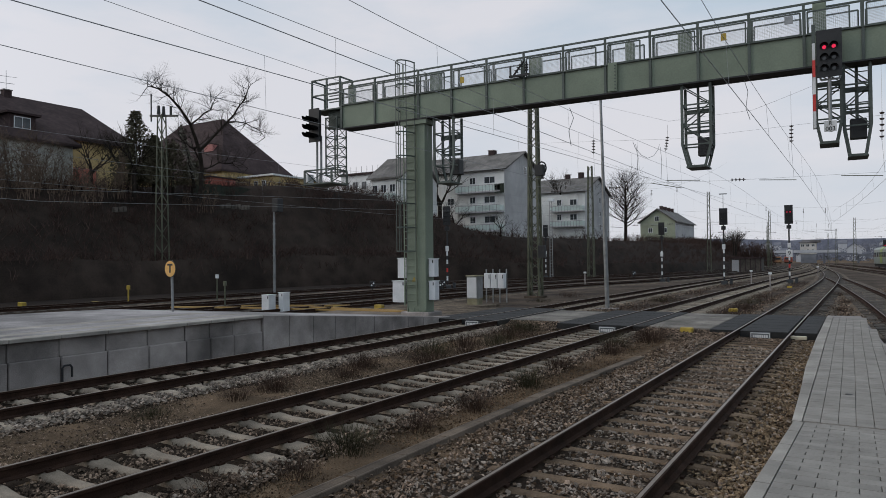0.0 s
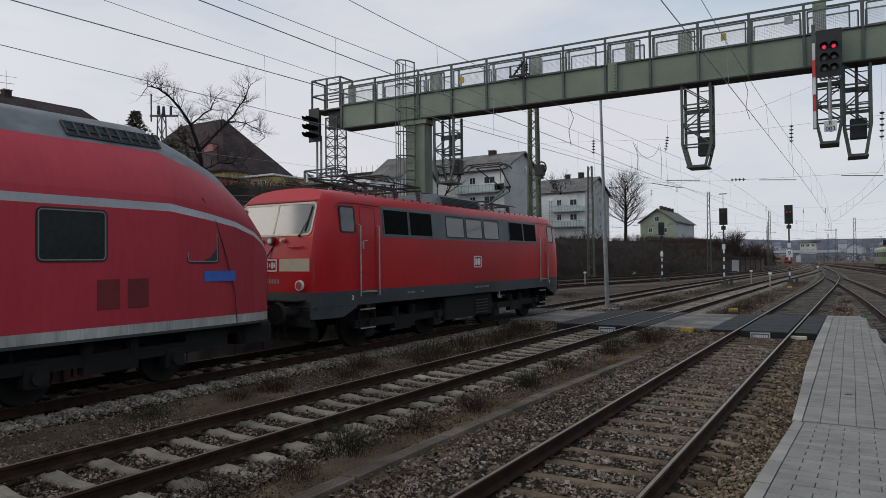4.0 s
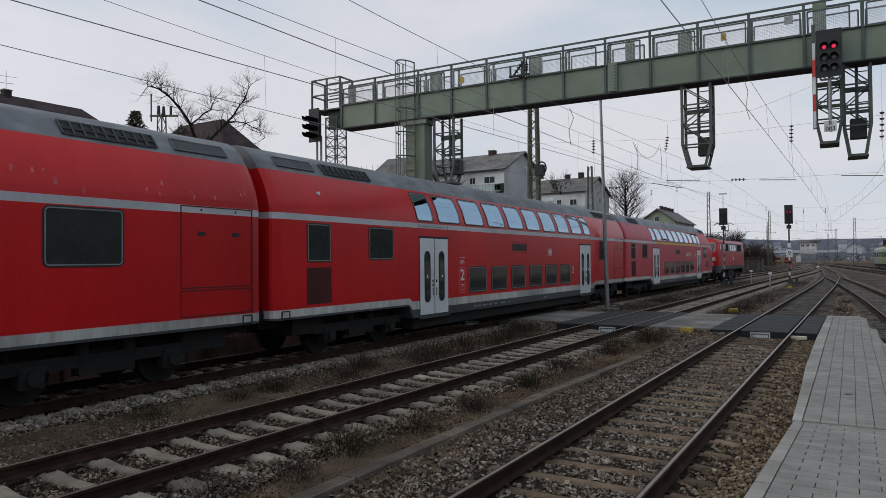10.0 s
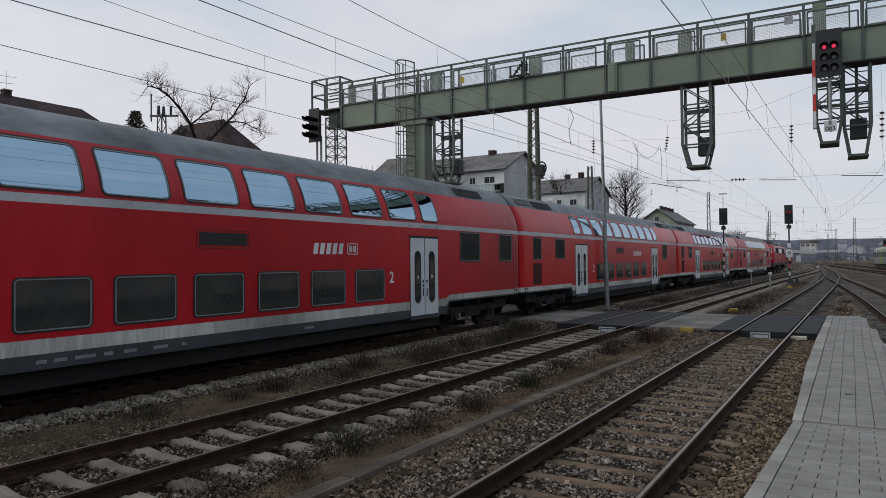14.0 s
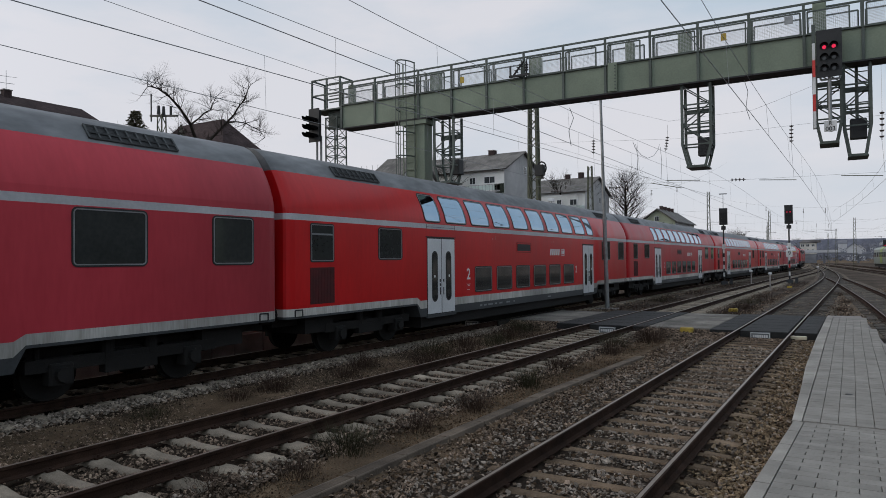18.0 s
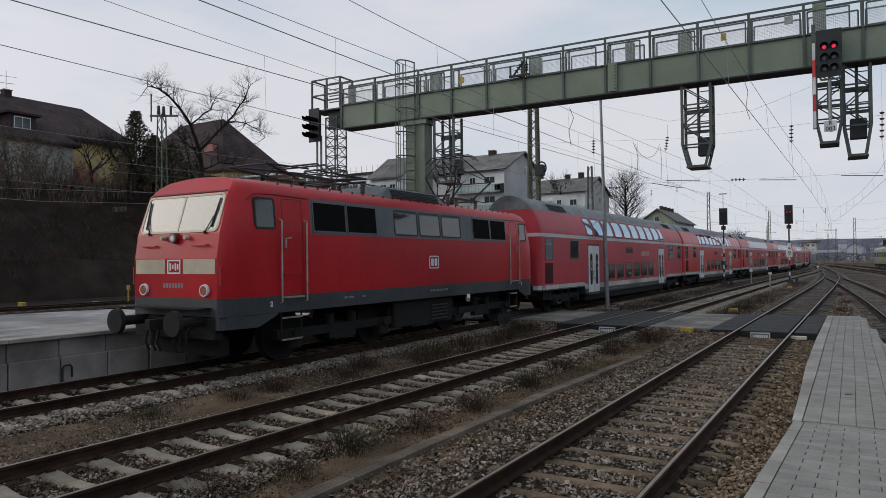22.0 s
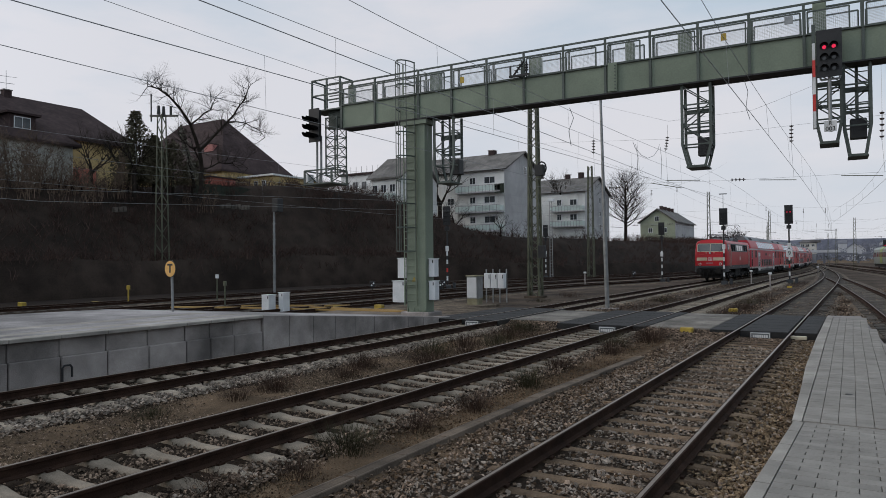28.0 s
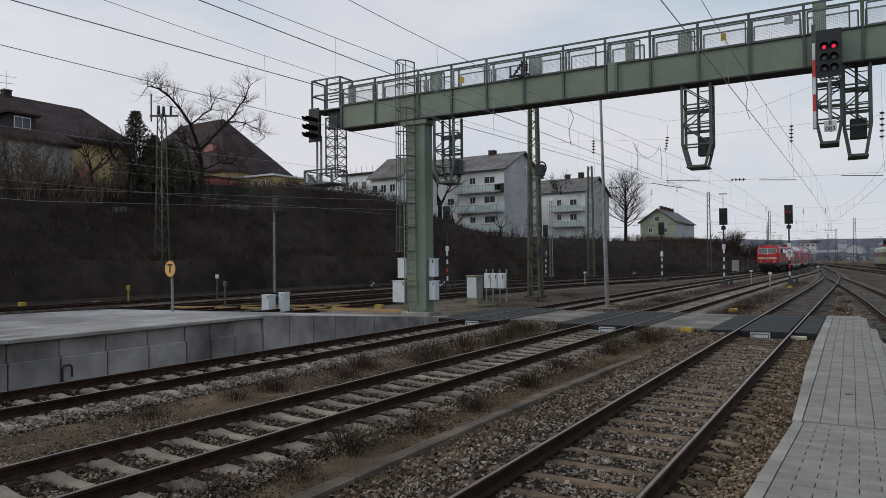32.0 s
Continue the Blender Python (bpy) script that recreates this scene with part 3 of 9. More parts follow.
def gantry():
    g = thing("signal_gantry", "green painted steel signal gantry with walkway railings spanning the tracks", "signal gantry", GANTRY)
    u0, u1 = -4.05, 26.0
    bm = part("web_plate", Bld().box((u0, 0.0, Z_BOT), (u1, 0.03, Z_DECK)), GREEN, g, "green plate girder")
    part("web_plate", Bld().box((u0, 0.6, Z_BOT), (u1, 0.63, Z_DECK)), GREEN, g, "green plate girder")
    # shade under the beam is put into the black lower flanges and soffit
    for v in (0.0, 0.6):
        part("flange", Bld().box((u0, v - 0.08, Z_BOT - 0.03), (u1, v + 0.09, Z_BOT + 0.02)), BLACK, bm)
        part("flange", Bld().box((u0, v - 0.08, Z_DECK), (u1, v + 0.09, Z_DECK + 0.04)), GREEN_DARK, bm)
    part("soffit_plate", Bld().box((u0, 0.09, Z_BOT - 0.02), (u1, 0.52, Z_BOT - 0.004)), BLACK, bm, "underside plate with its shade put into the black")
    part("walkway", Bld().box((u0, 0.09, Z_DECK - 0.1), (u1, 0.52, Z_DECK - 0.06)), STEEL, bm)
    st = [u0 + 0.05, -2.2] + [BAY * i for i in range(17)]
    for u in st:
        for v in (-0.03, 0.66):
            s = Bld().box((u - 0.045, v - 0.028, Z_BOT + 0.002), (u + 0.045, v + 0.028, Z_DECK - 0.002))
            part("stiffener", s, GREEN_DARK, bm)
    ra = part("railing", Bld().box((u0, -0.02, Z_RAIL - 0.06), (u1, 0.035, Z_RAIL)).box((u0, 0.6, Z_RAIL - 0.06), (u1, 0.65, Z_RAIL)), GREEN_DARK, g, "dark green handrail")
    for u in st:
        for v in (-0.01, 0.63):
            part("post", Bld().box((u - 0.04, v - 0.03, Z_DECK + 0.03), (u + 0.04, v + 0.03, Z_RAIL - 0.06)), GREEN_DARK, ra)
    for a, c in zip(st, st[1:]):
        for v in (0.0, 0.625):
            f = Bld()
            f.cur = 0
            a1, c1 = a + 0.1, c - 0.1
            if random.random() < 0.35:
                c1 = a + (c - a) * 0.78
            za, zb = Z_DECK + 0.06, Z_RAIL - 0.3
            for q in (((a1, za), (c1, za)), ((a1, zb), (c1, zb)), ((a1, za), (a1, zb)), ((c1, za), (c1, zb))):
                f.bar((q[0][0], v, q[0][1]), (q[1][0], v, q[1][1]), 0.045, 0.04)
            f.cur = 1
            n = int((c1 - a1) / 0.05)
            for i in range(1, n):
                u = a1 + (c1 - a1) * i / n
                f.bar((u, v, za), (u, v, zb), 0.0045, 0.003)
            for i in range(1, 15):
                z = za + (zb - za) * i / 15
                f.bar((a1, v, z), (c1, v, z), 0.003, 0.0045)
            part("mesh_panel", f, [GREEN_DARK, ZINC], ra, "pale wire-mesh panel in a dark frame")
    return g


gantry_ob = gantry()


HOOD = surface("matt_black_hood", (0.004, 0.004, 0.0045), (0.01, 0.01, 0.0105), 4, 0.9, bump=0, spec=0.1)
LAMP_RED = shine("red_signal_light", (0.85, 0.02, 0.08), 0.75)
LENS_OFF = surface("dark_signal_lens", (0.004, 0.004, 0.0045), (0.009, 0.009, 0.0095), 4, 0.3, bump=0, spec=0.7)
STRIPE_W = surface("white_band_paint", (0.6, 0.6, 0.6), (0.74, 0.74, 0.73), 5, 0.5, bump=0.05, stain=0.25)


def column():
    c = Bld().bevel_box((-0.7, 0.06, -0.1), (0.24, 0.7, Z_BOT - 0.03), 0.02)
    o = part("column", c, GREEN, gantry_ob, "green box-section steel column")
    cap = Bld().box((-0.88, -0.04, Z_BOT - 0.22), (0.38, 0.72, Z_BOT - 0.034))
    part("head_plate", cap, GREEN, o)
    foot = Bld().bevel_box((-0.95, -0.05, -0.3), (0.42, 1.05, 0.1), 0.03)
    part("footing", foot, CONCRETE, o, "concrete footing")
    for u in (-0.64, -0.36, -0.08, 0.2):
        part("gusset", Bld().rings([[(u - 0.015, 0.12, 0.1), (u - 0.015, 0.03, 0.1), (u - 0.015, 0.03, 0.2), (u - 0.015, 0.12, 0.55)], [(u + 0.015, 0.12, 0.1), (u + 0.015, 0.03, 0.1), (u + 0.015, 0.03, 0.2), (u + 0.015, 0.12, 0.55)]]), GREEN, o)
    lad = part("ladder", Bld().bar((-0.76, 0.0, 0.35), (-0.76, 0.0, 10.5), 0.05, 0.03).bar((-0.2, 0.0, 0.35), (-0.2, 0.0, 10.5), 0.05, 0.03), GREEN, gantry_ob, "green access ladder with safety cage")
    for i in range(34):
        part("rung", Bld().tube((-0.76, 0.0, 0.55 + i * 0.29), (-0.2, 0.0, 0.55 + i * 0.29), 0.014, n=6), GREEN, lad)
    cage = part("safety_cage", Bld().bar((-0.54, -0.72, 2.6), (-0.54, -0.72, 10.48), 0.035, 0.012), GREEN_DARK, gantry_ob, "dark green ladder safety cage")
    arc = [(-0.54 + 0.36 * math.cos(radians(a)), -0.04 + 0.68 * math.sin(radians(a))) for a in (180, 202, 225, 248, 270, 292, 315, 338, 360)]
    for i in range(9):
        z = 2.62 + i * 0.98
        hoop = Bld().rings([[(p[0], p[1], z - 0.025), ((p[0] + 0.54) * 0.96 - 0.54, p[1] * 0.97, z - 0.025), ((p[0] + 0.54) * 0.96 - 0.54, p[1] * 0.97, z + 0.025), (p[0], p[1], z + 0.025)] for p in arc])
        part("hoop", hoop, GREEN_DARK, cage)
    for k in (0, 2, 6, 8):
        part("cage_bar", Bld().bar((*arc[k], 2.6), (*arc[k], 10.48), 0.035, 0.012), GREEN_DARK, cage)
    for z in (1.2, 3.6, 6.0):
        part("bracket", Bld().box((-0.7, 0.0, z), (-0.22, 0.12, z + 0.04)), GREEN, lad)
    tri = [(-0.44, 1.36), (-0.22, 1.36), (-0.33, 1.56)]
    warn = Bld().rings([[(u, v, q) for u, q in tri] for v in (0.056, 0.046)])
    part("warning_sign", warn, YELLOW, o, "yellow warning triangle")
    return o


column()


def white_cabinet(name, lo, hi, parent=None, legs=0.0, label="white sheet-metal trackside cabinet", m=None):
    c = thing(name, label, "cabinet", m) if parent is None else None
    body = Bld().bevel_box(lo, hi, 0.02)
    b = part("housing", body, WHITE, c) if c else part(name, body, WHITE, parent, label)
    top = Bld().bevel_box((lo[0] - 0.02, lo[1] - 0.02, hi[2]), (hi[0] + 0.02, hi[1] + 0.02, hi[2] + 0.03), 0.008)
    part("lid", top, WHITE, b)
    part("lock", Bld().box((hi[0] - 0.1, lo[1] - 0.012, hi[2] - 0.16), (hi[0] - 0.06, lo[1], hi[2] - 0.04)), BLACK, b)
    if legs:
        for x in (lo[0] + 0.05, hi[0] - 0.05):
            part("leg", Bld().bar((x, (lo[1] + hi[1]) / 2, lo[2]), (x, (lo[1] + hi[1]) / 2, lo[2] - legs), 0.05, 0.05), STEEL, c or parent)
    return c or b


for k, (lo, hi) in enumerate((((-1.22, 0.15, 1.5), (-0.78, 0.6, 2.32)), ((-1.42, 0.05, 0.48), (-0.8, 0.5, 1.36)), ((0.25, 0.24, 1.56), (0.54, 0.6, 2.28)), ((0.25, 0.24, 0.6), (0.56, 0.6, 1.36)))):
    white_cabinet("switch_box", lo, hi, gantry_ob, label="white switch box bolted to the column")


def hung_frame(b, u0, u1, v0, v1, z0, z1):
    """Four posts, three rungs a side and one thin diagonal to each field."""
    corner = [(u0, v0), (u1, v0), (u1, v1), (u0, v1)]
    for u, v in corner:
        b.bar((u, v, z0), (u, v, z1), 0.085, 0.085)
    for i in range(3):
        za, zb = z0 + (z1 - z0) * i / 3, z0 + (z1 - z0) * (i + 1) / 3
        for k, (a, c) in enumerate(zip(corner, corner[1:] + corner[:1])):
            b.bar((*a, za), (*c, za), 0.045, 0.045)
            if k % 2 == 0:
                q = (a, c) if (i + k // 2) % 2 else (c, a)
                b.bar((*q[0], za), (*q[1], zb), 0.035, 0.035)
    b.tube(((u0 + u1) / 2, v1 - 0.1, z0 + 0.5), ((u0 + u1) / 2, v1 - 0.1, z0 + 1.25), 0.05)
    b.bar((u0, v1 - 0.1, z0 + 1.2), (u1, v1 - 0.1, z0 + 1.2), 0.1, 0.14)
    b.bar((u0, v1 - 0.1, z0 + 0.5), (u1, v1 - 0.1, z0 + 0.5), 0.08, 0.1)


def hang_cage(u0, u1, v0, v1, z_body, z_floor, label, box_u=None):
    """A lattice cage that hangs below the beam and tapers to a small floor."""
    c = part("hanging_cage", Bld(), GREEN_DARK, gantry_ob, label)
    b = Bld()
    hung_frame(b, u0, u1, v0, v1, z_body, Z_BOT - 0.03)
    um, w = (u0 + u1) / 2, (u1 - u0) * 0.3
    low = [(um - w, v0, z_floor), (um + w, v0, z_floor), (um + w, v1, z_floor), (um - w, v1, z_floor)]
    for (u, v), q in zip([(u0, v0), (u1, v0), (u1, v1), (u0, v1)], low):
        b.bar((u, v, z_body), q, 0.08, 0.08)
    for a, d in zip(low, low[1:] + low[:1]):
        b.bar(a, d, 0.06, 0.06)
    part("lattice", b, GREEN_DARK, c)
    part("floor_plate", Bld().box((um - w - 0.06, v0 - 0.05, z_floor - 0.05), (um + w + 0.06, v1 + 0.25, z_floor)), GREEN_DARK, c)
    for k in range(6):
        z = z_body + (Z_BOT - z_body) * (k + 0.5) / 6
        part("rung", Bld().tube((um + 0.05, v1 - 0.05, z), (u1 - 0.05, v1 - 0.05, z), 0.018, n=6), GREEN_DARK, c)
    if box_u:
        part("signal_back", Bld().bevel_box((box_u[0], v1 - 0.4, z_body - 0.35), (box_u[1], v1 + 0.02, z_body + 0.25), 0.03), BLACK, c, "back of a black signal head")
        part("signal_arm", Bld().tube((um, v1 - 0.2, z_body + 0.2), (um, v1 - 0.2, Z_BOT), 0.045), GREEN_DARK, c)
    return c


hang_cage(10.45, 11.36, 0.1, 0.75, 6.05, 5.32, "dark green lattice cage hung below the gantry", (10.9, 11.3))
hang_cage(14.45, 15.14, 0.0, 0.7, 6.45, 5.74, "dark green lattice cage hung below the gantry")
hang_cage(15.2, 15.9, 0.1, 0.75, 6.2, 5.3, "dark green lattice cage hung below the gantry", (15.35, 15.8))
hang_cage(0.68, 1.58, 0.1, 0.8, 6.1, 5.42, "dark green lattice cage hung below the gantry", (1.2, 1.66))


def signal_head(parent, u0, u1, v, z0, z1, lit, rows=3, reach=0.24):
    """A black colour-light head that faces the near side, with hoods."""
    h = part("signal_head", Bld().bevel_box((u0, v, z0), (u1, v + 0.22, z1), 0.03), BLACK, parent, "black signal head with red lights" if lit else "black colour-light signal head")
    part("target_board", Bld().bevel_box((u0 - 0.05, v - 0.02, z0 - 0.05), (u1 + 0.05, v + 0.01, z1 + 0.05), 0.004), BLACK, h)
    w, hh = u1 - u0, z1 - z0
    for i in range(rows):
        for k in (0.27, 0.73):
            u, z = u0 + w * (0.5 + (k - 0.5) * 0.95), z1 - hh * (0.36 + i * 0.25)
            on = lit and i == lit - 1
            part("signal_lamp", Bld().tube((u, v - 0.03, z), (u, v - 0.045, z), 0.055, 0.055, 16), LAMP_RED if on else LENS_OFF, h)
            hood = Bld()
            ring = [(u + 0.12 * math.cos(radians(a)), z + 0.12 * math.sin(radians(a))) for a in (-20, 20, 60, 90, 120, 160, 200)]
            for p, q in zip(ring, ring[1:]):
                hood.add([(p[0], v - 0.02, p[1]), (q[0], v - 0.02, q[1]), (q[0], v - reach - 2.6 * (q[1] - z) * reach, q[1]), (p[0], v - reach - 2.6 * (p[1] - z) * reach, p[1])], [(0, 1, 2, 3), (3, 2, 1, 0)])
            part("hood", hood, HOOD, h)
    return h


signal_head(gantry_ob, 14.54, 15.12, -0.42, 7.7, 9.04, 1, reach=0.15)
part("signal_frame", Bld().tube((14.83, -0.3, 7.9), (14.83, -0.3, 6.0), 0.05).bar((14.83, -0.3, 7.7), (14.83, 0.0, 7.7), 0.07, 0.07).bar((14.83, -0.3, 6.5), (14.83, 0.0, 6.5), 0.07, 0.07).tube((14.6, -0.3, 7.6), (15.1, -0.3, 7.6), 0.03).tube((14.6, -0.3, 7.6), (14.55, -0.3, 7.9), 0.03).tube((15.1, -0.3, 7.6), (15.15, -0.3, 7.9), 0.03), STEEL, gantry_ob)
for i in range(5):
    part("mast_band", Bld().box((14.38, -0.46, 8.72 - 0.52 * (i + 1)), (14.46, -0.43, 8.72 - 0.52 * i)), STRIPE_W if i % 2 == 0 else REDP, gantry_ob)
part("mast_band_back", Bld().box((14.37, -0.43, 6.1), (14.47, -0.4, 9.3)), GREEN_DARK, gantry_ob)
plate = part("signal_plate", Bld().box((14.66, -0.36, 6.0), (15.0, -0.345, 6.33)), STRIPE_W, gantry_ob, "white signal number plate")
INK = surface("black_ink", (0.015, 0.015, 0.015), (0.03, 0.03, 0.03), 5, 0.6, bump=0)
text_mesh("R", 0.17, Matrix.Translation((14.83, -0.366, 6.25)) @ Euler((radians(90), 0, 0)).to_matrix().to_4x4(), plate, INK)
text_mesh("003", 0.18, Matrix.Translation((14.83, -0.366, 6.085)) @ Euler((radians(90), 0, 0)).to_matrix().to_4x4(), plate, INK)


def end_tower():
    """The signal cage at the beam's end over the far platform."""
    c = part("end_cage", Bld(), GREEN_DARK, gantry_ob, "dark lattice cage at the gantry's end")
    b = Bld()
    for (u, v) in ((-5.7, 0.0), (-4.85, 0.0), (-4.1, 0.0), (-4.1, 0.9), (-5.7, 0.9)):
        b.bar((u, v, Z_DECK), (u, v, 10.45), 0.07, 0.07)
    for z in (9.75, 10.45):
        for p, q in (((-5.7, 0.0), (-4.1, 0.0)), ((-5.7, 0.9), (-4.1, 0.9)), ((-5.7, 0.0), (-5.7, 0.9)), ((-4.1, 0.0), (-4.1, 0.9))):
            b.bar((*p, z), (*q, z), 0.06, 0.06)
    for k in range(4):
        b.bar((-4.68, -0.02, 9.35 + k * 0.28), (-4.12, -0.02, 9.35 + k * 0.28), 0.04, 0.04)
    b.box((-5.0, 0.3, Z_BOT + 0.1), (-4.08, 0.34, Z_DECK))
    b.box((-5.75, 0.0, Z_DECK - 0.08), (-4.06, 0.95, Z_DECK - 0.02))
    lattice_cage(b, -5.0, -4.35, 0.1, 0.75, 6.1, Z_BOT + 0.6, 6, 0.05)
    part("lattice", b, GREEN_DARK, c)
    bk = part("basket", Bld().box((-6.05, -0.25, 5.7), (-4.4, 0.95, 5.76)), GREEN_DARK, gantry_ob, "green maintenance basket")
    rim = [(-6.0, -0.2), (-4.45, -0.2), (-4.45, 0.9), (-6.0, 0.9)]
    for p, q in zip(rim, rim[1:] + rim[:1]):
        part("basket_post", Bld().bar((*p, 5.76), (*p, 6.35), 0.07, 0.07), GREEN_DARK, bk)
        part("basket_rail", Bld().bar((*p, 6.35), (*q, 6.35), 0.06, 0.06), GREEN_DARK, bk)
        part("basket_brace", Bld().bar((*p, 5.76), (*q, 6.35), 0.035, 0.035), GREEN_DARK, bk)
    part("stem", Bld().tube((-5.3, -0.15, 5.8), (-5.3, -0.15, 7.9), 0.05).tube((-5.15, -0.05, 5.8), (-5.15, -0.05, 7.9), 0.05), STEEL, c)
    part("meter_box", Bld().bevel_box((-6.25, 0.1, 5.85), (-6.05, 0.5, 6.25), 0.02), WHITE, c)


end_tower()
signal_head(gantry_ob, -5.42, -4.92, -0.5, 7.6, 9.0, 0, reach=0.5)
# panels and small boxes along the walkway
for u, w, z0, z1, mt in ((3.0 * BAY + 0.1, 0.45, Z_DECK + 0.05, Z_RAIL - 0.2, GREEN), (0.35, 0.5, Z_DECK + 0.05, Z_RAIL - 0.15, GREEN), (6.55 * BAY, 0.45, Z_DECK + 0.05, Z_RAIL - 0.2, GREEN), (5.4 * BAY, 0.3, Z_DECK + 0.05, Z_RAIL - 0.2, GREEN), (9.15 * BAY, 0.38, Z_DECK + 0.03, Z_RAIL + 0.1, GREEN), (-3.9, 0.3, Z_DECK + 0.02, Z_RAIL - 0.05, GREEN)):
    part("walkway_cabinet", Bld().bevel_box((u, 0.32, z0), (u + w, 0.55, z1), 0.02), mt, gantry_ob, "green cabinet on the walkway")
for u, z in ((1.2 * BAY, 9.3), (7.4 * BAY, 9.36)):
    part("warning_plate", Bld().box((u + 0.1, -0.045, z), (u + 0.27, -0.03, z + 0.24)), YELLOW, gantry_ob, "yellow warning plate")
part("notice", Bld().box((13.62, -0.045, 9.55), (13.86, -0.03, 9.8)), STEEL, gantry_ob)
jp = part("splice_plate", Bld().box((7.98, -0.12, Z_BOT + 0.05), (8.3, -0.065, Z_DECK + 0.06)), GREEN, gantry_ob, "green bolted splice plate")
for i in range(8):
    part("bolt", Bld().tube((8.24, -0.12, Z_BOT + 0.14 + i * 0.115), (8.24, -0.15, Z_BOT + 0.14 + i * 0.115), 0.025, n=6), GREEN_DARK, jp)
# a second column beyond the right edge of the view
part("column", Bld().bevel_box((23.6, 0.2, -0.3), (24.44, 1.03, Z_BOT - 0.03), 0.02), GREEN, gantry_ob)
arr = part("wire_anchor", Bld(), BLACK, gantry_ob, "insulated wire anchor on the beam")
for (a, q) in (((4.35, -0.2, 9.2), (4.8, -0.2, 9.72)), ((4.9, -0.2, 9.22), (4.9, -0.2, 9.7))):
    part("insulator", Bld().tube(a, q, 0.04).tube(Vector(a).lerp(Vector(q), 0.3), Vector(a).lerp(Vector(q), 0.36), 0.09).tube(Vector(a).lerp(Vector(q), 0.5), Vector(a).lerp(Vector(q), 0.56), 0.09).tube(Vector(a).lerp(Vector(q), 0.7), Vector(a).lerp(Vector(q), 0.76), 0.09), BLACK, arr)
part("anchor_arm", Bld().bar((4.2, -0.2, 9.2), (5.0, -0.2, 9.2), 0.08, 0.08).bar((4.6, -0.2, 9.2), (4.6, 0.0, 9.15), 0.06, 0.06).bar((4.25, -0.2, 9.2), (4.25, -0.2, 9.6), 0.06, 0.06), BLACK, arr)
# ---- bank, buildings, distance ----
BRUSH = surface("dead_brush_bank", (0.0155, 0.0112, 0.0088), (0.05, 0.0365, 0.0292), 0.6, 0.97, bump=1.0, fine=12, stain=0.4, spec=0.1)
PLASTER = surface("white_render", (0.68, 0.68, 0.67), (0.8, 0.8, 0.79), 0.8, 0.9, bump=0.1, stain=0.2)
PLASTER_W = surface("dull_white_render", (0.62, 0.62, 0.6), (0.75, 0.75, 0.73), 0.8, 0.9, bump=0.1, stain=0.25)
PLASTER_G = surface("grey_render", (0.3744, 0.37, 0.372), (0.4784, 0.47, 0.465), 0.7, 0.9, bump=0.1, stain=0.2)
PLASTER_O = surface("ochre_render", (0.46, 0.34, 0.15), (0.58, 0.44, 0.21), 0.8, 0.9, bump=0.1, stain=0.25)
PLASTER_GR = surface("pale_green_render", (0.25, 0.275, 0.2), (0.33, 0.355, 0.265), 0.7, 0.9, bump=0.1, stain=0.2)
AGED = surface("aged_stained_render", (0.38, 0.385, 0.34), (0.56, 0.56, 0.505), 0.7, 0.92, bump=0.2, stain=0.5)
ROOF_BR = surface("brown_roof_tiles", (0.0365, 0.0256, 0.0252), (0.0807, 0.057, 0.0564), 2.5, 0.85, bump=0.6, fine=22, stain=0.3, spec=0.1)
ROOF_GY = surface("grey_roof_sheets", (0.1, 0.093, 0.088), (0.215, 0.2, 0.185), 2, 0.85, bump=0.6, fine=7, stain=0.4, stretch=(1.6, 0.35, 0.35))
BALCONY_GLASS = surface("pale_green_balcony_panel", (0.46, 0.54, 0.51), (0.58, 0.66, 0.63), 1.5, 0.35, bump=0, stain=0.2)
FAR_GLASS = surface("house_window_glass", (0.02, 0.024, 0.028), (0.05, 0.055, 0.06), 1, 0.12, bump=0, spec=0.8)
RED_RENDER = surface("brick_red_render", (0.48, 0.13, 0.09), (0.62, 0.2, 0.15), 1, 0.9, bump=0.1, stain=0.3)
FENCE = surface("dark_green_boards", (0.014, 0.02, 0.013), (0.035, 0.044, 0.03), 2, 0.9, bump=0.2, stain=0.4)
# the hills' blue is distance haze put into the colour
HILL = surface("haze_tinted_wooded_hill", (0.1118, 0.1232, 0.1702), (0.2322, 0.2508, 0.3128), 0.02, 1.0, bump=0, fine=0.12)
BANK_FOOT = [(-60, -48.5), (20, -47.7), (57, -48.0), (83, -40.5), (102, -31.5), (126, -26.0), (170, -24.5), (240, -29.0), (330, -38)]
BANK_TOP = [(-60, 9.6), (20, 9.4), (39, 9.5), (47, 10.7), (60, 11.2), (74, 10.9), (83, 8.3), (90, 6.4), (97, 5.8), (110, 5.7), (140, 5.7), (180, 6.2), (240, 6.6), (330, 5.4)]


thing("verge", "dark bare cinder verge below the bank", "ground", kind="structure", bld=Bld().box((-50.0, -60, -0.5), (-40.2, 74, -0.25)), material=BRUSH)


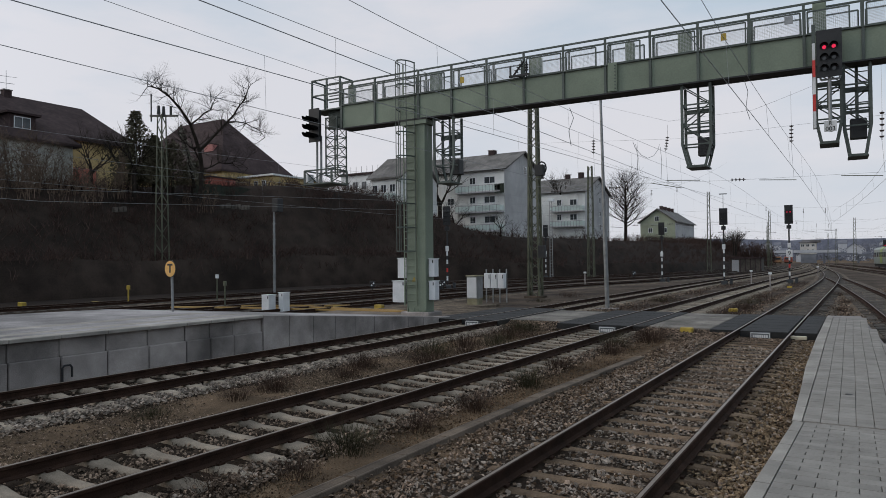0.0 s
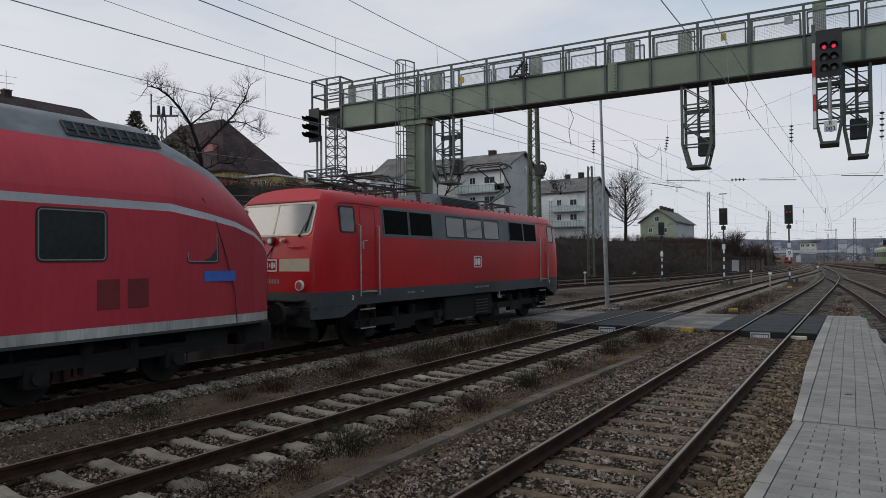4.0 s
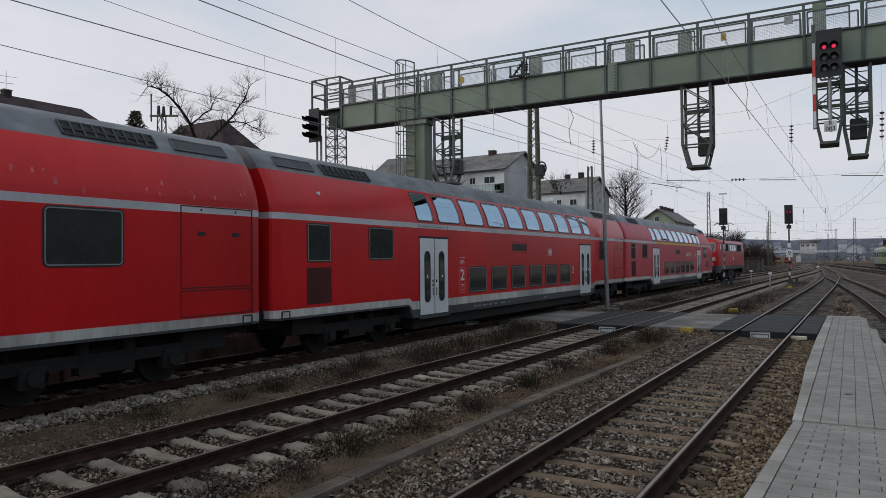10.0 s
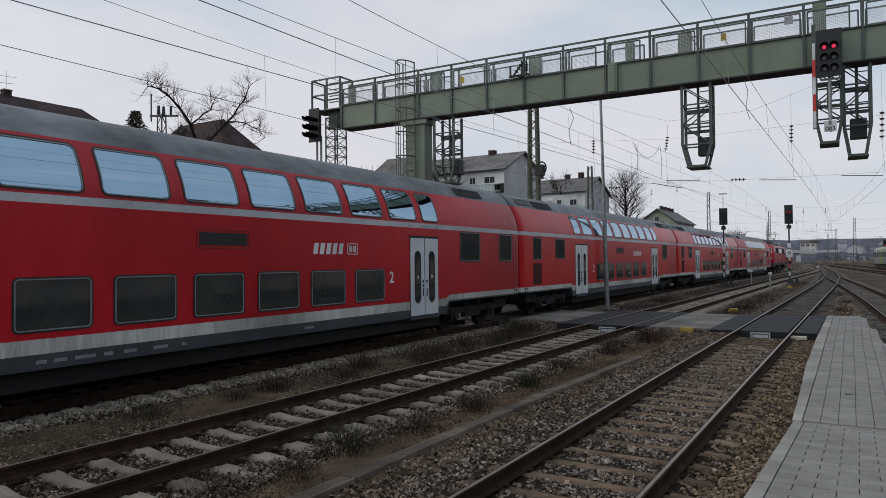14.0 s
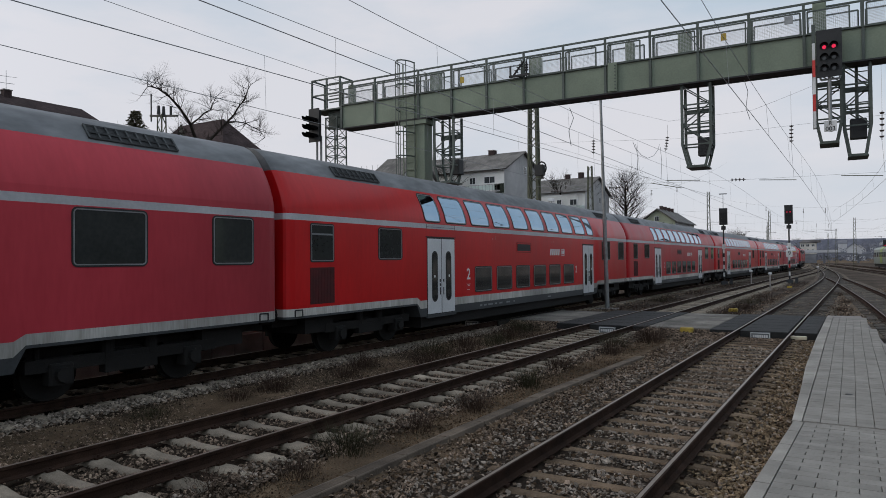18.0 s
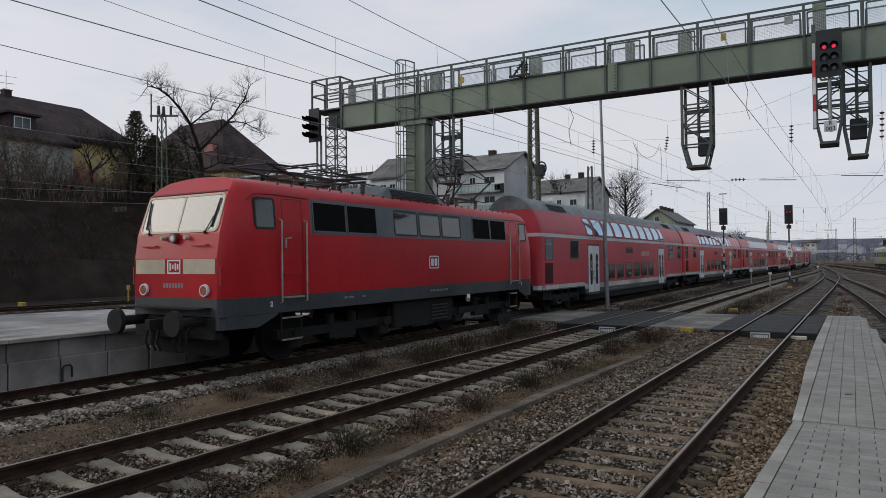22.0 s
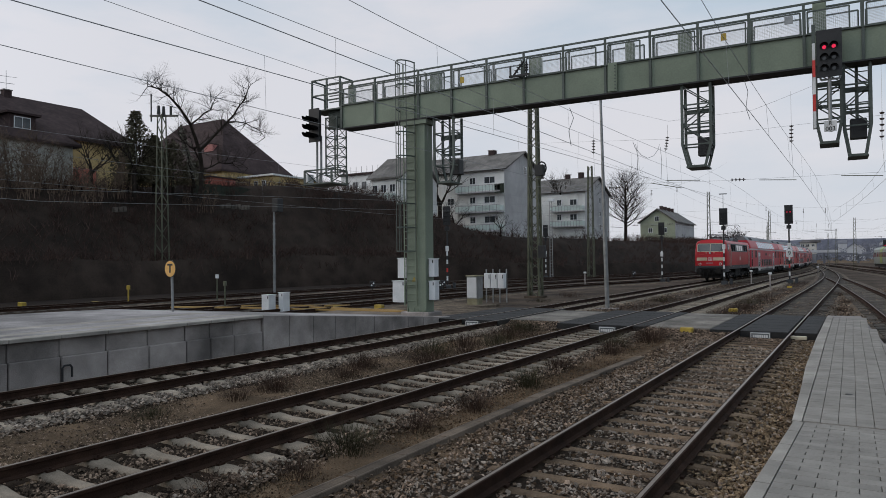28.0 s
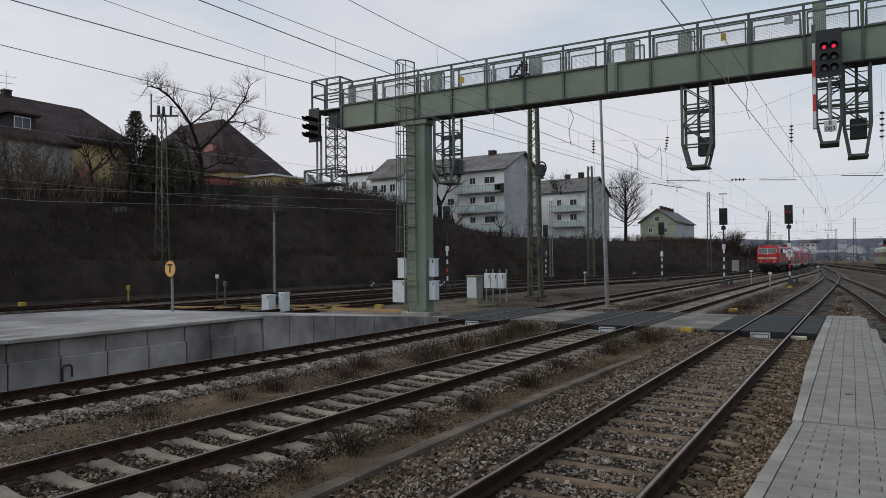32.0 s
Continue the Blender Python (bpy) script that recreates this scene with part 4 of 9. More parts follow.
def bank():
    b = Bld()
    b.sm = True
    ys = [-60 + 6 * i for i in range(66)]
    prof = [(0.0, -0.3), (1.2, 0.25), (4, 0.28), (8, 0.62), (12, 0.88), (15, 1.0), (40, 1.06), (120, 1.15)]
    for y in ys:
        for j, (o, k) in enumerate(prof):
            z = k * glide(BANK_TOP, y) if j else -0.3
            if 0 < j < 6:
                z += 0.5 * noise.noise((y * 0.15, o * 0.3, 2))
            b.v.append((glide(BANK_FOOT, y) - o * (1.0 if y < 60 else 0.75), y, z))
    n = len(prof)
    for i in range(len(ys) - 1):
        for j in range(n - 1):
            b.face(i * n + j, (i + 1) * n + j, (i + 1) * n + j + 1, i * n + j + 1)
    return thing("embankment", "steep embankment covered in dark leafless winter brush", "embankment", kind="structure", bld=b, material=BRUSH)


bank()


def hills():
    b = Bld()
    k = 80
    for r, base in ((1500, 44), (1900, 60)):
        o = len(b.v)
        for i in range(k + 1):
            a = radians(-75 + 150 * i / k)
            h = base * (0.75 + 0.3 * noise.noise((i * 0.13, r, 0)) + 0.06 * noise.noise((i * 1.3, r, 5)))
            x, y = math.sin(a) * r, math.cos(a) * r
            b.v += [(x, y, -1), (x, y, max(h, 4))]
        for i in range(k):
            b.face(o + 2 * i, o + 2 * i + 2, o + 2 * i + 3, o + 2 * i + 1)
    return thing("backdrop", "hazy blue wooded hills on the horizon", "hills", kind="structure", bld=b, material=HILL)


hills()


def yard_edge():
    """Plain wall and hedge that close the yard behind the camera. The hedge, never in view, is added to darken the
    train's reflections.
    """
    w = thing("wall_east", "long plain grey wall along the yard's other side", "wall", kind="structure")
    part("wall_run", Bld().box((24.0, -160, -0.3), (24.4, 320, 2.3)), CONCRETE, w)
    b = Bld()
    ys = [-160 + 4 * i for i in range(170)]
    for k in range(2):
        o = len(b.v)
        for y in ys:
            h = 7.5 + 2.2 * noise.noise((y * 0.09, 3.0, k)) + 0.9 * noise.noise((y * 0.6, 1.0, k))
            b.v += [(26.5 + k * 4, y, -0.3), (27.0 + k * 4, y, h * 0.6), (29.0 + k * 4, y, h + k)]
        for i in range(len(ys) - 1):
            for j in (0, 1):
                b.face(o + 3 * i + j, o + 3 * i + j + 1, o + 3 * i + 4 + j, o + 3 * i + 3 + j)
    thing("hedge", "unseen dark hedge added behind the yard wall", "hedge", kind="structure", bld=b, material=BRUSH)


yard_edge()


def roof_gable(b, x0, x1, y0, y1, ze, zr, over, along_x, t=0.25, hip=0.0):
    """A pitched roof slab with an overhang; hip: how far the ridge is cut back at its ends."""
    if along_x:
        m = (y0 + y1) / 2
        a, c = x0 - over, x1 + over
        r0, r1 = (a + hip, m), (c - hip, m)
        low = [(a, y0 - over), (c, y0 - over), (c, y1 + over), (a, y1 + over)]
        sides = [(0, 1, "r1", "r0"), (2, 3, "r0", "r1"), (1, 2, "r1", None), (3, 0, "r0", None)]
    else:
        m = (x0 + x1) / 2
        a, c = y0 - over, y1 + over
        r0, r1 = (m, a + hip), (m, c - hip)
        low = [(x0 - over, a), (x1 + over, a), (x1 + over, c), (x0 - over, c)]
        sides = [(1, 2, "r1", "r0"), (3, 0, "r0", "r1"), (0, 1, "r0", None), (2, 3, "r1", None)]
    ridge = {"r0": (*r0, zr), "r1": (*r1, zr)}
    for i, j, p, q in sides:
        if q is None and hip == 0:
            continue
        top = [(*low[i], ze), (*low[j], ze), ridge[p]] + ([ridge[q]] if q else [])
        o = len(b.v)
        n = len(top)
        b.v += top + [(x, y, z - t) for x, y, z in top]
        b.face(*range(o, o + n))
        b.face(*reversed(range(o + n, o + 2 * n)))
        for k in range(n):
            b.face(o + k, o + n + k, o + n + (k + 1) % n, o + (k + 1) % n)


def win(parent, x, y, z, w, h, face, mat=None):
    """A window set on a wall that faces -y ('s') or +x ('e')."""
    if face == "s":
        f = Bld().box((x - w / 2, y - 0.05, z), (x + w / 2, y, z + h))
        g = Bld().box((x - w / 2 + 0.08, y - 0.065, z + 0.08), (x - 0.03, y - 0.052, z + h - 0.08)).box((x + 0.03, y - 0.065, z + 0.08), (x + w / 2 - 0.08, y - 0.052, z + h - 0.08))
    else:
        f = Bld().box((x, y - w / 2, z), (x + 0.05, y + w / 2, z + h))
        g = Bld().box((x + 0.052, y - w / 2 + 0.08, z + 0.08), (x + 0.065, y - 0.03, z + h - 0.08)).box((x + 0.052, y + 0.03, z + 0.08), (x + 0.065, y + w / 2 - 0.08, z + h - 0.08))
    o = part("window", f, WHITE, parent)
    part("pane", g, mat or FAR_GLASS, o)
    return o


def balcony(parent, x0, x1, y, z, deep=1.4):
    b = part("balcony", Bld().box((x0, y - deep, z - 0.2), (x1, y, z)), PLASTER_G, parent, "balcony with pale green railing panels")
    n = max(3, int((x1 - x0) / 0.62))
    for i in range(n):
        a, c = x0 + (x1 - x0) * i / n + 0.03, x0 + (x1 - x0) * (i + 1) / n - 0.03
        part("railing_panel", Bld().box((a, y - deep + 0.02, z + 0.1), (c, y - deep + 0.05, z + 0.92)), BALCONY_GLASS, b)
        part("railing_post", Bld().box((a - 0.05, y - deep - 0.01, z - 0.28), (a - 0.01, y - deep + 0.07, z + 1.0)), STEEL, b)
    part("rail", Bld().box((x0, y - deep - 0.02, z + 0.97), (x1, y - deep + 0.06, z + 1.03)), STEEL, b)
    for x in (x0, x1 - 0.04):
        part("side_panel", Bld().box((x, y - deep + 0.06, z + 0.1), (x + 0.04, y - 0.02, z + 0.95)), BALCONY_GLASS, b)


def building(name, label, x0, x1, y0, y1, zb, ze, zr, along_x, wall, roof, hip=0.0, over=0.6):
    h = thing(name, label, "building")
    w = Bld().box((x0, y0, zb - 3), (x1, y1, ze))
    if hip == 0:
        if along_x:
            m = (y0 + y1) / 2
            for x, d in ((x0, 0.02), (x1 - 0.3, 0.3)):
                w.rings([[(x + d * k, y0, ze), (x + d * k, y1, ze), (x + d * k, m, zr - 0.3)] for k in (0, 1)])
        else:
            m = (x0 + x1) / 2
            for y, d in ((y0, 0.3), (y1 - 0.3, 0.3)):
                w.rings([[(x0, y + d * k, ze), (x1, y + d * k, ze), (m, y + d * k, zr - 0.3)] for k in (0, 1)])
    part("wall", w, wall, h)
    r = Bld()
    roof_gable(r, x0, x1, y0, y1, ze + 0.1, zr, over, along_x, hip=hip)
    part("roof", r, roof, h)
    return h


def chimney(h, x, y, z, s=0.7, up=1.2):
    c = part("chimney", Bld().box((x - s / 2, y - s / 2, z - 1.5), (x + s / 2, y + s / 2, z + up)), ROOF_BR, h)
    part("chimney_cap", Bld().box((x - s / 2 - 0.08, y - s / 2 - 0.08, z + up), (x + s / 2 + 0.08, y + s / 2 + 0.08, z + up + 0.1)), CONCRETE, c)


# two apartment blocks on the bank, their gables' shade put into grey sheets
h = building("apartment_block", "white apartment block with balconies and a grey pitched roof", -68, -48.8, 99.1, 113.4, 6.0, 16.9, 20.7, True, PLASTER_W, ROOF_GY)
part("gable_cladding", Bld().rings([[(-48.8 + d, 99.1, 6.5), (-48.8 + d, 113.4, 6.5), (-48.8 + d, 113.4, 16.9), (-48.8 + d, 106.25, 20.4), (-48.8 + d, 99.1, 16.9)] for d in (0.0, 0.04)]), PLASTER_G, h, "gable wall with its shade put into the grey")
for z in (8.3, 11.55, 14.75):
    for x, w in ((-54.6, 1.1), (-51.45, 2.0), (-58.8, 1.3), (-62, 1.6), (-65, 1.3)):
        win(h, x, 99.1, z, w, 1.15, "s")
for z in (7.0, 10.15, 13.4):
    balcony(h, -57.2, -48.9, 99.1, z)
win(h, -48.75, 106.9, 16.8, 1.3, 1.3, "e")
chimney(h, -54.5, 106.2, 20.7, 1.1, 0.55)
part("awning", Bld().bevel_box((-49.9, 97.72, 12.95), (-48.2, 97.8, 14.45), 0.02), FENCE, h, "dark green sun screen on the balcony")
part("downpipe", Bld().tube((-57.4, 99.0, 6.5), (-57.4, 99.0, 16.9), 0.06, n=6), STEEL, h)
part("gutter", Bld().box((-68.6, 98.3, 16.9), (-48.2, 98.48, 17.05)), STEEL, h)
h = building("apartment_block", "smaller white apartment block with balconies and grey roof", -60, -47.0, 131.8, 147.0, 7.5, 15.9, 19.6, True, PLASTER_W, ROOF_GY)
part("gable_cladding", Bld().rings([[(-47.0 + d, 131.8, 7.0), (-47.0 + d, 147.0, 7.0), (-47.0 + d, 147.0, 15.9), (-47.0 + d, 139.4, 19.3), (-47.0 + d, 131.8, 15.9)] for d in (0.0, 0.04)]), PLASTER_G, h, "gable wall with its shade put into the grey")
for z in (10.2, 13.2):
    for x, w in ((-52.5, 1.0), (-49.45, 1.5), (-57.5, 1.3)):
        win(h, x, 131.8, z, w, 1.25, "s")
for z in (9.0, 12.05):
    balcony(h, -54.0, -47.1, 131.8, z)
for z in (8.4, 11.2, 14.0):
    win(h, -46.95, 140.6, z, 0.8, 1.2, "e")
chimney(h, -50.5, 139.4, 19.7, 1.0, 0.9)
part("downpipe", Bld().tube((-48.6, 131.7, 7.0), (-48.6, 131.7, 15.8), 0.06, n=6), WHITE, h)
part("gutter", Bld().box((-60.6, 131.0, 15.9), (-46.4, 131.18, 16.05)), STEEL, h)
chimney(h, -53.5, 139.4, 19.7, 0.9, 0.7)
# green house farther on
h = building("house", "pale green rendered house with a dark gabled roof", -49.5, -40.6, 181, 204, 4.5, 11.7, 15.3, False, PLASTER_GR, ROOF_GY)
for x, z in ((-45.2, 12.0), (-46.9, 9.0), (-46.9, 6.4), (-43.2, 9.0)):
    win(h, x, 181, z, 1.1, 1.3, "s")
part("side_cladding", Bld().box((-40.6, 181.05, 1.5), (-40.55, 204, 11.7)), PLASTER_G, h, "grey side wall")
for k in range(4):
    chimney(h, -45.0, 185 + k * 4, 15.4, 0.8, 0.7)
# old villas on the left part of the bank
h = building("villa", "old villa with a brown hipped tile roof behind bare trees", -82, -68.6, 20, 46.5, 9, 15.0, 19.85, False, PLASTER_O, ROOF_BR, hip=2.3, over=0.7)
part("wing_wall", Bld().box((-70.0, 16.0, 9), (-65.2, 38.0, 13.7)), AGED, h, "pale grey-green wing wall")
wr = Bld()
roof_gable(wr, -74.0, -65.2, 12.0, 38.0, 13.8, 17.4, 0.6, False, hip=3.5)
part("wing_roof", wr, ROOF_BR, h)
dm = part("dormer", Bld().box((-69.2, 32.6, 14.6), (-66.0, 34.9, 16.1)), ROOF_BR, h)
part("dormer_roof", Bld().box((-69.5, 32.2, 16.1), (-65.7, 35.3, 16.3)), ROOF_BR, dm)
win(dm, -66.0, 33.7, 14.8, 1.5, 1.1, "e")
for y in (22, 26, 29):
    win(h, -65.2, y, 11.2, 1.1, 1.6, "e")
chimney(h, -75.0, 36.7, 19.7, 0.75, 0.5)
part("aerial", Bld().tube((-75, 36.7, 20), (-75, 36.7, 22.3), 0.025).tube((-75.3, 35.9, 21.7), (-74.7, 37.6, 21.7), 0.018).tube((-75.2, 36.2, 21.0), (-74.8, 37.4, 21.0), 0.025), STEEL, h)
h = building("villa", "villa with a steep dark hipped roof and ochre walls", -92, -69.0, 59.5, 72, 9, 14.0, 22.4, True, PLASTER_O, ROOF_BR, hip=7.4, over=0.5)
for x in (-70.4, -71.8):
    win(h, x, 59.5, 12.3, 0.7, 1.1, "s")
part("dormer", Bld().box((-74.6, 61.3, 17.05), (-72.9, 63.2, 17.95)), surface("dull_pink_render", (0.42, 0.17, 0.16), (0.55, 0.25, 0.22), 1, 0.9, bump=0.1, stain=0.3), h, "dull pink dormer wall")
h = thing("annex", "low ochre rendered annex with a pale flat roof edge", "building", bld=Bld().box((-68.4, 62, 6), (-62.6, 70, 13.1)), material=PLASTER_O)
part("roof_edge", Bld().box((-68.7, 61.6, 13.1), (-62.3, 70.3, 13.32)), PLASTER_W, h)
win(h, -64.2, 62, 11.6, 0.7, 1.0, "s")
win(h, -65.6, 62, 11.6, 0.7, 1.0, "s")
h = thing("annex", "low dark-roofed red annex wall beside the villa", "building", bld=Bld().box((-64.5, 52.6, 8), (-63.0, 56.3, 12.0)), material=RED_RENDER)
part("roof_edge", Bld().box((-64.8, 52.3, 12.0), (-62.8, 56.5, 12.15)), ROOF_BR, h)
h = thing("fence", "dark green board fence along the bank's crest", "fence")
for i in range(9):
    part("board", Bld().box((-60.6, 48.4 + i * 1.25, 9.4), (-60.54, 49.62 + i * 1.25, 10.75 + 0.06 * (i % 3))), FENCE, h)
h = thing("shed", "low dark garden shed with a flat felt roof", "shed", bld=Bld().box((-64.5, 34.2, 7.5), (-62.4, 37.6, 9.55)), material=BRUSH)
part("roof", Bld().rings([[(-64.8, 33.6, 9.3), (-61.9, 33.6, 9.25), (-61.9, 33.6, 9.42), (-64.8, 33.6, 9.5)], [(-64.8, 38.0, 9.7), (-61.9, 38.0, 9.65), (-61.9, 38.0, 9.82), (-64.8, 38.0, 9.9)]]), ROOF_BR, h)
h = thing("annex", "small red rendered house wall among bare shrubs", "building", bld=Bld().box((-69, 38.7, 8), (-66.0, 40.9, 11.8)), material=RED_RENDER)
h = building("house", "pale rendered house with a dark gable roof behind the shrubs", -62.6, -57.2, 82, 92, 6, 14.5, 18.2, True, PLASTER_W, ROOF_GY, hip=0.0, over=0.5)
for x in (-58.6, -60.2, -61.8):
    win(h, x, 82, 12.4, 1.0, 1.2, "s")
balcony(h, -62.4, -58.0, 82, 11.2, 1.0)
h = thing("block", "pale flat-roofed block with rooftop railings", "building")
part("wall", Bld().box((-90, 108, 5), (-72, 120, 19.5)), PLASTER, h)
part("roof", Bld().box((-90.5, 107.5, 19.5), (-71.5, 120.5, 19.9)), ROOF_BR, h)
for i in range(8):
    win(h, -88.5 + i * 2.2, 108, 16.6, 1.3, 1.6, "s")
for i in range(14):
    part("roof_post", Bld().bar((-90 + i * 1.35, 107.8, 19.9), (-90 + i * 1.35, 107.8, 21.2), 0.06, 0.06), STEEL, h)

# ---- trees and brush ----
BARK = surface("dark_bark", (0.014, 0.011, 0.009), (0.04, 0.032, 0.026), 3, 0.95, bump=0.5, spec=0.1)
TWIG = surface("bare_twigs", (0.0292, 0.0186, 0.0154), (0.0941, 0.0607, 0.0503), 2, 0.95, bump=0, spread=0.4, spec=0.1)
TWIG_PALE = surface("pale_bare_twigs", (0.0624, 0.0446, 0.0333), (0.195, 0.1401, 0.1046), 2, 0.95, bump=0, spread=0.4, spec=0.1)
NEEDLE = surface("dark_conifer_needles", (0.0486, 0.045, 0.0308), (0.135, 0.12, 0.0814), 2, 0.95, bump=0, spread=0.25, spec=0.1)


def limb(b, a, d, length, r, depth, rng, fine):
    """A branch that bends, thins and forks."""
    steps = 3
    p, v = Vector(a), Vector(d).normalized()
    for i in range(steps):
        v = (v + Vector((rng.uniform(-1, 1), rng.uniform(-1, 1), rng.uniform(-0.4, 0.7))) * 0.22).normalized()
        q = p + v * length / steps
        r2 = r * 0.82
        (fine if depth < 2 else b).tube(p, q, r, r2, 5 if depth > 1 else 3, False)
        if depth and i:
            for _ in range(rng.choice((1, 2)) if depth < 3 else 2):
                side = Vector((rng.uniform(-1, 1), rng.uniform(-1, 1), rng.uniform(-0.2, 0.8)))
                limb(b, q, v * 0.7 + side.normalized() * 0.8, length * rng.uniform(0.55, 0.78), r2 * 0.6, depth - 1, rng, fine)
        p, r = q, r2
    if depth:
        limb(b, p, v, length * 0.7, r * 0.8, depth - 1, rng, fine)


def bare_tree(x, y, z, height, seed, depth=4, lean=(0, 0), label="leafless tree with spreading bare branches"):
    rng = random.Random(seed)
    t = thing("tree", label, "tree", Matrix.Translation((x, y, z)))
    b, fine = Bld(), Bld()
    tr = Vector((lean[0], lean[1], 1)) * height * 0.3
    b.tube((0, 0, -1), tr * 0.5, height * 0.036, height * 0.03, 8)
    b.tube(tr * 0.5, tr, height * 0.03, height * 0.026, 8)
    for k in range(4):
        a = math.tau * (k + rng.random() * 0.6) / 4
        limb(b, tr * (0.75 + 0.08 * k), (math.cos(a) * 0.8, math.sin(a) * 0.8, 0.9), height * 0.3, height * 0.019, depth, rng, fine)
    part("trunk", b, BARK, t)
    tagged(part("crown", fine, BARK, t), kind="stuff")
    return t


def forked_tree(x, y, z):
    """A large tree whose trunk forks into two long leaning limbs."""
    rng = random.Random(8)
    t = thing("tree", "large leafless tree with two long leaning limbs above the bank", "tree", Matrix.Translation((x, y, z)))
    b, fine = Bld(), Bld()
    runs = [([(0, -0.3, -1), (0, 0, 0.1), (0.1, 0.05, 1.7), (0, -0.2, 3.6), (0.1, -0.7, 4.6)], 0.36, 0.3, 0),
            ([(0.1, -0.7, 4.6), (0.3, -1.4, 5.75), (0.2, -2.5, 7.1), (-0.2, -3.5, 8.2), (-0.4, -4.4, 8.65), (-0.3, -5.5, 8.6)], 0.28, 0.07, 1),
            ([(0.3, -1.4, 5.75), (0.5, -0.7, 6.4), (0.7, 0.65, 7.55), (0.6, 1.25, 8.75)], 0.16, 0.05, 1),
            ([(0.0, -0.2, 3.5), (-0.3, 1.85, 5.3), (-0.2, 3.4, 6.9), (0.1, 4.5, 8.45), (0.3, 5.4, 9.8), (0.3, 6.1, 11.2)], 0.26, 0.05, 1),
            ([(-0.2, 3.4, 6.9), (0.4, 5.3, 7.0), (0.7, 6.8, 6.5), (0.9, 7.4, 5.8)], 0.12, 0.03, 1),
            ([(0.1, 0.05, 1.7), (0.6, 1.6, 2.5), (0.9, 3.0, 2.6), (1.0, 5.0, 2.3)], 0.12, 0.03, 1),
            ([(0.1, 0.0, 2.2), (0.9, -1.5, 3.4), (1.4, -2.6, 3.6), (1.6, -3.8, 4.4)], 0.14, 0.03, 1)]
    for pts, r0, r1, twigs in runs:
        n = len(pts) - 1
        for i in range(n):
            a, c = Vector(pts[i]), Vector(pts[i + 1])
            m = (a + c) / 2 + Vector((rng.uniform(-0.12, 0.12), rng.uniform(-0.12, 0.12), rng.uniform(-0.1, 0.1)))
            ra, rc = 0.58 * (r0 + (r1 - r0) * i / n), 0.58 * (r0 + (r1 - r0) * (i + 1) / n)
            b.tube(a, m, ra, (ra + rc) / 2, 7, False).tube(m, c, (ra + rc) / 2, rc, 7, False)
            if twigs:
                for q in (a, m, c) if i else (m, c):
                    for _ in range(2):
                        side = Vector((rng.uniform(-1, 1), rng.uniform(-1, 1), rng.uniform(-0.5, 0.9)))
                        limb(b, q, side + (c - a).normalized() * 0.3, rng.uniform(0.6, 1.2), 0.04, 3, rng, fine)
    part("trunk", b, BARK, t)
    tagged(part("crown", fine, BARK, t), kind="stuff")


forked_tree(-54.0, 44.0, 9.5)
bare_tree(-58.5, 40.0, 9.5, 6.0, 14, 3)
bare_tree(-63.0, 38.5, 9.5, 6.0, 5, 4)
bare_tree(-64.5, 42.5, 10.6, 6.0, 32, 3)
bare_tree(-61.0, 45.5, 10.4, 5.0, 34, 3)
bare_tree(-52.0, 14.5, 5.0, 8.0, 18, 4)


def crown_tree(x, y, z, height, spread, seed, label):
    """A tree with one straight leader and limbs rising from it all the way up, to a rounded crown of fine twigs."""
    rng = random.Random(seed)
    t = thing("tree", label, "tree", Matrix.Translation((x, y, z)))
    b, fine = Bld(), Bld()
    b.tube((0, 0, -1), (0.1, 0, height * 0.45), height * 0.026, height * 0.018, 8)
    b.tube((0.1, 0, height * 0.45), (0, 0.1, height * 0.86), height * 0.018, height * 0.006, 7)
    for i in range(46):
        h = 0.2 + 0.62 * (i + rng.random()) / 46
        a = i * 2.4 + rng.uniform(-0.4, 0.4)
        reach = spread * (1 - abs(h - 0.45) * 1.15) * rng.uniform(0.75, 1.05)
        up = rng.uniform(0.5, 0.95) * (0.6 + h)
        p = Vector((0.05, 0.05, height * h))
        d = Vector((math.cos(a), math.sin(a), up)).normalized()
        limb(b, p, d, reach * 0.62, height * 0.009 * (1.25 - h), 3, rng, fine)
    part("trunk", b, BARK, t)
    tagged(part("crown", fine, BARK, t), kind="stuff")


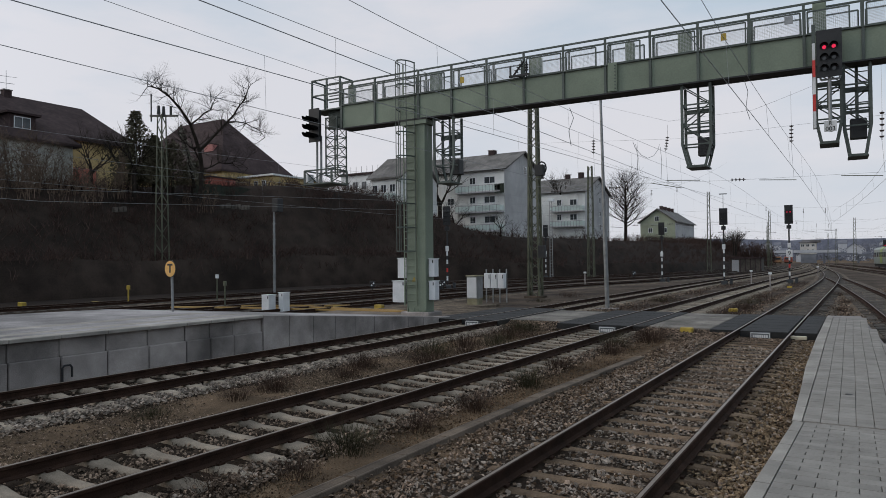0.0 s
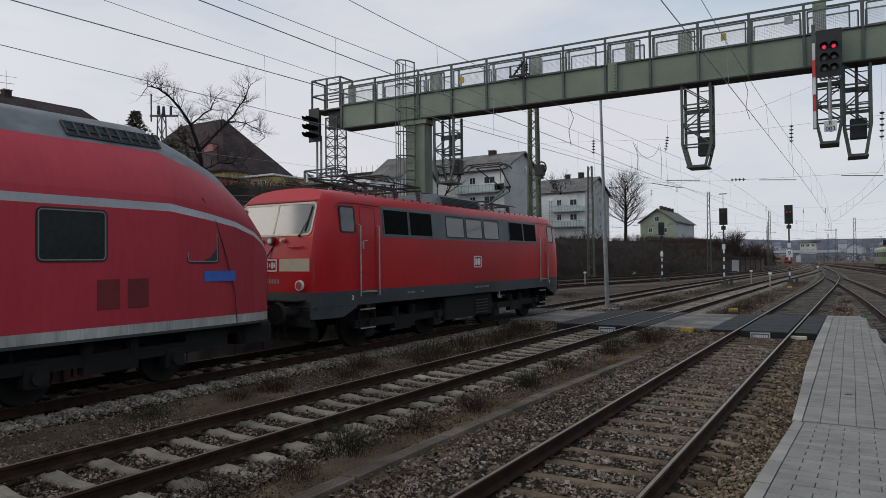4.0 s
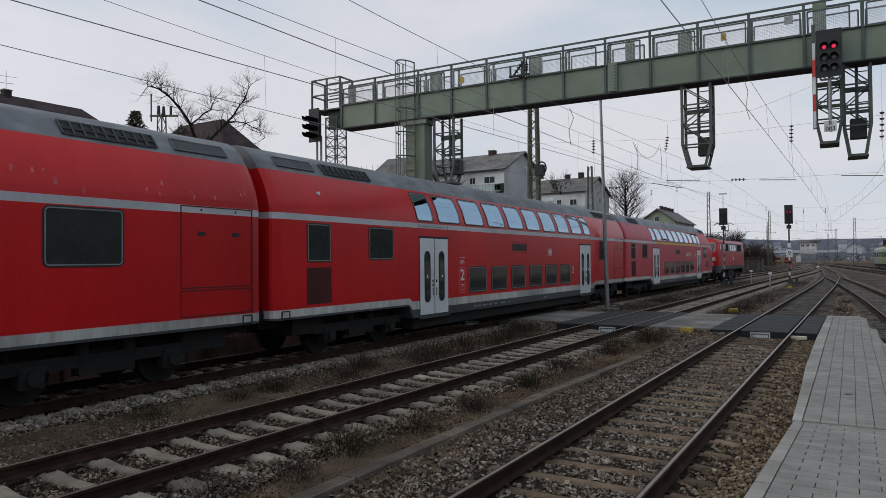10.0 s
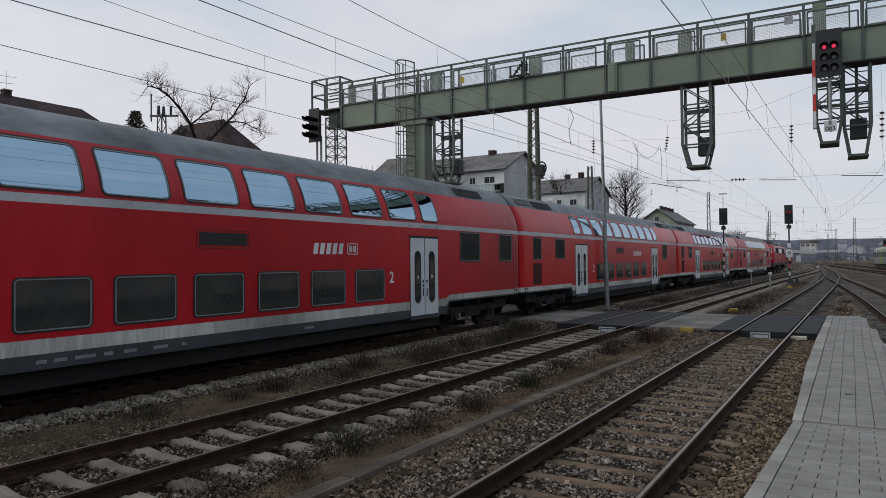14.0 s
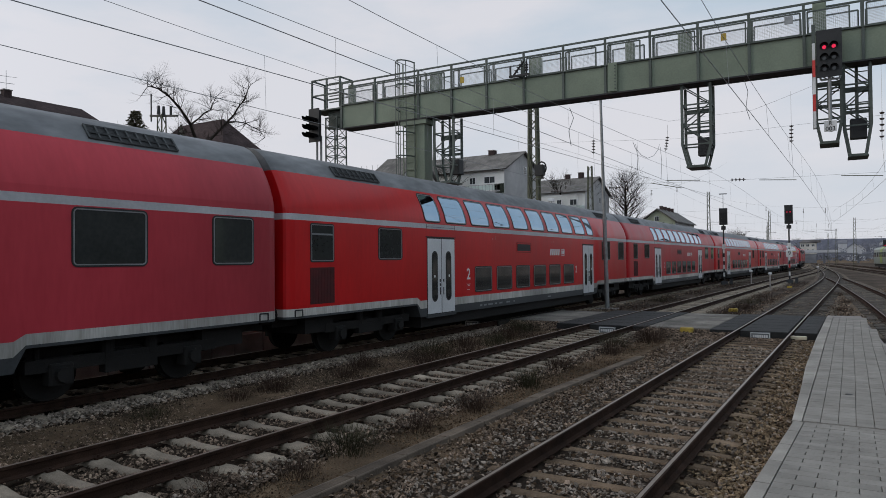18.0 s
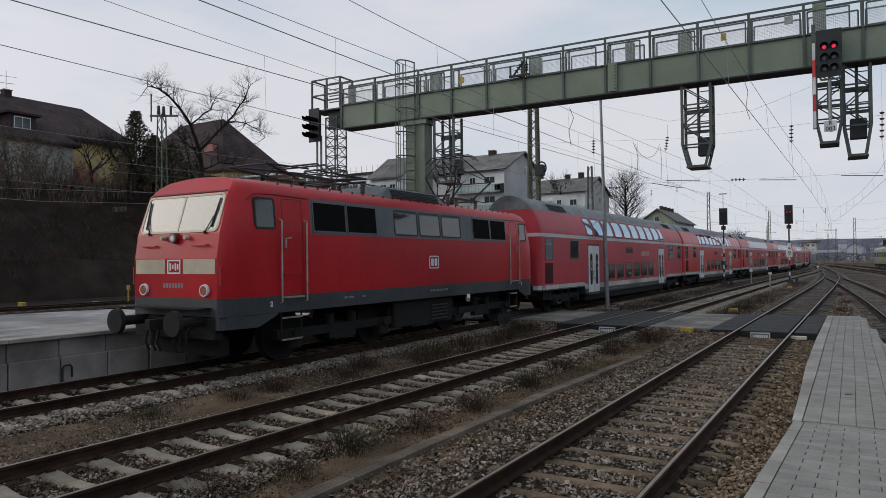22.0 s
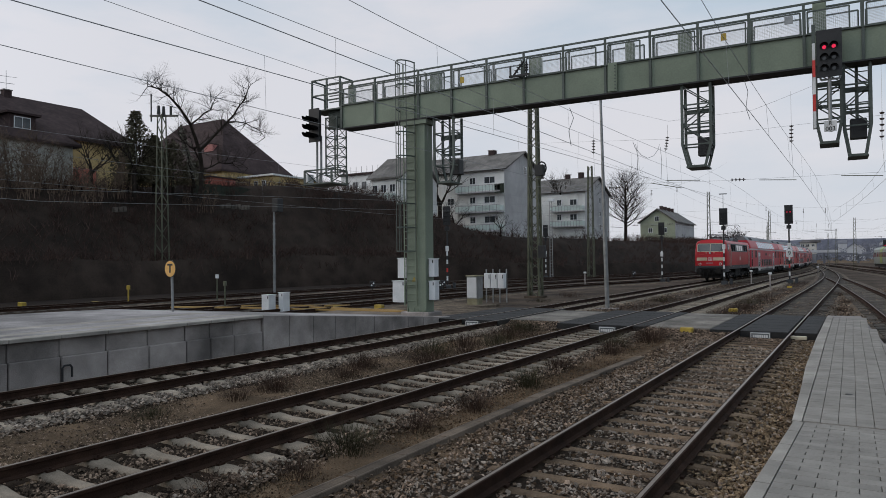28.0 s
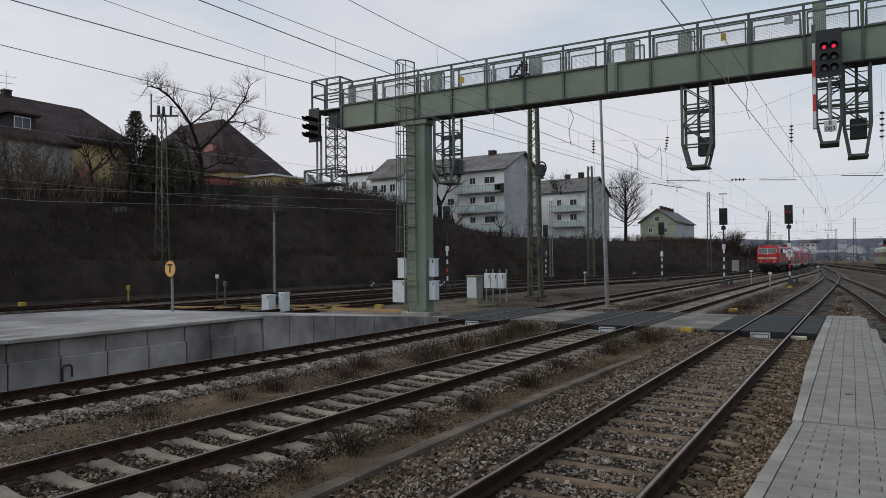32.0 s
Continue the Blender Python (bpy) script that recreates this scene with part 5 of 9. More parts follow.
def thicket(x, y, z, rx, ry, height, stems, seed, label="dense leafless shrub thicket on the bank"):
    """Many thin stems from one patch of ground, each with side twigs twice over."""
    rng = random.Random(seed)
    k0 = 1.0 if y < 150 else 3.0
    t = thing("thicket", label, "shrubs", Matrix.Translation((x, y, z)), "bare thickets")
    b = Bld()
    for i in range(stems):
        a, k = rng.uniform(0, math.tau), rng.random() ** 0.5
        p = Vector((rx * k * math.cos(a), ry * k * math.sin(a), -0.3))
        v = Vector((rng.uniform(-0.25, 0.25), rng.uniform(-0.25, 0.25), 1))
        h = height * rng.uniform(0.55, 1.05) * (1 - 0.3 * k)
        for j in range(6):
            v = (v + Vector((rng.uniform(-1, 1), rng.uniform(-1, 1), 0.2)) * 0.16).normalized()
            q = p + v * h / 6
            b.tube(p, q, 0.03 * k0 * (1 - j / 7), 0.03 * k0 * (1 - (j + 1) / 7), 4, False)
            if j:
                for _ in range(3):
                    w = (v * 0.5 + Vector((rng.uniform(-1, 1), rng.uniform(-1, 1), rng.uniform(-0.1, 0.8)))).normalized()
                    e = q + w * h * rng.uniform(0.1, 0.24)
                    b.tube(q, e, 0.02 * k0, 0.008 * k0, 3, False)
                    for f in (0.4, 0.7, 1.0):
                        u = (w + Vector((rng.uniform(-1, 1), rng.uniform(-1, 1), rng.uniform(-0.4, 0.8)))).normalized()
                        c = q.lerp(e, f)
                        b.tube(c, c + u * h * rng.uniform(0.05, 0.11), 0.008 * k0, 0.004 * k0, 3, False)
            p = q
    tagged(part("crown", b, TWIG_PALE if y < 60 else TWIG, t), kind="stuff")


crown_tree(-44.3, 150.0, 6.0, 16.0, 6.2, 19, "tall leafless tree with a rounded crown beside the apartment block")
for k, (x, y, w, hh, n) in enumerate(((-60.5, 29.2, 1.7, 6.4, 46), (-60.5, 31.8, 1.6, 5.8, 36), (-61.0, 34.2, 1.4, 5.0, 22), (-59.5, 36.0, 1.3, 3.2, 12), (-62.5, 36.8, 1.2, 5.4, 12), (-61.0, 27.0, 1.7, 6.6, 44), (-59.0, 38.5, 1.5, 4.2, 16), (-57.5, 46.5, 1.5, 3.4, 14), (-56.0, 33.0, 1.8, 3.4, 20), (-55.5, 28.5, 1.8, 3.6, 20))):
    thicket(x, y, 8.6 if x < -58 else 7.6, w, w, hh, n, 300 + k)
for k, (x, y, z) in enumerate(((-47.5, 94.0, 5.0), (-54.5, 92.5, 5.8), (-44.5, 97.0, 4.8), (-55.0, 90.0, 6.0), (-44.0, 122.0, 4.8), (-43.0, 128.0, 4.6))):
    thicket(x, y, z, 1.8, 1.8, 3.2 + 0.6 * (k % 3), 16, 340 + k)
for k, (x, y, z, hh) in enumerate(((-40.0, 184.0, 4.9, 3.6), (-36.5, 198.0, 4.6, 4.2), (-33.0, 212.0, 3.6, 4.8), (-30.0, 222.0, 1.8, 6.2), (-37.0, 236.0, 4.6, 4.6), (-27.2, 226.0, -0.2, 8.0), (-26.6, 238.0, -0.2, 7.5))):
    thicket(x, y, z, 4.2, 4.2, hh, 44, 360 + k, "dense brown leafless shrubs at the end of the bank")
bare_tree(-46.5, 93.0, 6.0, 4.0, 11, 3)
bare_tree(-53.5, 91.0, 6.0, 6.5, 12, 3)
bare_tree(-58.8, 95.5, 8.5, 12.0, 26, 4)
bare_tree(-52.0, 135.0, 8.0, 14.0, 17, 3)


for k, (x, y, hh) in enumerate(((-27.5, 186, 6.0), (-29.0, 200, 7.0), (-31.0, 214, 6.5), (-33.0, 230, 7.5), (-36.0, 222, 6.5), (-38.5, 262, 8.0), (-36.0, 250, 7.0))):
    bare_tree(x, y, 4.0, hh, 60 + k, 3)


def conifer(x, y, z, height, seed):
    rng = random.Random(seed)
    t = thing("conifer", "dark evergreen conifer on the bank", "tree", Matrix.Translation((x, y, z)))
    part("trunk", Bld().tube((0, 0, -1), (0, 0, height * 0.9), 0.22, 0.04, 7), BARK, t)
    b = Bld()
    for i in range(4200):
        h = rng.random() ** 0.8
        a = rng.uniform(0, math.tau)
        r = ((1 - h) * 0.36 + 0.06) * height * rng.uniform(0.3, 1.0) * (1 + 0.7 * noise.noise((math.cos(a) * 1.4, math.sin(a) * 1.4 + seed, h * 6)))
        p = Vector((r * math.cos(a), r * math.sin(a), h * height - r * 0.25))
        s = rng.uniform(0.07, 0.2)
        u = Vector((rng.uniform(-1, 1), rng.uniform(-1, 1), rng.uniform(-0.6, 0.3))).normalized() * s
        w = Vector((rng.uniform(-1, 1), rng.uniform(-1, 1), rng.uniform(-1, 1))).normalized() * s * 0.5
        b.add([tuple(p - u), tuple(p + w), tuple(p + u), tuple(p - w)], [(0, 1, 2, 3)])
    tagged(part("crown", b, NEEDLE, t), kind="stuff")


conifer(-60.0, 41.2, 10.4, 6.7, 1)
conifer(-59.0, 42.6, 10.2, 4.6, 2)


def evergreen(x, y, z, rx, ry, rz, seed, n=2600, mat=NEEDLE, label="dark ivy-covered evergreen thicket on the bank", lean=0.0):
    """A ragged mass of small dark leaves, thick at its foot."""
    rng = random.Random(seed)
    t = thing("evergreen_shrub", label, "shrub", Matrix.Translation((x, y, z)), "evergreen thicket")
    b = Bld()
    for i in range(n):
        a, h = rng.uniform(0, math.tau), rng.random()
        k = (1 - h ** 2.2) ** 0.5 * (0.75 + 0.75 * noise.noise((math.cos(a) * 1.7, math.sin(a) * 1.7 + seed, h * 3.5)))
        k *= rng.uniform(0.55, 1.05)
        p = Vector((rx * k * math.cos(a), ry * k * math.sin(a), rz * h * (1 + 0.3 * noise.noise((math.cos(a) * 2, math.sin(a) * 2, seed))))) + Vector((0, lean * h, 0))
        s = rng.uniform(0.06, 0.17)
        u = Vector((rng.uniform(-1, 1), rng.uniform(-1, 1), rng.uniform(-0.8, 0.5))).normalized() * s
        w = Vector((rng.uniform(-1, 1), rng.uniform(-1, 1), rng.uniform(-1, 1))).normalized() * s * 0.6
        b.add([tuple(p - u), tuple(p + w), tuple(p + u), tuple(p - w)], [(0, 1, 2, 3)])
    tagged(part("crown", b, mat, t), kind="stuff")
    part("stem", Bld().tube((0, 0, -1), (0, lean * 0.7, rz * 0.7), 0.15, 0.05, 6), BARK, t)


evergreen(-60.5, 40.8, 10.0, 1.5, 1.6, 3.6, 3, 3000)
evergreen(-59.5, 42.8, 10.0, 1.8, 2.0, 4.6, 4, 4500)
evergreen(-59.5, 45.0, 10.3, 1.8, 2.0, 4.2, 5)
evergreen(-59.0, 47.0, 10.3, 1.5, 1.8, 2.6, 6, 2000)
IVY = surface("pale_dry_ivy", (0.09, 0.085, 0.065), (0.26, 0.245, 0.2), 2, 0.95, bump=0, spread=0.5)
evergreen(-56.0, 44.9, 10.6, 0.6, 0.55, 4.6, 7, 900, IVY, "pale dry climbing ivy on a leaning limb", -1.6)
for x, y, z, w in ((-55.2, 47.4, 8.0, 3.8), (-55.6, 36.0, 7.0, 1.4)):
    rw = thing("stone_ledge", "pale broken stone ledge on the overgrown bank", "retaining wall", Matrix.Translation((x, y, z)), "stone ledges")
    for i in range(int(w / 0.42)):
        part("stone", Bld().bevel_box((-0.2, i * 0.42, -0.25 + 0.05 * (i % 3)), (0.15 + 0.06 * (i % 2), i * 0.42 + 0.38, 0.16 + 0.07 * ((i * 7) % 3)), 0.05), SLEEPER_W, rw)


def brush():
    """Leafless shrubs all over the bank and along its top."""
    rng = random.Random(21)
    b = Bld()
    prof = [(0.0, 0.0), (1.2, 0.25), (4, 0.28), (8, 0.62), (12, 0.88), (15, 1.0), (24, 1.03)]
    for i in range(5400):
        y = rng.uniform(8, 290) if i % 3 else rng.uniform(15, 90)
        o = rng.uniform(0.5, 20)
        k = 1.0 if y < 60 else 0.75
        x = glide(BANK_FOOT, y) - o * k
        z = shape(prof, o) * glide(BANK_TOP, y) - 0.1
        hgt = rng.uniform(0.7, 2.1) * (1.3 if o > 11 else 1.0)
        if o > 11 and y < 42:
            hgt *= 0.85
        elif o > 13 and y < 62 and i % 4 == 0:
            hgt *= rng.uniform(1.1, 1.7)
        if o > 9 and 80 < y < 130:
            hgt *= 0.55
        for j in range(rng.randint(3, 6)):
            a, sp = rng.uniform(0, math.tau), rng.uniform(0.1, 0.6)
            p = Vector((x + rng.uniform(-0.4, 0.4), y + rng.uniform(-0.4, 0.4), z))
            q = p + Vector((math.cos(a) * sp, math.sin(a) * sp, 0.6)) * hgt * 0.6
            e = q + Vector((math.cos(a + 0.6) * sp, math.sin(a + 0.6) * sp, rng.uniform(0.1, 0.7))) * hgt * 0.6
            b.tube(p, q, 0.022, 0.016, 3, False)
            b.tube(q, e, 0.016, 0.005, 3, False)
            e2 = q + Vector((math.cos(a - 1.0) * sp, math.sin(a - 1.0) * sp, rng.uniform(0.2, 0.6))) * hgt * 0.5
            b.tube(q, e2, 0.012, 0.004, 3, False)
    thing("brush", "tangle of leafless brown shrubs on the embankment", "shrubs", kind="stuff", bld=b, material=TWIG)


brush()
# ---- the train ----
TRAIN = []
COACH_SIDE = [(0.42, 1.36), (0.6, 1.385), (3.28, 1.385), (3.42, 1.376), (3.6, 1.335), (3.8, 1.263), (4.0, 1.167), (4.2, 1.045), (4.26, 1.005), (4.4, 0.905), (4.55, 0.775), (4.68, 0.61), (4.78, 0.4), (4.83, 0.2), (4.84, 0.0)]


def side_x(table, z):
    return shape(table, z)


def rounded(y0, y1, z0, z1, r, n=4):
    out = []
    for cy, cz, a0 in ((y1 - r, z1 - r, 0), (y0 + r, z1 - r, 90), (y0 + r, z0 + r, 180), (y1 - r, z0 + r, 270)):
        for i in range(n + 1):
            a = radians(a0 + 90 * i / n)
            out.append((cy + r * math.cos(a), cz + r * math.sin(a)))
    return out


def pane_mesh(table, s, y0, y1, z0, z1, r, off, material, name="pane"):
    """A rounded pane that follows the side's curve, in rows."""
    levels = {z0, z1, z0 + r, z1 - r}
    for i in range(1, 4):
        k = r * (1 - math.cos(radians(90 * i / 4)))
        levels |= {z0 + k, z1 - k}
    levels |= {z for z, _ in table if z0 < z < z1}
    b, rows = Bld(), []
    for z in sorted(levels):
        d = max(0.0, z0 + r - z, z - (z1 - r))
        k = r - math.sqrt(max(0.0, r * r - d * d))
        x = s * (side_x(table, z) + off)
        rows.append(((x, y0 + k, z), (x, y1 - k, z)))
    for i, (p, q) in enumerate(rows):
        b.v += [p, q]
        if i:
            o = 2 * i
            f = (o - 2, o - 1, o + 1, o)
            b.sm = True
            b.face(*(f if s > 0 else tuple(reversed(f))))
    return b.mesh(name, material)


def ring_mesh(table, s, y0, y1, z0, z1, r, w, off, material, name="window_frame"):
    b = Bld()
    o, i = rounded(y0, y1, z0, z1, r), rounded(y0 + w, y1 - w, z0 + w, z1 - w, max(r - w, 0.01))
    def dense(ring):
        out = []
        for (ya, za), (yb, zb) in zip(ring, ring[1:] + ring[:1]):
            m = 8 if abs(zb - za) > 0.25 else 1
            out += [(ya + (yb - ya) * i / m, za + (zb - za) * i / m) for i in range(m)]
        return out
    o, i = dense(o), dense(i)
    if len(o) != len(i):
        o, i = rounded(y0, y1, z0, z1, r), rounded(y0 + w, y1 - w, z0 + w, z1 - w, max(r - w, 0.01))
    k = len(o)
    loops = []
    for ring, d in ((o, -0.02), (o, off), (i, off), (i, -0.02)):
        loops.append([(s * (side_x(table, z) + d), y, z) for y, z in ring])
    v = [p for lp in loops for p in lp]
    f = []
    for a in range(3):
        for j in range(k):
            q = (a * k + j, a * k + (j + 1) % k, (a + 1) * k + (j + 1) % k, (a + 1) * k + j)
            f.append(q if s < 0 else tuple(reversed(q)))
    b.add(v, f)
    return b.mesh(name, material)


def window_on(parent, table, s, y0, y1, z0, z1, r=0.12, glass=None, frame_mat=None, w=0.045, label=""):
    fr = part("window", ring_mesh(table, s, y0, y1, z0, z1, r, w, 0.012, frame_mat or GASKET), None, parent, label)
    if frame_mat is None:
        part("window_seal", ring_mesh(table, s, y0 + w * 0.62, y1 - w * 0.62, z0 + w * 0.62, z1 - w * 0.62, max(r - w * 0.62, 0.02), 0.02, 0.016, SEAL), None, fr)
    part("pane", pane_mesh(table, s, y0 + w * 0.8, y1 - w * 0.8, z0 + w * 0.8, z1 - w * 0.8, max(r - w * 0.8, 0.01), 0.004, glass or GLASS), None, fr)
    return fr


def wheelset(parent, y, r=0.46):
    b = Bld()
    for s in (-1, 1):
        b.tube((s * 0.68, y, r), (s * 0.815, y, r), r, r, 24)
        b.tube((s * 0.66, y, r), (s * 0.69, y, r), r + 0.03, r + 0.03, 24)
        b.tube((s * 0.815, y, r), (s * 0.83, y, r), r * 0.8, r * 0.3, 16)
    b.tube((-0.7, y, r), (0.7, y, r), 0.08, 0.08, 8)
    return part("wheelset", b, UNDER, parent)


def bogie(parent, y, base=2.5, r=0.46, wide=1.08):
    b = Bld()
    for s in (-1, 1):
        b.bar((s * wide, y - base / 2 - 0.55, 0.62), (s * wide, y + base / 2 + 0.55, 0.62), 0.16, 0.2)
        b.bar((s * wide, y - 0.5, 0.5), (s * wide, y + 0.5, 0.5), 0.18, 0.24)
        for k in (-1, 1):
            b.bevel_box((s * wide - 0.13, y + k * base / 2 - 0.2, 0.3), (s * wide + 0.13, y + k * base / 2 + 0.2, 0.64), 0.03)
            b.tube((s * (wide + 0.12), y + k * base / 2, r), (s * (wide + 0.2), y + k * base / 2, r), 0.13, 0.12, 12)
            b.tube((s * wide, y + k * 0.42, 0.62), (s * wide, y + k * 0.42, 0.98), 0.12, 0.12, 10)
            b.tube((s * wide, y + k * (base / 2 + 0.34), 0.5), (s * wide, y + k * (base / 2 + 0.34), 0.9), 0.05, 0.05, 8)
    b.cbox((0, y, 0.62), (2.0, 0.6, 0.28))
    p = part("bogie", b, UNDER, parent, "grimy bogie frame darkened with painted shade")
    for k in (-1, 1):
        wheelset(p, y + k * base / 2, r)
    return p


def badge(parent, s, y, z, h, x=1.385, mark=None):
    """A railway badge as plain shapes: an outlined plate with two blocks."""
    b, mk = Bld(), mark or MARK
    w = h * 1.42
    b.path([(s * x, p, q) for p, q in rounded(y - w / 2 + h * 0.05, y + w / 2 - h * 0.05, z - h * 0.45, z + h * 0.45, h * 0.14)] + [(s * x, y + w / 2 - h * 0.05, z + h * 0.31)], h * 0.05, 5)
    xa, xb = sorted((s * x, s * (x + 0.008)))
    for k in (-1, 1):
        c = y + k * h * 0.26
        ring = rounded(c - h * 0.19, c + h * 0.19, z - h * 0.29, z + h * 0.29, h * 0.13)
        b.rings([[(xa, p, q) for p, q in ring], [(xb, p, q) for p, q in ring]])
    return part("badge", b, mk, parent, "white outlined railway badge")


def lettered_bar(parent, s, y, z, h, n, x=1.385, w=None, name="lettering_bar", mat=None):
    """A plain bar as long as n letters."""
    b = Bld()
    w = w or h * 0.62
    full = w * (1 + 1.28 * (n - 1))
    xa, xb = sorted((s * x, s * (x + 0.006)))
    b.box((xa, y - full / 2, z - h / 2), (xb, y + full / 2, z + h / 2))
    return part(name, b, mat or MARK, parent)


def numeral(parent, s, y, z, size, body, x=1.385, ink=None):
    m = Matrix.Translation((s * (x + 0.004), y, z)) @ Euler((radians(90), 0, radians(90 * s))).to_matrix().to_4x4()
    return text_mesh(body, size, m, parent, ink or MARK, "class_number", bold=0.006)


def bicycle(parent, s, y, z, size, ink):
    """A bicycle sign: two rings and a bent frame."""
    bk = Bld()
    for k in (-1.36, 1.36):
        bk.path([(s * 1.388, y + (k + math.cos(math.tau * i / 14)) * size, z + size * math.sin(math.tau * i / 14)) for i in range(15)], size * 0.11, 4)
    bk.path([(s * 1.388, y + a * size, z + c * size) for a, c in ((-1.36, 0), (-0.36, 1.27), (0.9, 1.27), (0, 0), (-0.36, 1.27))], size * 0.11, 4)
    bk.path([(s * 1.388, y + a * size, z + c * size) for a, c in ((1.36, 0), (0.9, 1.64), (1.2, 1.8))], size * 0.11, 4)
    return part("pictogram", bk, ink, parent, "bicycle sign")


def class_sign(c, s, y, sign, ink):
    """A large class number: bare, in a thin outline, or with a bicycle sign and notices too."""
    numeral(c, s, y, 1.76 if sign != "bicycle" else 1.74, 0.5 if y < 0 else 0.42, "2", ink=ink)
    if sign == "bare" or y > 0:
        return
    xa, xb = sorted((s * 1.385, s * 1.389))
    ol = Bld()
    foot = {"bicycle": 1.2, "tall": 1.16, "short": 1.38}[sign]
    t = 0.008 if sign == "bicycle" else 0.005
    for y0, y1, z0, z1 in ((-0.17, 0.17, 1.995, 1.995 + t), (-0.17, 0.17, foot, foot + t), (-0.17, -0.17 + t, foot + t, 1.995), (0.17 - t, 0.17, foot + t, 1.995)):
        ol.box((xa, y + y0, z0), (xb, y + y1, z1))
    if sign == "bicycle":
        ol.box((xa, y - 0.17, 2.3), (xb, y + 0.17, 2.318))
    sg = part("class_sign", ol, ink if sign == "bicycle" else RED_FADED, c, "thin outline with small notices")
    if sign == "bicycle":
        bicycle(sg, s, y, 2.15, 0.055, ink)
    for z, w in ((1.45, 0.11), (1.4, 0.06), (1.28, 0.09)):
        if z > foot + 0.05:
            part("notice_bar", Bld().box((xa, y - w, z - 0.009), (xb, y + w, z + 0.009)), ink, sg)


def flaked_paint(c, patches, seed):
    """Pale bare spots where the paint has come off."""
    rng = random.Random(seed)
    b = Bld()
    for y0, y1, z0, z1, n, tall in patches:
        for _ in range(n):
            y, z, r = rng.uniform(y0, y1), rng.uniform(z0, z1), rng.uniform(0.012, 0.04)
            ring = [(y + r * rng.uniform(0.5, 1.2) * math.cos(math.tau * i / 7), z + r * tall * rng.uniform(0.5, 1.2) * math.sin(math.tau * i / 7)) for i in range(7)]
            b.add([(side_x(COACH_SIDE, q) + 0.006, p, q) for p, q in ring], [tuple(range(7))])
    tagged(part("flaked_paint", b, FLAKED, c, "pale flaked spots in the red paint"), kind="stuff")


def coach_shell(cab):
    b = Bld()
    half = 13.2
    zs = [0.0, 0.0, 0.0, 3.15, 3.29] + [z for z, _ in COACH_SIDE if z > 3.3]
    def half_ring(y, z0, z1, z2, squeeze=1.0, cut=9.0):
        z = [z0, z1, z2] + zs[3:]
        z = [min(v, cut) if v > 3.3 else v for v in z]
        right = [(side_x(COACH_SIDE, v) * squeeze, y, v) for v in z]
        return right
    st = [(-half, 0.95, 1.0, 1.17), (-8.1, 0.95, 1.0, 1.17), (-7.92, 0.6, 0.84, 1.07), (0, 0.6, 0.84, 1.07), (7.92, 0.6, 0.84, 1.07), (8.1, 0.95, 1.0, 1.17)]
    st.append((half - (2.2 if cab else 0), 0.95, 1.0, 1.17))
    corner = ((0.1, 0.9), (0.07, 0.945), (0.0, 0.975), (-0.14, 0.994))
    st = st[1:-1] if not cab else st[1:]
    rows = [half_ring(-half - d, 0.95, 1.0, 1.17, q) for d, q in corner] + [half_ring(-half + 0.4, 0.95, 1.0, 1.17)]
    rows += [half_ring(*q) for q in st]
    if not cab:
        rows += [half_ring(half - 0.4, 0.95, 1.0, 1.17)] + [half_ring(half + d, 0.95, 1.0, 1.17, q) for d, q in reversed(corner)]
    if cab:
        for dy, cut, sq in ((-1.3, 4.5, 0.99), (-0.65, 4.2, 0.968), (-0.12, 3.75, 0.935), (0.16, 3.3, 0.895), (0.32, 2.85, 0.86), (0.4, 2.5, 0.82)):
            r = half_ring(half + dy, 0.95, 1.0, 1.17, sq)
            top = max(p[2] for p in r)
            rows.append([(x, y, z if z <= 2.2 else 2.2 + (z - 2.2) * (cut - 2.2) / (top - 2.2)) for x, y, z in r])
    n = len(rows[0])
    band = [2, 1, 0, 5] + [0 if z < 4.2 else 3 for z in zs[4:-1]]
    band[9] = 0
    for s in (1, -1):
        o = len(b.v)
        for r in rows:
            b.v.extend([(s * x, y, z) for x, y, z in r])
        for i in range(len(rows) - 1):
            for j in range(n - 1):
                b.cur = band[j]
                b.sm = j > 4
                q = (o + i * n + j, o + (i + 1) * n + j, o + (i + 1) * n + j + 1, o + i * n + j + 1)
                b.face(*(q if s > 0 else tuple(reversed(q))))
        b.cur, b.sm = 2, False
        for i in range(len(rows) - 1):
            o2 = len(b.v)
            p, q = rows[i][0], rows[i + 1][0]
            b.v.extend([(s * p[0], p[1], p[2]), (s * q[0], q[1], q[2]), (0, q[1], q[2]), (0, p[1], p[2])])
            b.face(o2, o2 + 1, o2 + 2, o2 + 3)
    for i, mi in ((0, 4), (len(rows) - 1, 0 if cab else 4)):
        r = rows[i]
        for j in range(n - 1):
            b.cur = band[j]
            o = len(b.v)
            (x0, ya, z0), (x1, yb, z1) = r[j], r[j + 1]
            b.v.extend([(x0, ya, z0), (-x0, ya, z0), (-x1, yb, z1), (x1, yb, z1)])
            b.face(*((o, o + 1, o + 2, o + 3) if i else (o + 3, o + 2, o + 1, o)))
    return b.mesh("body", RED, TRAIN_WHITE, TRAIN_GREY, ROOF_GREY, GASKET, TRAIN_BAND)


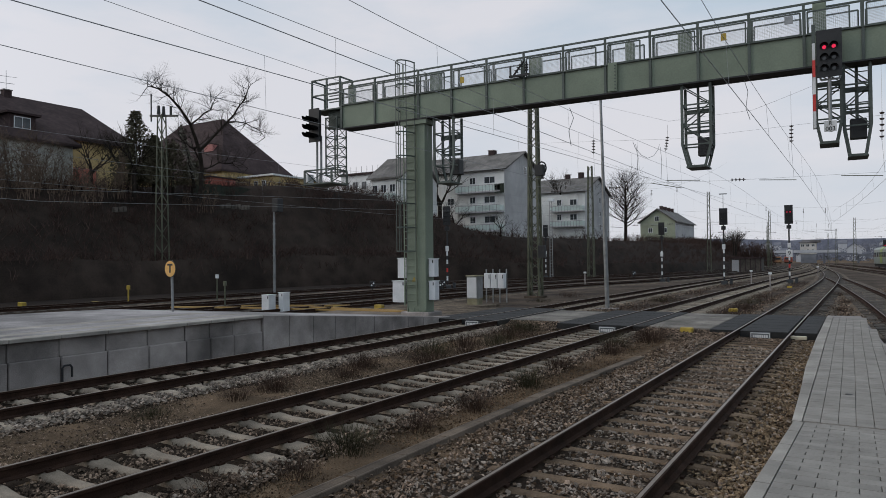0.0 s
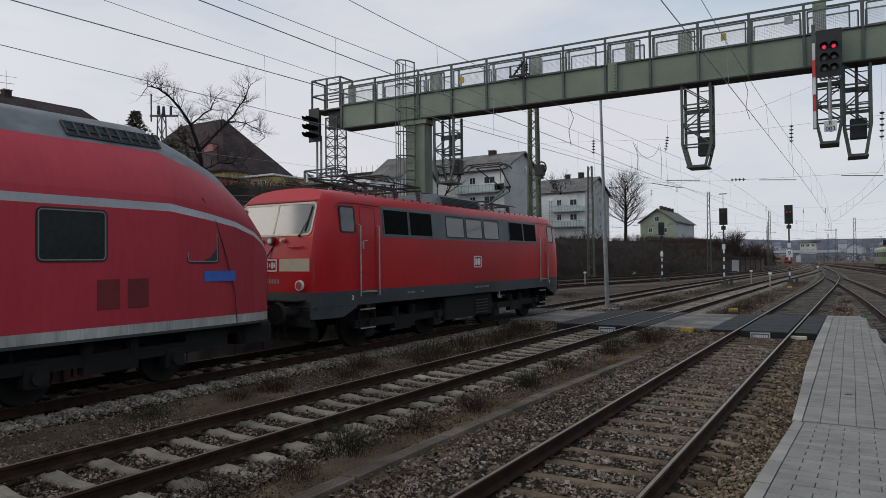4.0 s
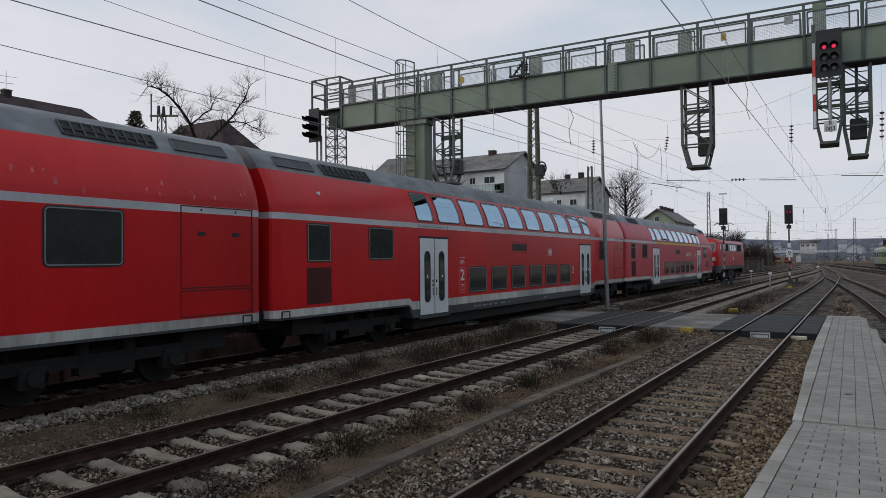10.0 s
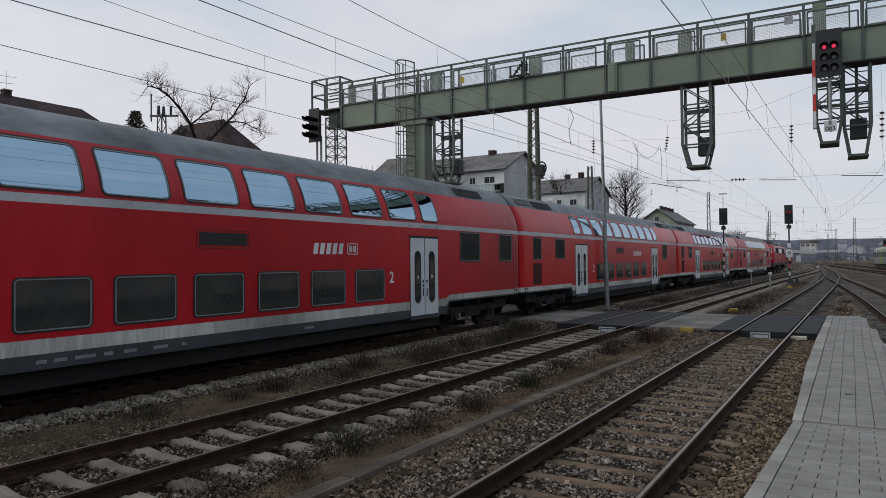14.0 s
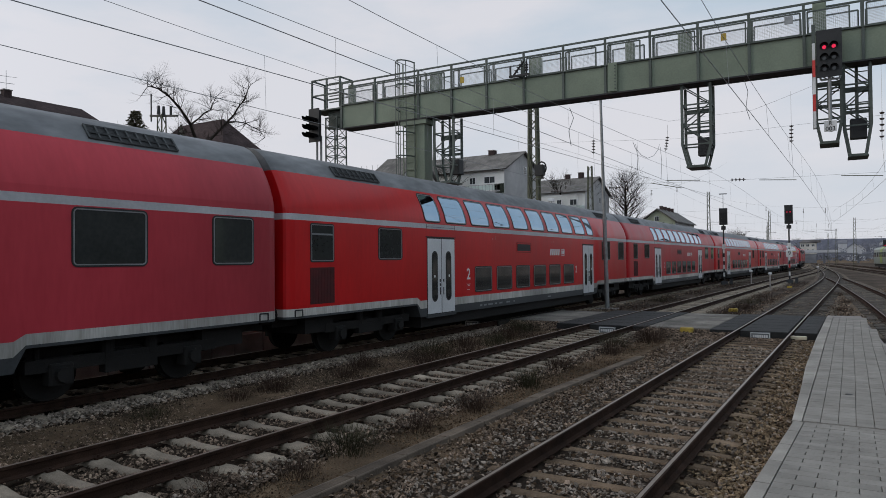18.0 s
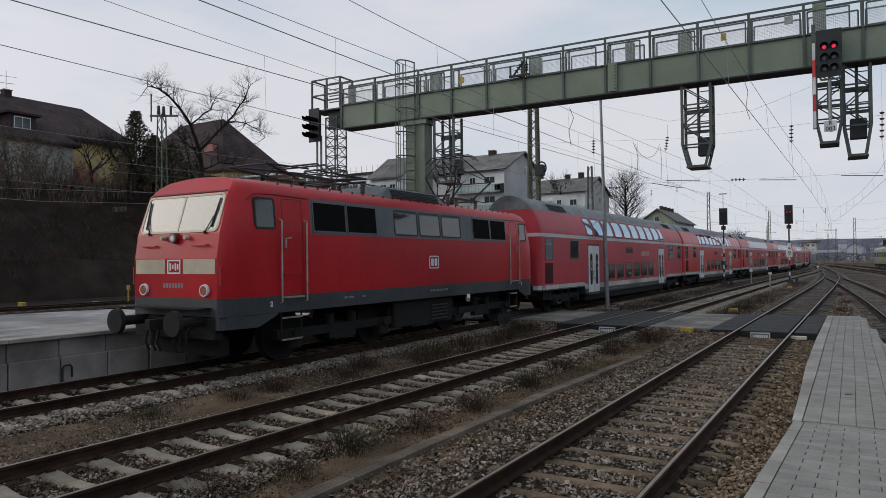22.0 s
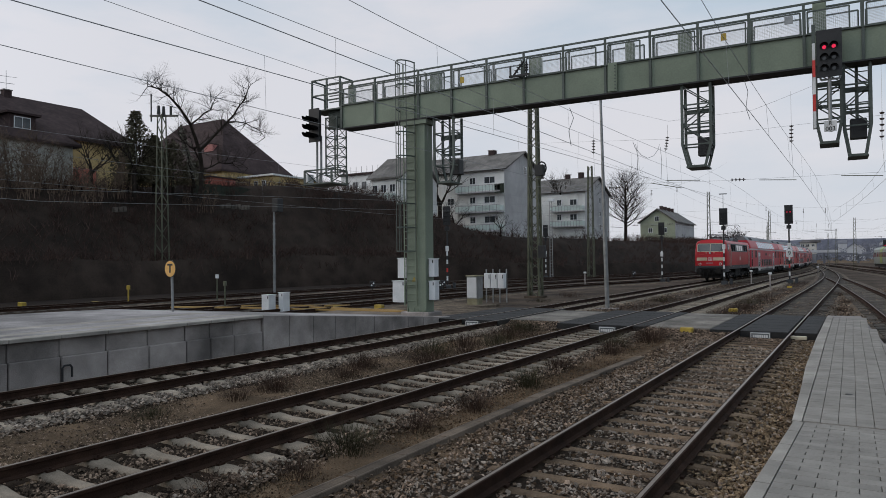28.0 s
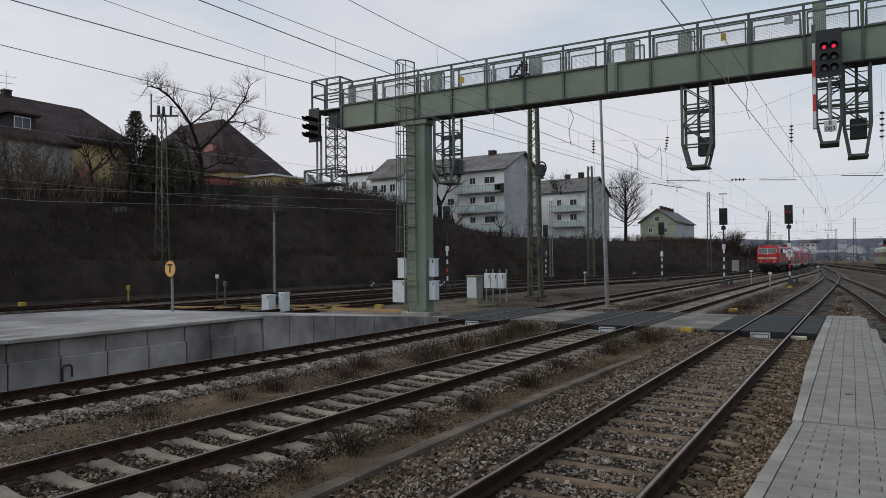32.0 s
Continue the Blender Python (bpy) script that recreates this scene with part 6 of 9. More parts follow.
def door_on(parent, s, y0, y1):
    yc = (y0 + y1) / 2
    fr = Bld()
    x0, x1 = sorted((s * 1.37, s * 1.391))
    fr.box((x0, y0 - 0.03, 0.6), (x1, y1 + 0.03, 2.9))
    d = part("door", fr, GASKET, parent, "white double-leaf sliding door with oblong windows")
    sill = Bld()
    a, c = sorted((s * 1.36, s * 1.42))
    sill.box((a, y0 - 0.05, 0.55), (c, y1 + 0.05, 0.63))
    part("step", sill, TRAIN_GREY, d)
    for a, c in ((y0, yc - 0.022), (yc + 0.022, y1)):
        lf = Bld()
        xa, xb = sorted((s * 1.385, s * 1.404))
        lf.box((xa, a, 0.66), (xb, c, 2.86))
        part("door_leaf", lf, DOOR_WHITE, d)
        m = (a + c) / 2
        tb = [(0.0, 1.404), (5.0, 1.404)]
        part("door_window", pane_mesh(tb, s, m - 0.17, m + 0.17, 1.0, 2.5, 0.165, 0.004, GASKET, "door_window"), None, d)
        part("door_pane", pane_mesh(tb, s, m - 0.125, m + 0.125, 1.05, 2.45, 0.12, 0.009, GLASS, "door_pane"), None, d)
    for k, z in ((-0.1, 1.62), (-0.1, 1.5), (0.1, 1.62)):
        xa, xb = sorted((s * 1.404, s * 1.415))
        part("door_button", Bld().box((xa, yc + k - 0.03, z - 0.04), (xb, yc + k + 0.03, z + 0.04)), GASKET, d)
    for k in (-0.1, 0.1):
        xa, xb = sorted((s * 1.404, s * 1.42))
        part("door_handle", Bld().box((xa, yc + k - 0.014, 1.2), (xb, yc + k + 0.014, 1.42)), GASKET, d)
    return d


def roof_vent(parent, s, y0, y1):
    b = Bld()
    def on(z, off):
        return s * (side_x(COACH_SIDE, z) + off)
    b.add([(on(4.34, 0.015), y0, 4.345), (on(4.34, 0.015), y1, 4.345), (on(4.58, 0.02), y1, 4.59), (on(4.58, 0.02), y0, 4.59)], [(0, 1, 2, 3) if s > 0 else (3, 2, 1, 0)])
    v = part("roof_vent", b, GASKET, parent, "dark louvred roof vent")
    n = 9
    sl = Bld()
    for i in range(n + 1):
        y = y0 + (y1 - y0) * i / n
        sl.bar((on(4.34, 0.02), y, 4.35), (on(4.58, 0.03), y, 4.6), 0.035, 0.03)
    for z in (4.34, 4.45, 4.58):
        sl.bar((on(z, 0.022), y0, z + 0.01), (on(z, 0.022), y1, z + 0.01), 0.03, 0.03)
    part("vent_slats", sl, LOUVRE, v)
    return v


def make_coach(cab=False, front_second=True, title=True, sign="tall", ink=None, flaked=(), regio_y=2.65, rear_y=-11.85, tilting=False, rear_glass=None, sticker=False):
    c = thing("railway_coach", "red double-deck driving coach with yellow first-class stripe and grey roof" if cab else "red double-deck railway coach with white stripe and grey roof", "railway coach", group="coaches of the train")
    body = part("body", coach_shell(cab), None, c)
    for s in (1, -1):
        for i in range(8):
            y = (i - 3.5) * 1.61 - 0.2
            y += 0 if cab else 0.11 + 0.0157 * y
            window_on(body, COACH_SIDE, s, y - 0.68, y + 0.68, 3.34, 4.2, 0.13, glass=COATED)
        for k in (-1, 1):
            y = k * 7.02 + (0 if cab else 0.11 + 0.11 * k)
            window_on(body, COACH_SIDE, s, y - 0.66, y + 0.26, 3.34, 4.2, 0.13, glass=COATED)
        for i in range(6):
            y = (i - 2.5) * 1.62 + 0.05
            window_on(body, COACH_SIDE, s, y - 0.63, y + 0.63, 1.17, 2.02, 0.1)
        for y, w in ((9.2 if cab else 9.47, 0.58 if cab else 0.68), (-9.4, 0.56)):
            window_on(body, COACH_SIDE, s, y - w, y + w, 2.24 if cab or y < 0 else 2.16, 3.1 if cab or y < 0 else 3.13, 0.1)
        for k in (-1, 1):
            if not front_second:
                rh = part("roof_hatch", Bld().rings([[(s * (side_x(COACH_SIDE, z) + d), y, z + d) for y, z in ((k * 11.5, 4.36), (k * 12.75, 4.36), (k * 12.75, 4.58), (k * 11.5, 4.58))] for d in (-0.01, 0.02)]), LOUVRE, c, "grey roof hatch")
                part("hatch_edge", Bld().path([(s * (side_x(COACH_SIDE, z) + 0.022), y, z + 0.02) for y, z in ((k * 11.5, 4.36), (k * 12.75, 4.36), (k * 12.75, 4.58), (k * 11.5, 4.58), (k * 11.5, 4.36))], 0.014, 5), ROOF_GREY, rh)
        if cab or not title:
            part("marker_lamp", Bld().tube((s * (side_x(COACH_SIDE, 3.8) - 0.01), -11.75, 3.8), (s * (side_x(COACH_SIDE, 3.8) + 0.04), -11.75, 3.81), 0.05, 0.045, 12), DOOR_WHITE, c)
        for y in (12.88, -12.95):
            if not cab:
                part("step_frame", ring_mesh(COACH_SIDE, s, y - 0.13, y + 0.13, 0.97, 1.15, 0.03, 0.025, 0.012, GASKET, "step_frame"), None, c)
        for y0, y1 in ((5.92, 7.46), (-7.58, -5.94)):
            xa, xb = sorted((s * 1.38, s * 1.39))
            part("band_seam", Bld().box((xa, y0 - 0.006, 3.16), (xb, y0 + 0.006, 3.28)).box((xa, y1 - 0.006, 3.16), (xb, y1 + 0.006, 3.28)).box((xa, y0 + 0.01, 3.2), (xb, y1 - 0.01, 3.208)), LOUVRE, c)
            part("door_gutter", Bld().box((xa, y0 - 0.05, 2.9), (xb + 0.012 * (s > 0), y1 + 0.05, 2.925)), GASKET, c)
        for y0, y1 in ((5.96, 7.42), (-7.54, -5.98)):
            for m in (y0 + 0.36, y1 - 0.36):
                xa, xb = sorted((s * 1.414, s * 1.417))
                part("notice", Bld().box((xa, m - 0.03, 1.72), (xb, m + 0.03, 1.79)), MARK, c, "small white door notice")
        if sticker:
            for y0, y1 in ((5.96, 7.42), (-7.54, -5.98)):
                for m in (y0 + 0.36, y1 - 0.36):
                    xa, xb = sorted((s * 1.414, s * 1.417))
                    part("sticker", Bld().box((xa, m - 0.1, 1.98), (xb, m + 0.1, 2.14)), REDP, c, "red door sticker")
        if not front_second:
            for z0, z1 in ((1.73, 3.285), (1.2, 1.7)):
                eh = part("equipment_hatch", ring_mesh(COACH_SIDE, s, 11.28, 13.02, z0, z1, 0.02, 0.022, 0.006, GRILLE_RED, "equipment_hatch"), None, c)
                if z1 > 2:
                    for y in (11.75, 12.58):
                        xa, xb = sorted((s * 1.38, s * 1.39))
                        part("hatch_handle", Bld().box((xa, y - 0.09, 2.72), (xb, y + 0.09, 2.8)), GASKET, eh)
                        part("hatch_lock", Bld().box((xa, y - 0.02, 3.19), (xb, y + 0.02, 3.23)), GASKET, eh)
        if front_second and not cab:
            window_on(body, COACH_SIDE, s, 12.08 - 0.53, 12.08 + 0.53, 2.16, 3.13, 0.1)
        wn = window_on(body, COACH_SIDE, s, rear_y - 0.42, rear_y + 0.42, 2.2, 3.1, 0.06, glass=rear_glass)
        xa, xb = sorted((s * 1.38, s * 1.392))
        if tilting:
            part("transom", Bld().box((xa, rear_y - 0.36, 2.83), (xb, rear_y + 0.36, 2.87)), SEAL, wn)
        g = Bld().box((min(s * 1.38, s * 1.387), rear_y - 0.43, 1.24), (max(s * 1.38, s * 1.387), rear_y + 0.43, 2.08))
        for i in range(16):
            g.box((xa, rear_y - 0.42 + i * 0.0535, 1.25), (xb, rear_y - 0.42 + i * 0.0535 + 0.025, 2.07))
        part("side_grille", g, GRILLE_RED, body, "sooty dark red ventilation grille")
        door_on(c, s, 5.96, 7.42)
        door_on(c, s, -7.54, -5.98)
        roof_vent(c, s, 9.35, 11.1)
        roof_vent(c, s, -11.15, -9.3)
        badge(c, s, regio_y + s * 0.74, 2.52, 0.29, mark=ink)
        if title:
            for i in range(5):
                ym = regio_y - s * 0.16 + (i - 2) * s * 0.225
                ring = [(ym + s * a, 2.52 + e) for a, e in ((-0.1, -0.13), (0.045, -0.13), (0.1, 0.13), (-0.045, 0.13))]
                xa, xb = s * 1.385, s * 1.391
                part("letter_block", Bld().rings([[(x, a, e) for a, e in ring] for x in (xa, xb)]), ink or MARK, c)
        for y in (5.05, -5.05):
            class_sign(c, s, y, sign, ink or MARK)
        dsp = Bld()
        xa, xb = sorted((s * 1.38, s * 1.39))
        dsp.box((xa, -1.25, 2.55), (xb, -0.05, 2.8))
        dp = part("destination_display", dsp, GASKET, c)
        part("display_frame", ring_mesh(COACH_SIDE, s, -1.31, 0.01, 2.49, 2.86, 0.02, 0.02, 0.008, DARK_RED, "display_frame"), None, dp)
        for y, w in ((-4.2, 0.16), (-3.9, 0.2), (-3.5, 0.34), (-3.1, 0.16), (-2.7, 0.24), (-2.1, 0.3), (-1.6, 0.1), (1.8, 0.3)):
            lettered_bar(c, s, y, 0.72, 0.055, 1, x=1.386, w=w, name="number_bar", mat=SEAL)
    if flaked:
        flaked_paint(c, flaked, len(flaked))
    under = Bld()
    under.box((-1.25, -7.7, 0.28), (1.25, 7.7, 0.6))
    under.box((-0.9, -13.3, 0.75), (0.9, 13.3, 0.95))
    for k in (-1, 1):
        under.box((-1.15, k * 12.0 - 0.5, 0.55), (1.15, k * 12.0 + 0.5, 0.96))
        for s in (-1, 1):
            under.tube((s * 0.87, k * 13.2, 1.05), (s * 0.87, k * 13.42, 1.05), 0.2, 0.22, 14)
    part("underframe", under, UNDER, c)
    for y in (-10.0, 10.0):
        bogie(c, y)
    gw = Bld()
    for k in ((-1,) if cab else (-1, 1)):
        for i in range(3):
            gw.box((-0.8, k * (13.33 + i * 0.05) - 0.024, 0.95), (0.8, k * (13.33 + i * 0.05) + 0.024, 3.15))
    part("gangway_bellows", gw, GASKET, c, "black rubber gangway bellows")
    if cab:
        part("coupler_cover", Bld().bevel_box((-1.0, 13.0, 0.5), (1.0, 13.95, 0.98), 0.12), UNDER, c, "dark coupler cover below the nose")
        for s in (1, -1):
            sm = Bld()
            sm.path([(s * 1.372, 12.55, 1.0), (s * 1.374, 12.5, 1.6), (s * 1.368, 12.3, 2.3), (s * 1.36, 12.05, 3.0), (s * 1.33, 11.75, 3.45)], 0.01, 5)
            part("nose_seam", sm, GASKET, c)
            st = Bld()
            xa, xb = sorted((s * 1.38, s * 1.392))
            st.box((xa, -6.6, 3.155), (xb, 6.45, 3.285))
            part("first_class_stripe", st, STRIPE_Y, c, "yellow first-class stripe")
            window_on(body, [(0, 1.372), (2.2, 1.372), (3.2, 1.33)], s, 11.35, 12.1, 2.2, 3.05, 0.08)
            bl = Bld()
            xa, xb = sorted((s * 1.36, s * 1.385))
            bl.box((xa, 11.75, 1.85), (xb, 12.5, 2.05))
            part("sticker", bl, BLUE, c)
            g = Bld()
            for i in range(2):
                xa, xb = sorted((s * 1.38, s * 1.392))
                g.box((xa, 9.6 + i * 0.55, 1.45), (xb, 10.0 + i * 0.55, 1.95))
            part("side_grille", g, DARK_RED, body, "dark red ventilation grille")
            numeral(c, s, -4.98, 3.75, 0.34, "1", x=1.29)
            bicycle(c, s, 5.2, 2.5, 0.1, CREAM)
    return c


LOCO_SIDE = [(0.9, 1.47), (1.4, 1.5), (2.9, 1.5), (3.65, 1.43), (3.84, 1.35), (3.96, 1.1), (4.02, 0.6), (4.04, 0.0)]


END = 7.62


def face_y(z):
    """How far forward the cab face lies at height z."""
    return END - max(0.0, z - 2.3) * 0.15 - max(0.0, z - 2.8) * 0.17 - max(0.0, z - 3.65) * 0.6


def loco_shell():
    b = Bld()
    zs = [1.14, 1.5, 2.3, 2.8, 2.95, 3.65, 3.84, 3.96, 4.02, 4.04]
    def row(y, sq, rake):
        return [(side_x(LOCO_SIDE, z) * sq, y - math.copysign(END - face_y(z), y) if rake else y, z) for z in zs]
    rows = [row(k, q, True) for k, q in ((-END, 0.84), (-END + 0.03, 0.88), (-END + 0.12, 0.925), (-END + 0.3, 0.965), (-END + 0.56, 0.99), (-END + 0.85, 1))]
    rows += [row(-5.9, 1, False)] + [row(5.9, 1, False)] + [row(-r[0][1], 1, True) for r in ()]
    rows += [row(k, q, True) for k, q in ((END - 0.85, 1), (END - 0.56, 0.99), (END - 0.3, 0.965), (END - 0.12, 0.925), (END - 0.03, 0.88), (END, 0.84))]
    n = len(zs)
    for s in (1, -1):
        o = len(b.v)
        for r in rows:
            b.v.extend([(s * x, y, z) for x, y, z in r])
        for i in range(len(rows) - 1):
            for j in range(n - 1):
                b.cur = 1 if j == 0 else 0
                b.sm = True
                q = (o + i * n + j, o + (i + 1) * n + j, o + (i + 1) * n + j + 1, o + i * n + j + 1)
                b.face(*(q if s > 0 else tuple(reversed(q))))
    b.sm = False
    for i in (0, len(rows) - 1):
        r = rows[i]
        for j in range(n - 1):
            b.cur = 1 if j == 0 else 0
            o = len(b.v)
            (x0, y0, z0), (x1, y1, z1) = r[j], r[j + 1]
            b.v.extend([(x0, y0, z0), (-x0, y0, z0), (-x1, y1, z1), (x1, y1, z1)])
            b.face(*((o, o + 1, o + 2, o + 3) if i else (o + 3, o + 2, o + 1, o)))
    b.cur = 1
    o = len(b.v)
    b.v.extend([(1.4, -END, 1.14), (1.4, END, 1.14), (-1.4, END, 1.14), (-1.4, -END, 1.14)])
    b.face(o, o + 1, o + 2, o + 3)
    return b.mesh("body", RED, TRAIN_GREY)


LOUVRE_GREY = surface("window_band_grey", (0.085, 0.094, 0.102), (0.14, 0.15, 0.158), 1.5, 0.5, bump=0.02, stain=0.3)
RAIL_BRIGHT = surface("worn_steel_handrail", (0.336, 0.3042, 0.266), (0.496, 0.4524, 0.4028), 6, 0.4, 0.3, bump=0.05, stain=0.3)


def face_panel(b, k, x0, x1, z0, z1, off=0.01):
    q = [(x0, k * (face_y(z0) + off), z0), (x1, k * (face_y(z0) + off), z0), (x1, k * (face_y(z1) + off), z1), (x0, k * (face_y(z1) + off), z1)]
    back = [(x, y - k * (off + 0.03), z) for x, y, z in q]
    return b.rings([back, q] if k < 0 else [q, back])


def side_strip(b, s, y0, y1, z0, z1, off, deep=0.03):
    """A raised strip that lies on the loco's side."""
    q = [(s * (side_x(LOCO_SIDE, z) + off), y, z) for y, z in ((y0, z0), (y1, z0), (y1, z1), (y0, z1))]
    bk = [(x - s * (off + deep), y, z) for x, y, z in q]
    return b.rings([bk, q] if s > 0 else [q, bk])


def pantograph(parent, y, up):
    """A scissor current collector over y."""
    b = Bld()
    base = 4.3
    for s in (-1, 1):
        b.bar((s * 0.55, y - 0.8, base), (s * 0.55, y + 0.8, base), 0.07, 0.07)
    for k in (-1, 1):
        b.bar((-0.55, y + k * 0.7, base), (0.55, y + k * 0.7, base), 0.06, 0.06)
    p = part("pantograph", b, BLACK, parent, "raised dark pantograph" if up else "folded dark pantograph")
    top = 5.84 if up else 4.62
    knee = 1.25 if up else 1.45
    rear = 0.78 if up else knee + 0.25
    zk = base + (top - base) * 0.5
    for s in (-1, 1):
        part("lower_arm", Bld().tube((s * 0.45, y + 0.55, base), (s * 0.62, y + knee + 0.55, zk), 0.035, 0.03), BLACK, p)
        part("upper_arm", Bld().tube((s * 0.62, y + knee + 0.55, zk), (s * 0.42, y + 0.1, top - 0.1), 0.025, 0.02), BLACK, p)
        part("lower_arm", Bld().tube((s * 0.3, y - 0.5, base), (s * 0.6, y - rear, zk), 0.035, 0.03), BLACK, p)
        part("upper_arm", Bld().tube((s * 0.6, y - rear, zk), (s * 0.42, y - 0.1, top - 0.1), 0.025, 0.02), BLACK, p)
    part("cross_tube", Bld().tube((-0.62, y + knee + 0.55, zk), (0.62, y + knee + 0.55, zk), 0.02), BLACK, p)
    part("cross_tube", Bld().tube((-0.6, y - rear, zk), (0.6, y - rear, zk), 0.02), BLACK, p)
    part("brace", Bld().tube((0.62, y + knee + 0.55, zk), (-0.42, y + 0.1, top - 0.1), 0.014), BLACK, p)
    for d in (-0.14, 0.14):
        part("collector_strip", Bld().path([(-0.97, y + d, top - 0.2), (-0.75, y + d, top), (0.75, y + d, top), (0.97, y + d, top - 0.2)], 0.022), BLACK, p)
    for s in (-1, 1):
        for k in (-1, 1):
            ins = Bld()
            for j in range(4):
                ins.tube((s * 0.55, y + k * 0.7, 4.0 + j * 0.07), (s * 0.55, y + k * 0.7, 4.06 + j * 0.07), 0.08, 0.055, 8)
            part("insulator", ins, CERAMIC, p)
    return p


def single_arm(parent, y):
    """A raised single-arm current collector whose knee points forwards."""
    b = Bld()
    base = 4.28
    for s in (-1, 1):
        b.bar((s * 0.5, y - 0.75, base), (s * 0.5, y + 0.75, base), 0.07, 0.07)
    for k in (-1, 1):
        b.bar((-0.5, y + k * 0.7, base), (0.5, y + k * 0.7, base), 0.06, 0.06)
    p = part("pantograph", b, BLACK, parent, "raised dark single-arm pantograph")
    yk, zk, yh, zh = y + 1.6, 5.16, y - 0.1, 5.8
    part("lower_arm", Bld().tube((0, y + 0.1, base + 0.06), (0, yk, zk), 0.05, 0.042, 10), LOUVRE_GREY, p, "grey lower arm")
    part("control_rod", Bld().tube((0.1, y - 0.3, base + 0.02), (0.12, yk + 0.12, zk - 0.16), 0.018), BLACK, p)
    part("knee_joint", Bld().tube((-0.22, yk, zk), (0.22, yk, zk), 0.055, 0.055, 10).tube((0.12, yk, zk), (0.12, yk + 0.12, zk - 0.16), 0.03), BLACK, p)
    for s in (-1, 1):
        part("upper_arm", Bld().tube((s * 0.2, yk, zk + 0.02), (s * 0.5, yh + 0.12, zh), 0.026, 0.022), BLACK, p)
    part("cross_tube", Bld().tube((-0.5, yh + 0.12, zh), (0.5, yh + 0.12, zh), 0.024), BLACK, p)
    part("brace", Bld().tube((-0.2, yk, zk + 0.02), (0.4, yh + 0.35, zh - 0.1), 0.013), BLACK, p)
    for d in (-0.2, 0.2):
        part("collector_strip", Bld().path([(-0.97, yh + d, zh - 0.12), (-0.88, yh + d, zh - 0.02), (-0.7, yh + d, zh + 0.09), (0.7, yh + d, zh + 0.09), (0.88, yh + d, zh - 0.02), (0.97, yh + d, zh - 0.12)], 0.026), BLACK, p)
    for s in (-1, 1):
        part("head_frame", Bld().path([(s * 0.6, yh - 0.2, zh + 0.07), (s * 0.6, yh, zh), (s * 0.6, yh + 0.2, zh + 0.07)], 0.018), BLACK, p)
    for s in (-1, 1):
        for k in (-1, 1):
            ins = Bld()
            for j in range(4):
                ins.tube((s * 0.5, y + k * 0.7, 3.98 + j * 0.07), (s * 0.5, y + k * 0.7, 4.04 + j * 0.07), 0.1, 0.06, 10)
            part("insulator", ins, CERAMIC, p)
    return p


def cab_side(c, body, s, k):
    """Door, rails, steps, window and apron at one cab's side."""
    y0, y1 = sorted((k * 5.41, k * 6.04))
    d = part("cab_door", ring_mesh(LOCO_SIDE, s, y0, y1, 1.46, 3.58, 0.06, 0.014, 0.004, DARK_RED, "cab_door"), None, c, "red cab door with steel handrails")
    for e in (5.34, 6.12):
        part("handrail", Bld().path([(s * 1.46, k * e, 1.34), (s * 1.56, k * e, 1.36), (s * 1.555, k * e, 3.1), (s * 1.46, k * e, 3.13)], 0.02, 8), RAIL_BRIGHT, d, "worn bright steel handrail")
    part("kick_ledge", side_strip(Bld(), s, y0 + 0.03, y1 - 0.03, 1.93, 1.97, 0.03), RED, d)
    part("sill", side_strip(Bld(), s, y0, y1, 1.44, 1.475, 0.05), RAIL_BRIGHT, d)
    part("door_handle", Bld().path([(s * 1.5, k * 5.96, 2.72), (s * 1.55, k * 5.96, 2.72), (s * 1.55, k * 5.82, 2.74)], 0.014).cbox((s * 1.51, k * 5.96, 2.62), (0.03, 0.045, 0.2)), RAIL_BRIGHT, d)
    gut = Bld()
    pts = [(5.2, 3.63), (6.3, 3.65), (6.8, 3.63), (6.98, 3.5)]
    gut.path([(s * (side_x(LOCO_SIDE, z) * (1 if y < 6.7 else 0.985) + 0.008), k * y, z) for y, z in pts], 0.012, 6)
    part("rain_gutter", gut, DARK_RED, c)
    for z in (0.53, 1.0):
        st = part("step", Bld().box((min(s * 1.25, s * 1.47), y0, z), (max(s * 1.25, s * 1.47), y1, z + 0.025)), UNDER, c)
        part("step_edge", Bld().box((min(s * 1.47, s * 1.48), y0, z - 0.004), (max(s * 1.47, s * 1.48), y1, z + 0.029)), RAIL_BRIGHT, st)
    for e in (y0, y1):
        part("step_hanger", Bld().bar((s * 1.44, e, 0.5), (s * 1.44, e, 1.15), 0.03, 0.03), UNDER, c)
    ya, yb = sorted((k * 6.24, k * 6.84))
    window_on(body, LOCO_SIDE, s, ya, yb, 2.9, 3.57, 0.09, glass=GLASS, frame_mat=GASKET)
    ap = Bld()
    cols = [(6.18, 1.1, 1.0), (6.73, 0.88, 1.0), (END - 0.56, 0.88, 0.99), (END - 0.3, 0.88, 0.965), (END - 0.12, 0.88, 0.925), (END - 0.03, 0.88, 0.88), (END, 0.88, 0.84)]
    rings = []
    for y, zb, q in cols:
        xo, xi = 1.484 * q, 1.484 * q - 0.05
        r = [(s * xi, k * y, zb), (s * xo, k * y, zb), (s * xo, k * y, 1.14), (s * xi, k * y, 1.14)]
        rings.append(r if s * k < 0 else list(reversed(r)))
    part("apron", ap.rings(rings), TRAIN_GREY, c)
    part("apron_seam", side_strip(Bld(), s, *sorted((k * 6.2, k * 7.1)), 1.14, 1.15, 0.006), BLACK, c)
    numeral(c, s, k * 6.1 + (0.28 if k > 0 else -0.28), 1.33, 0.15, "1" if k > 0 else "2", 1.5)


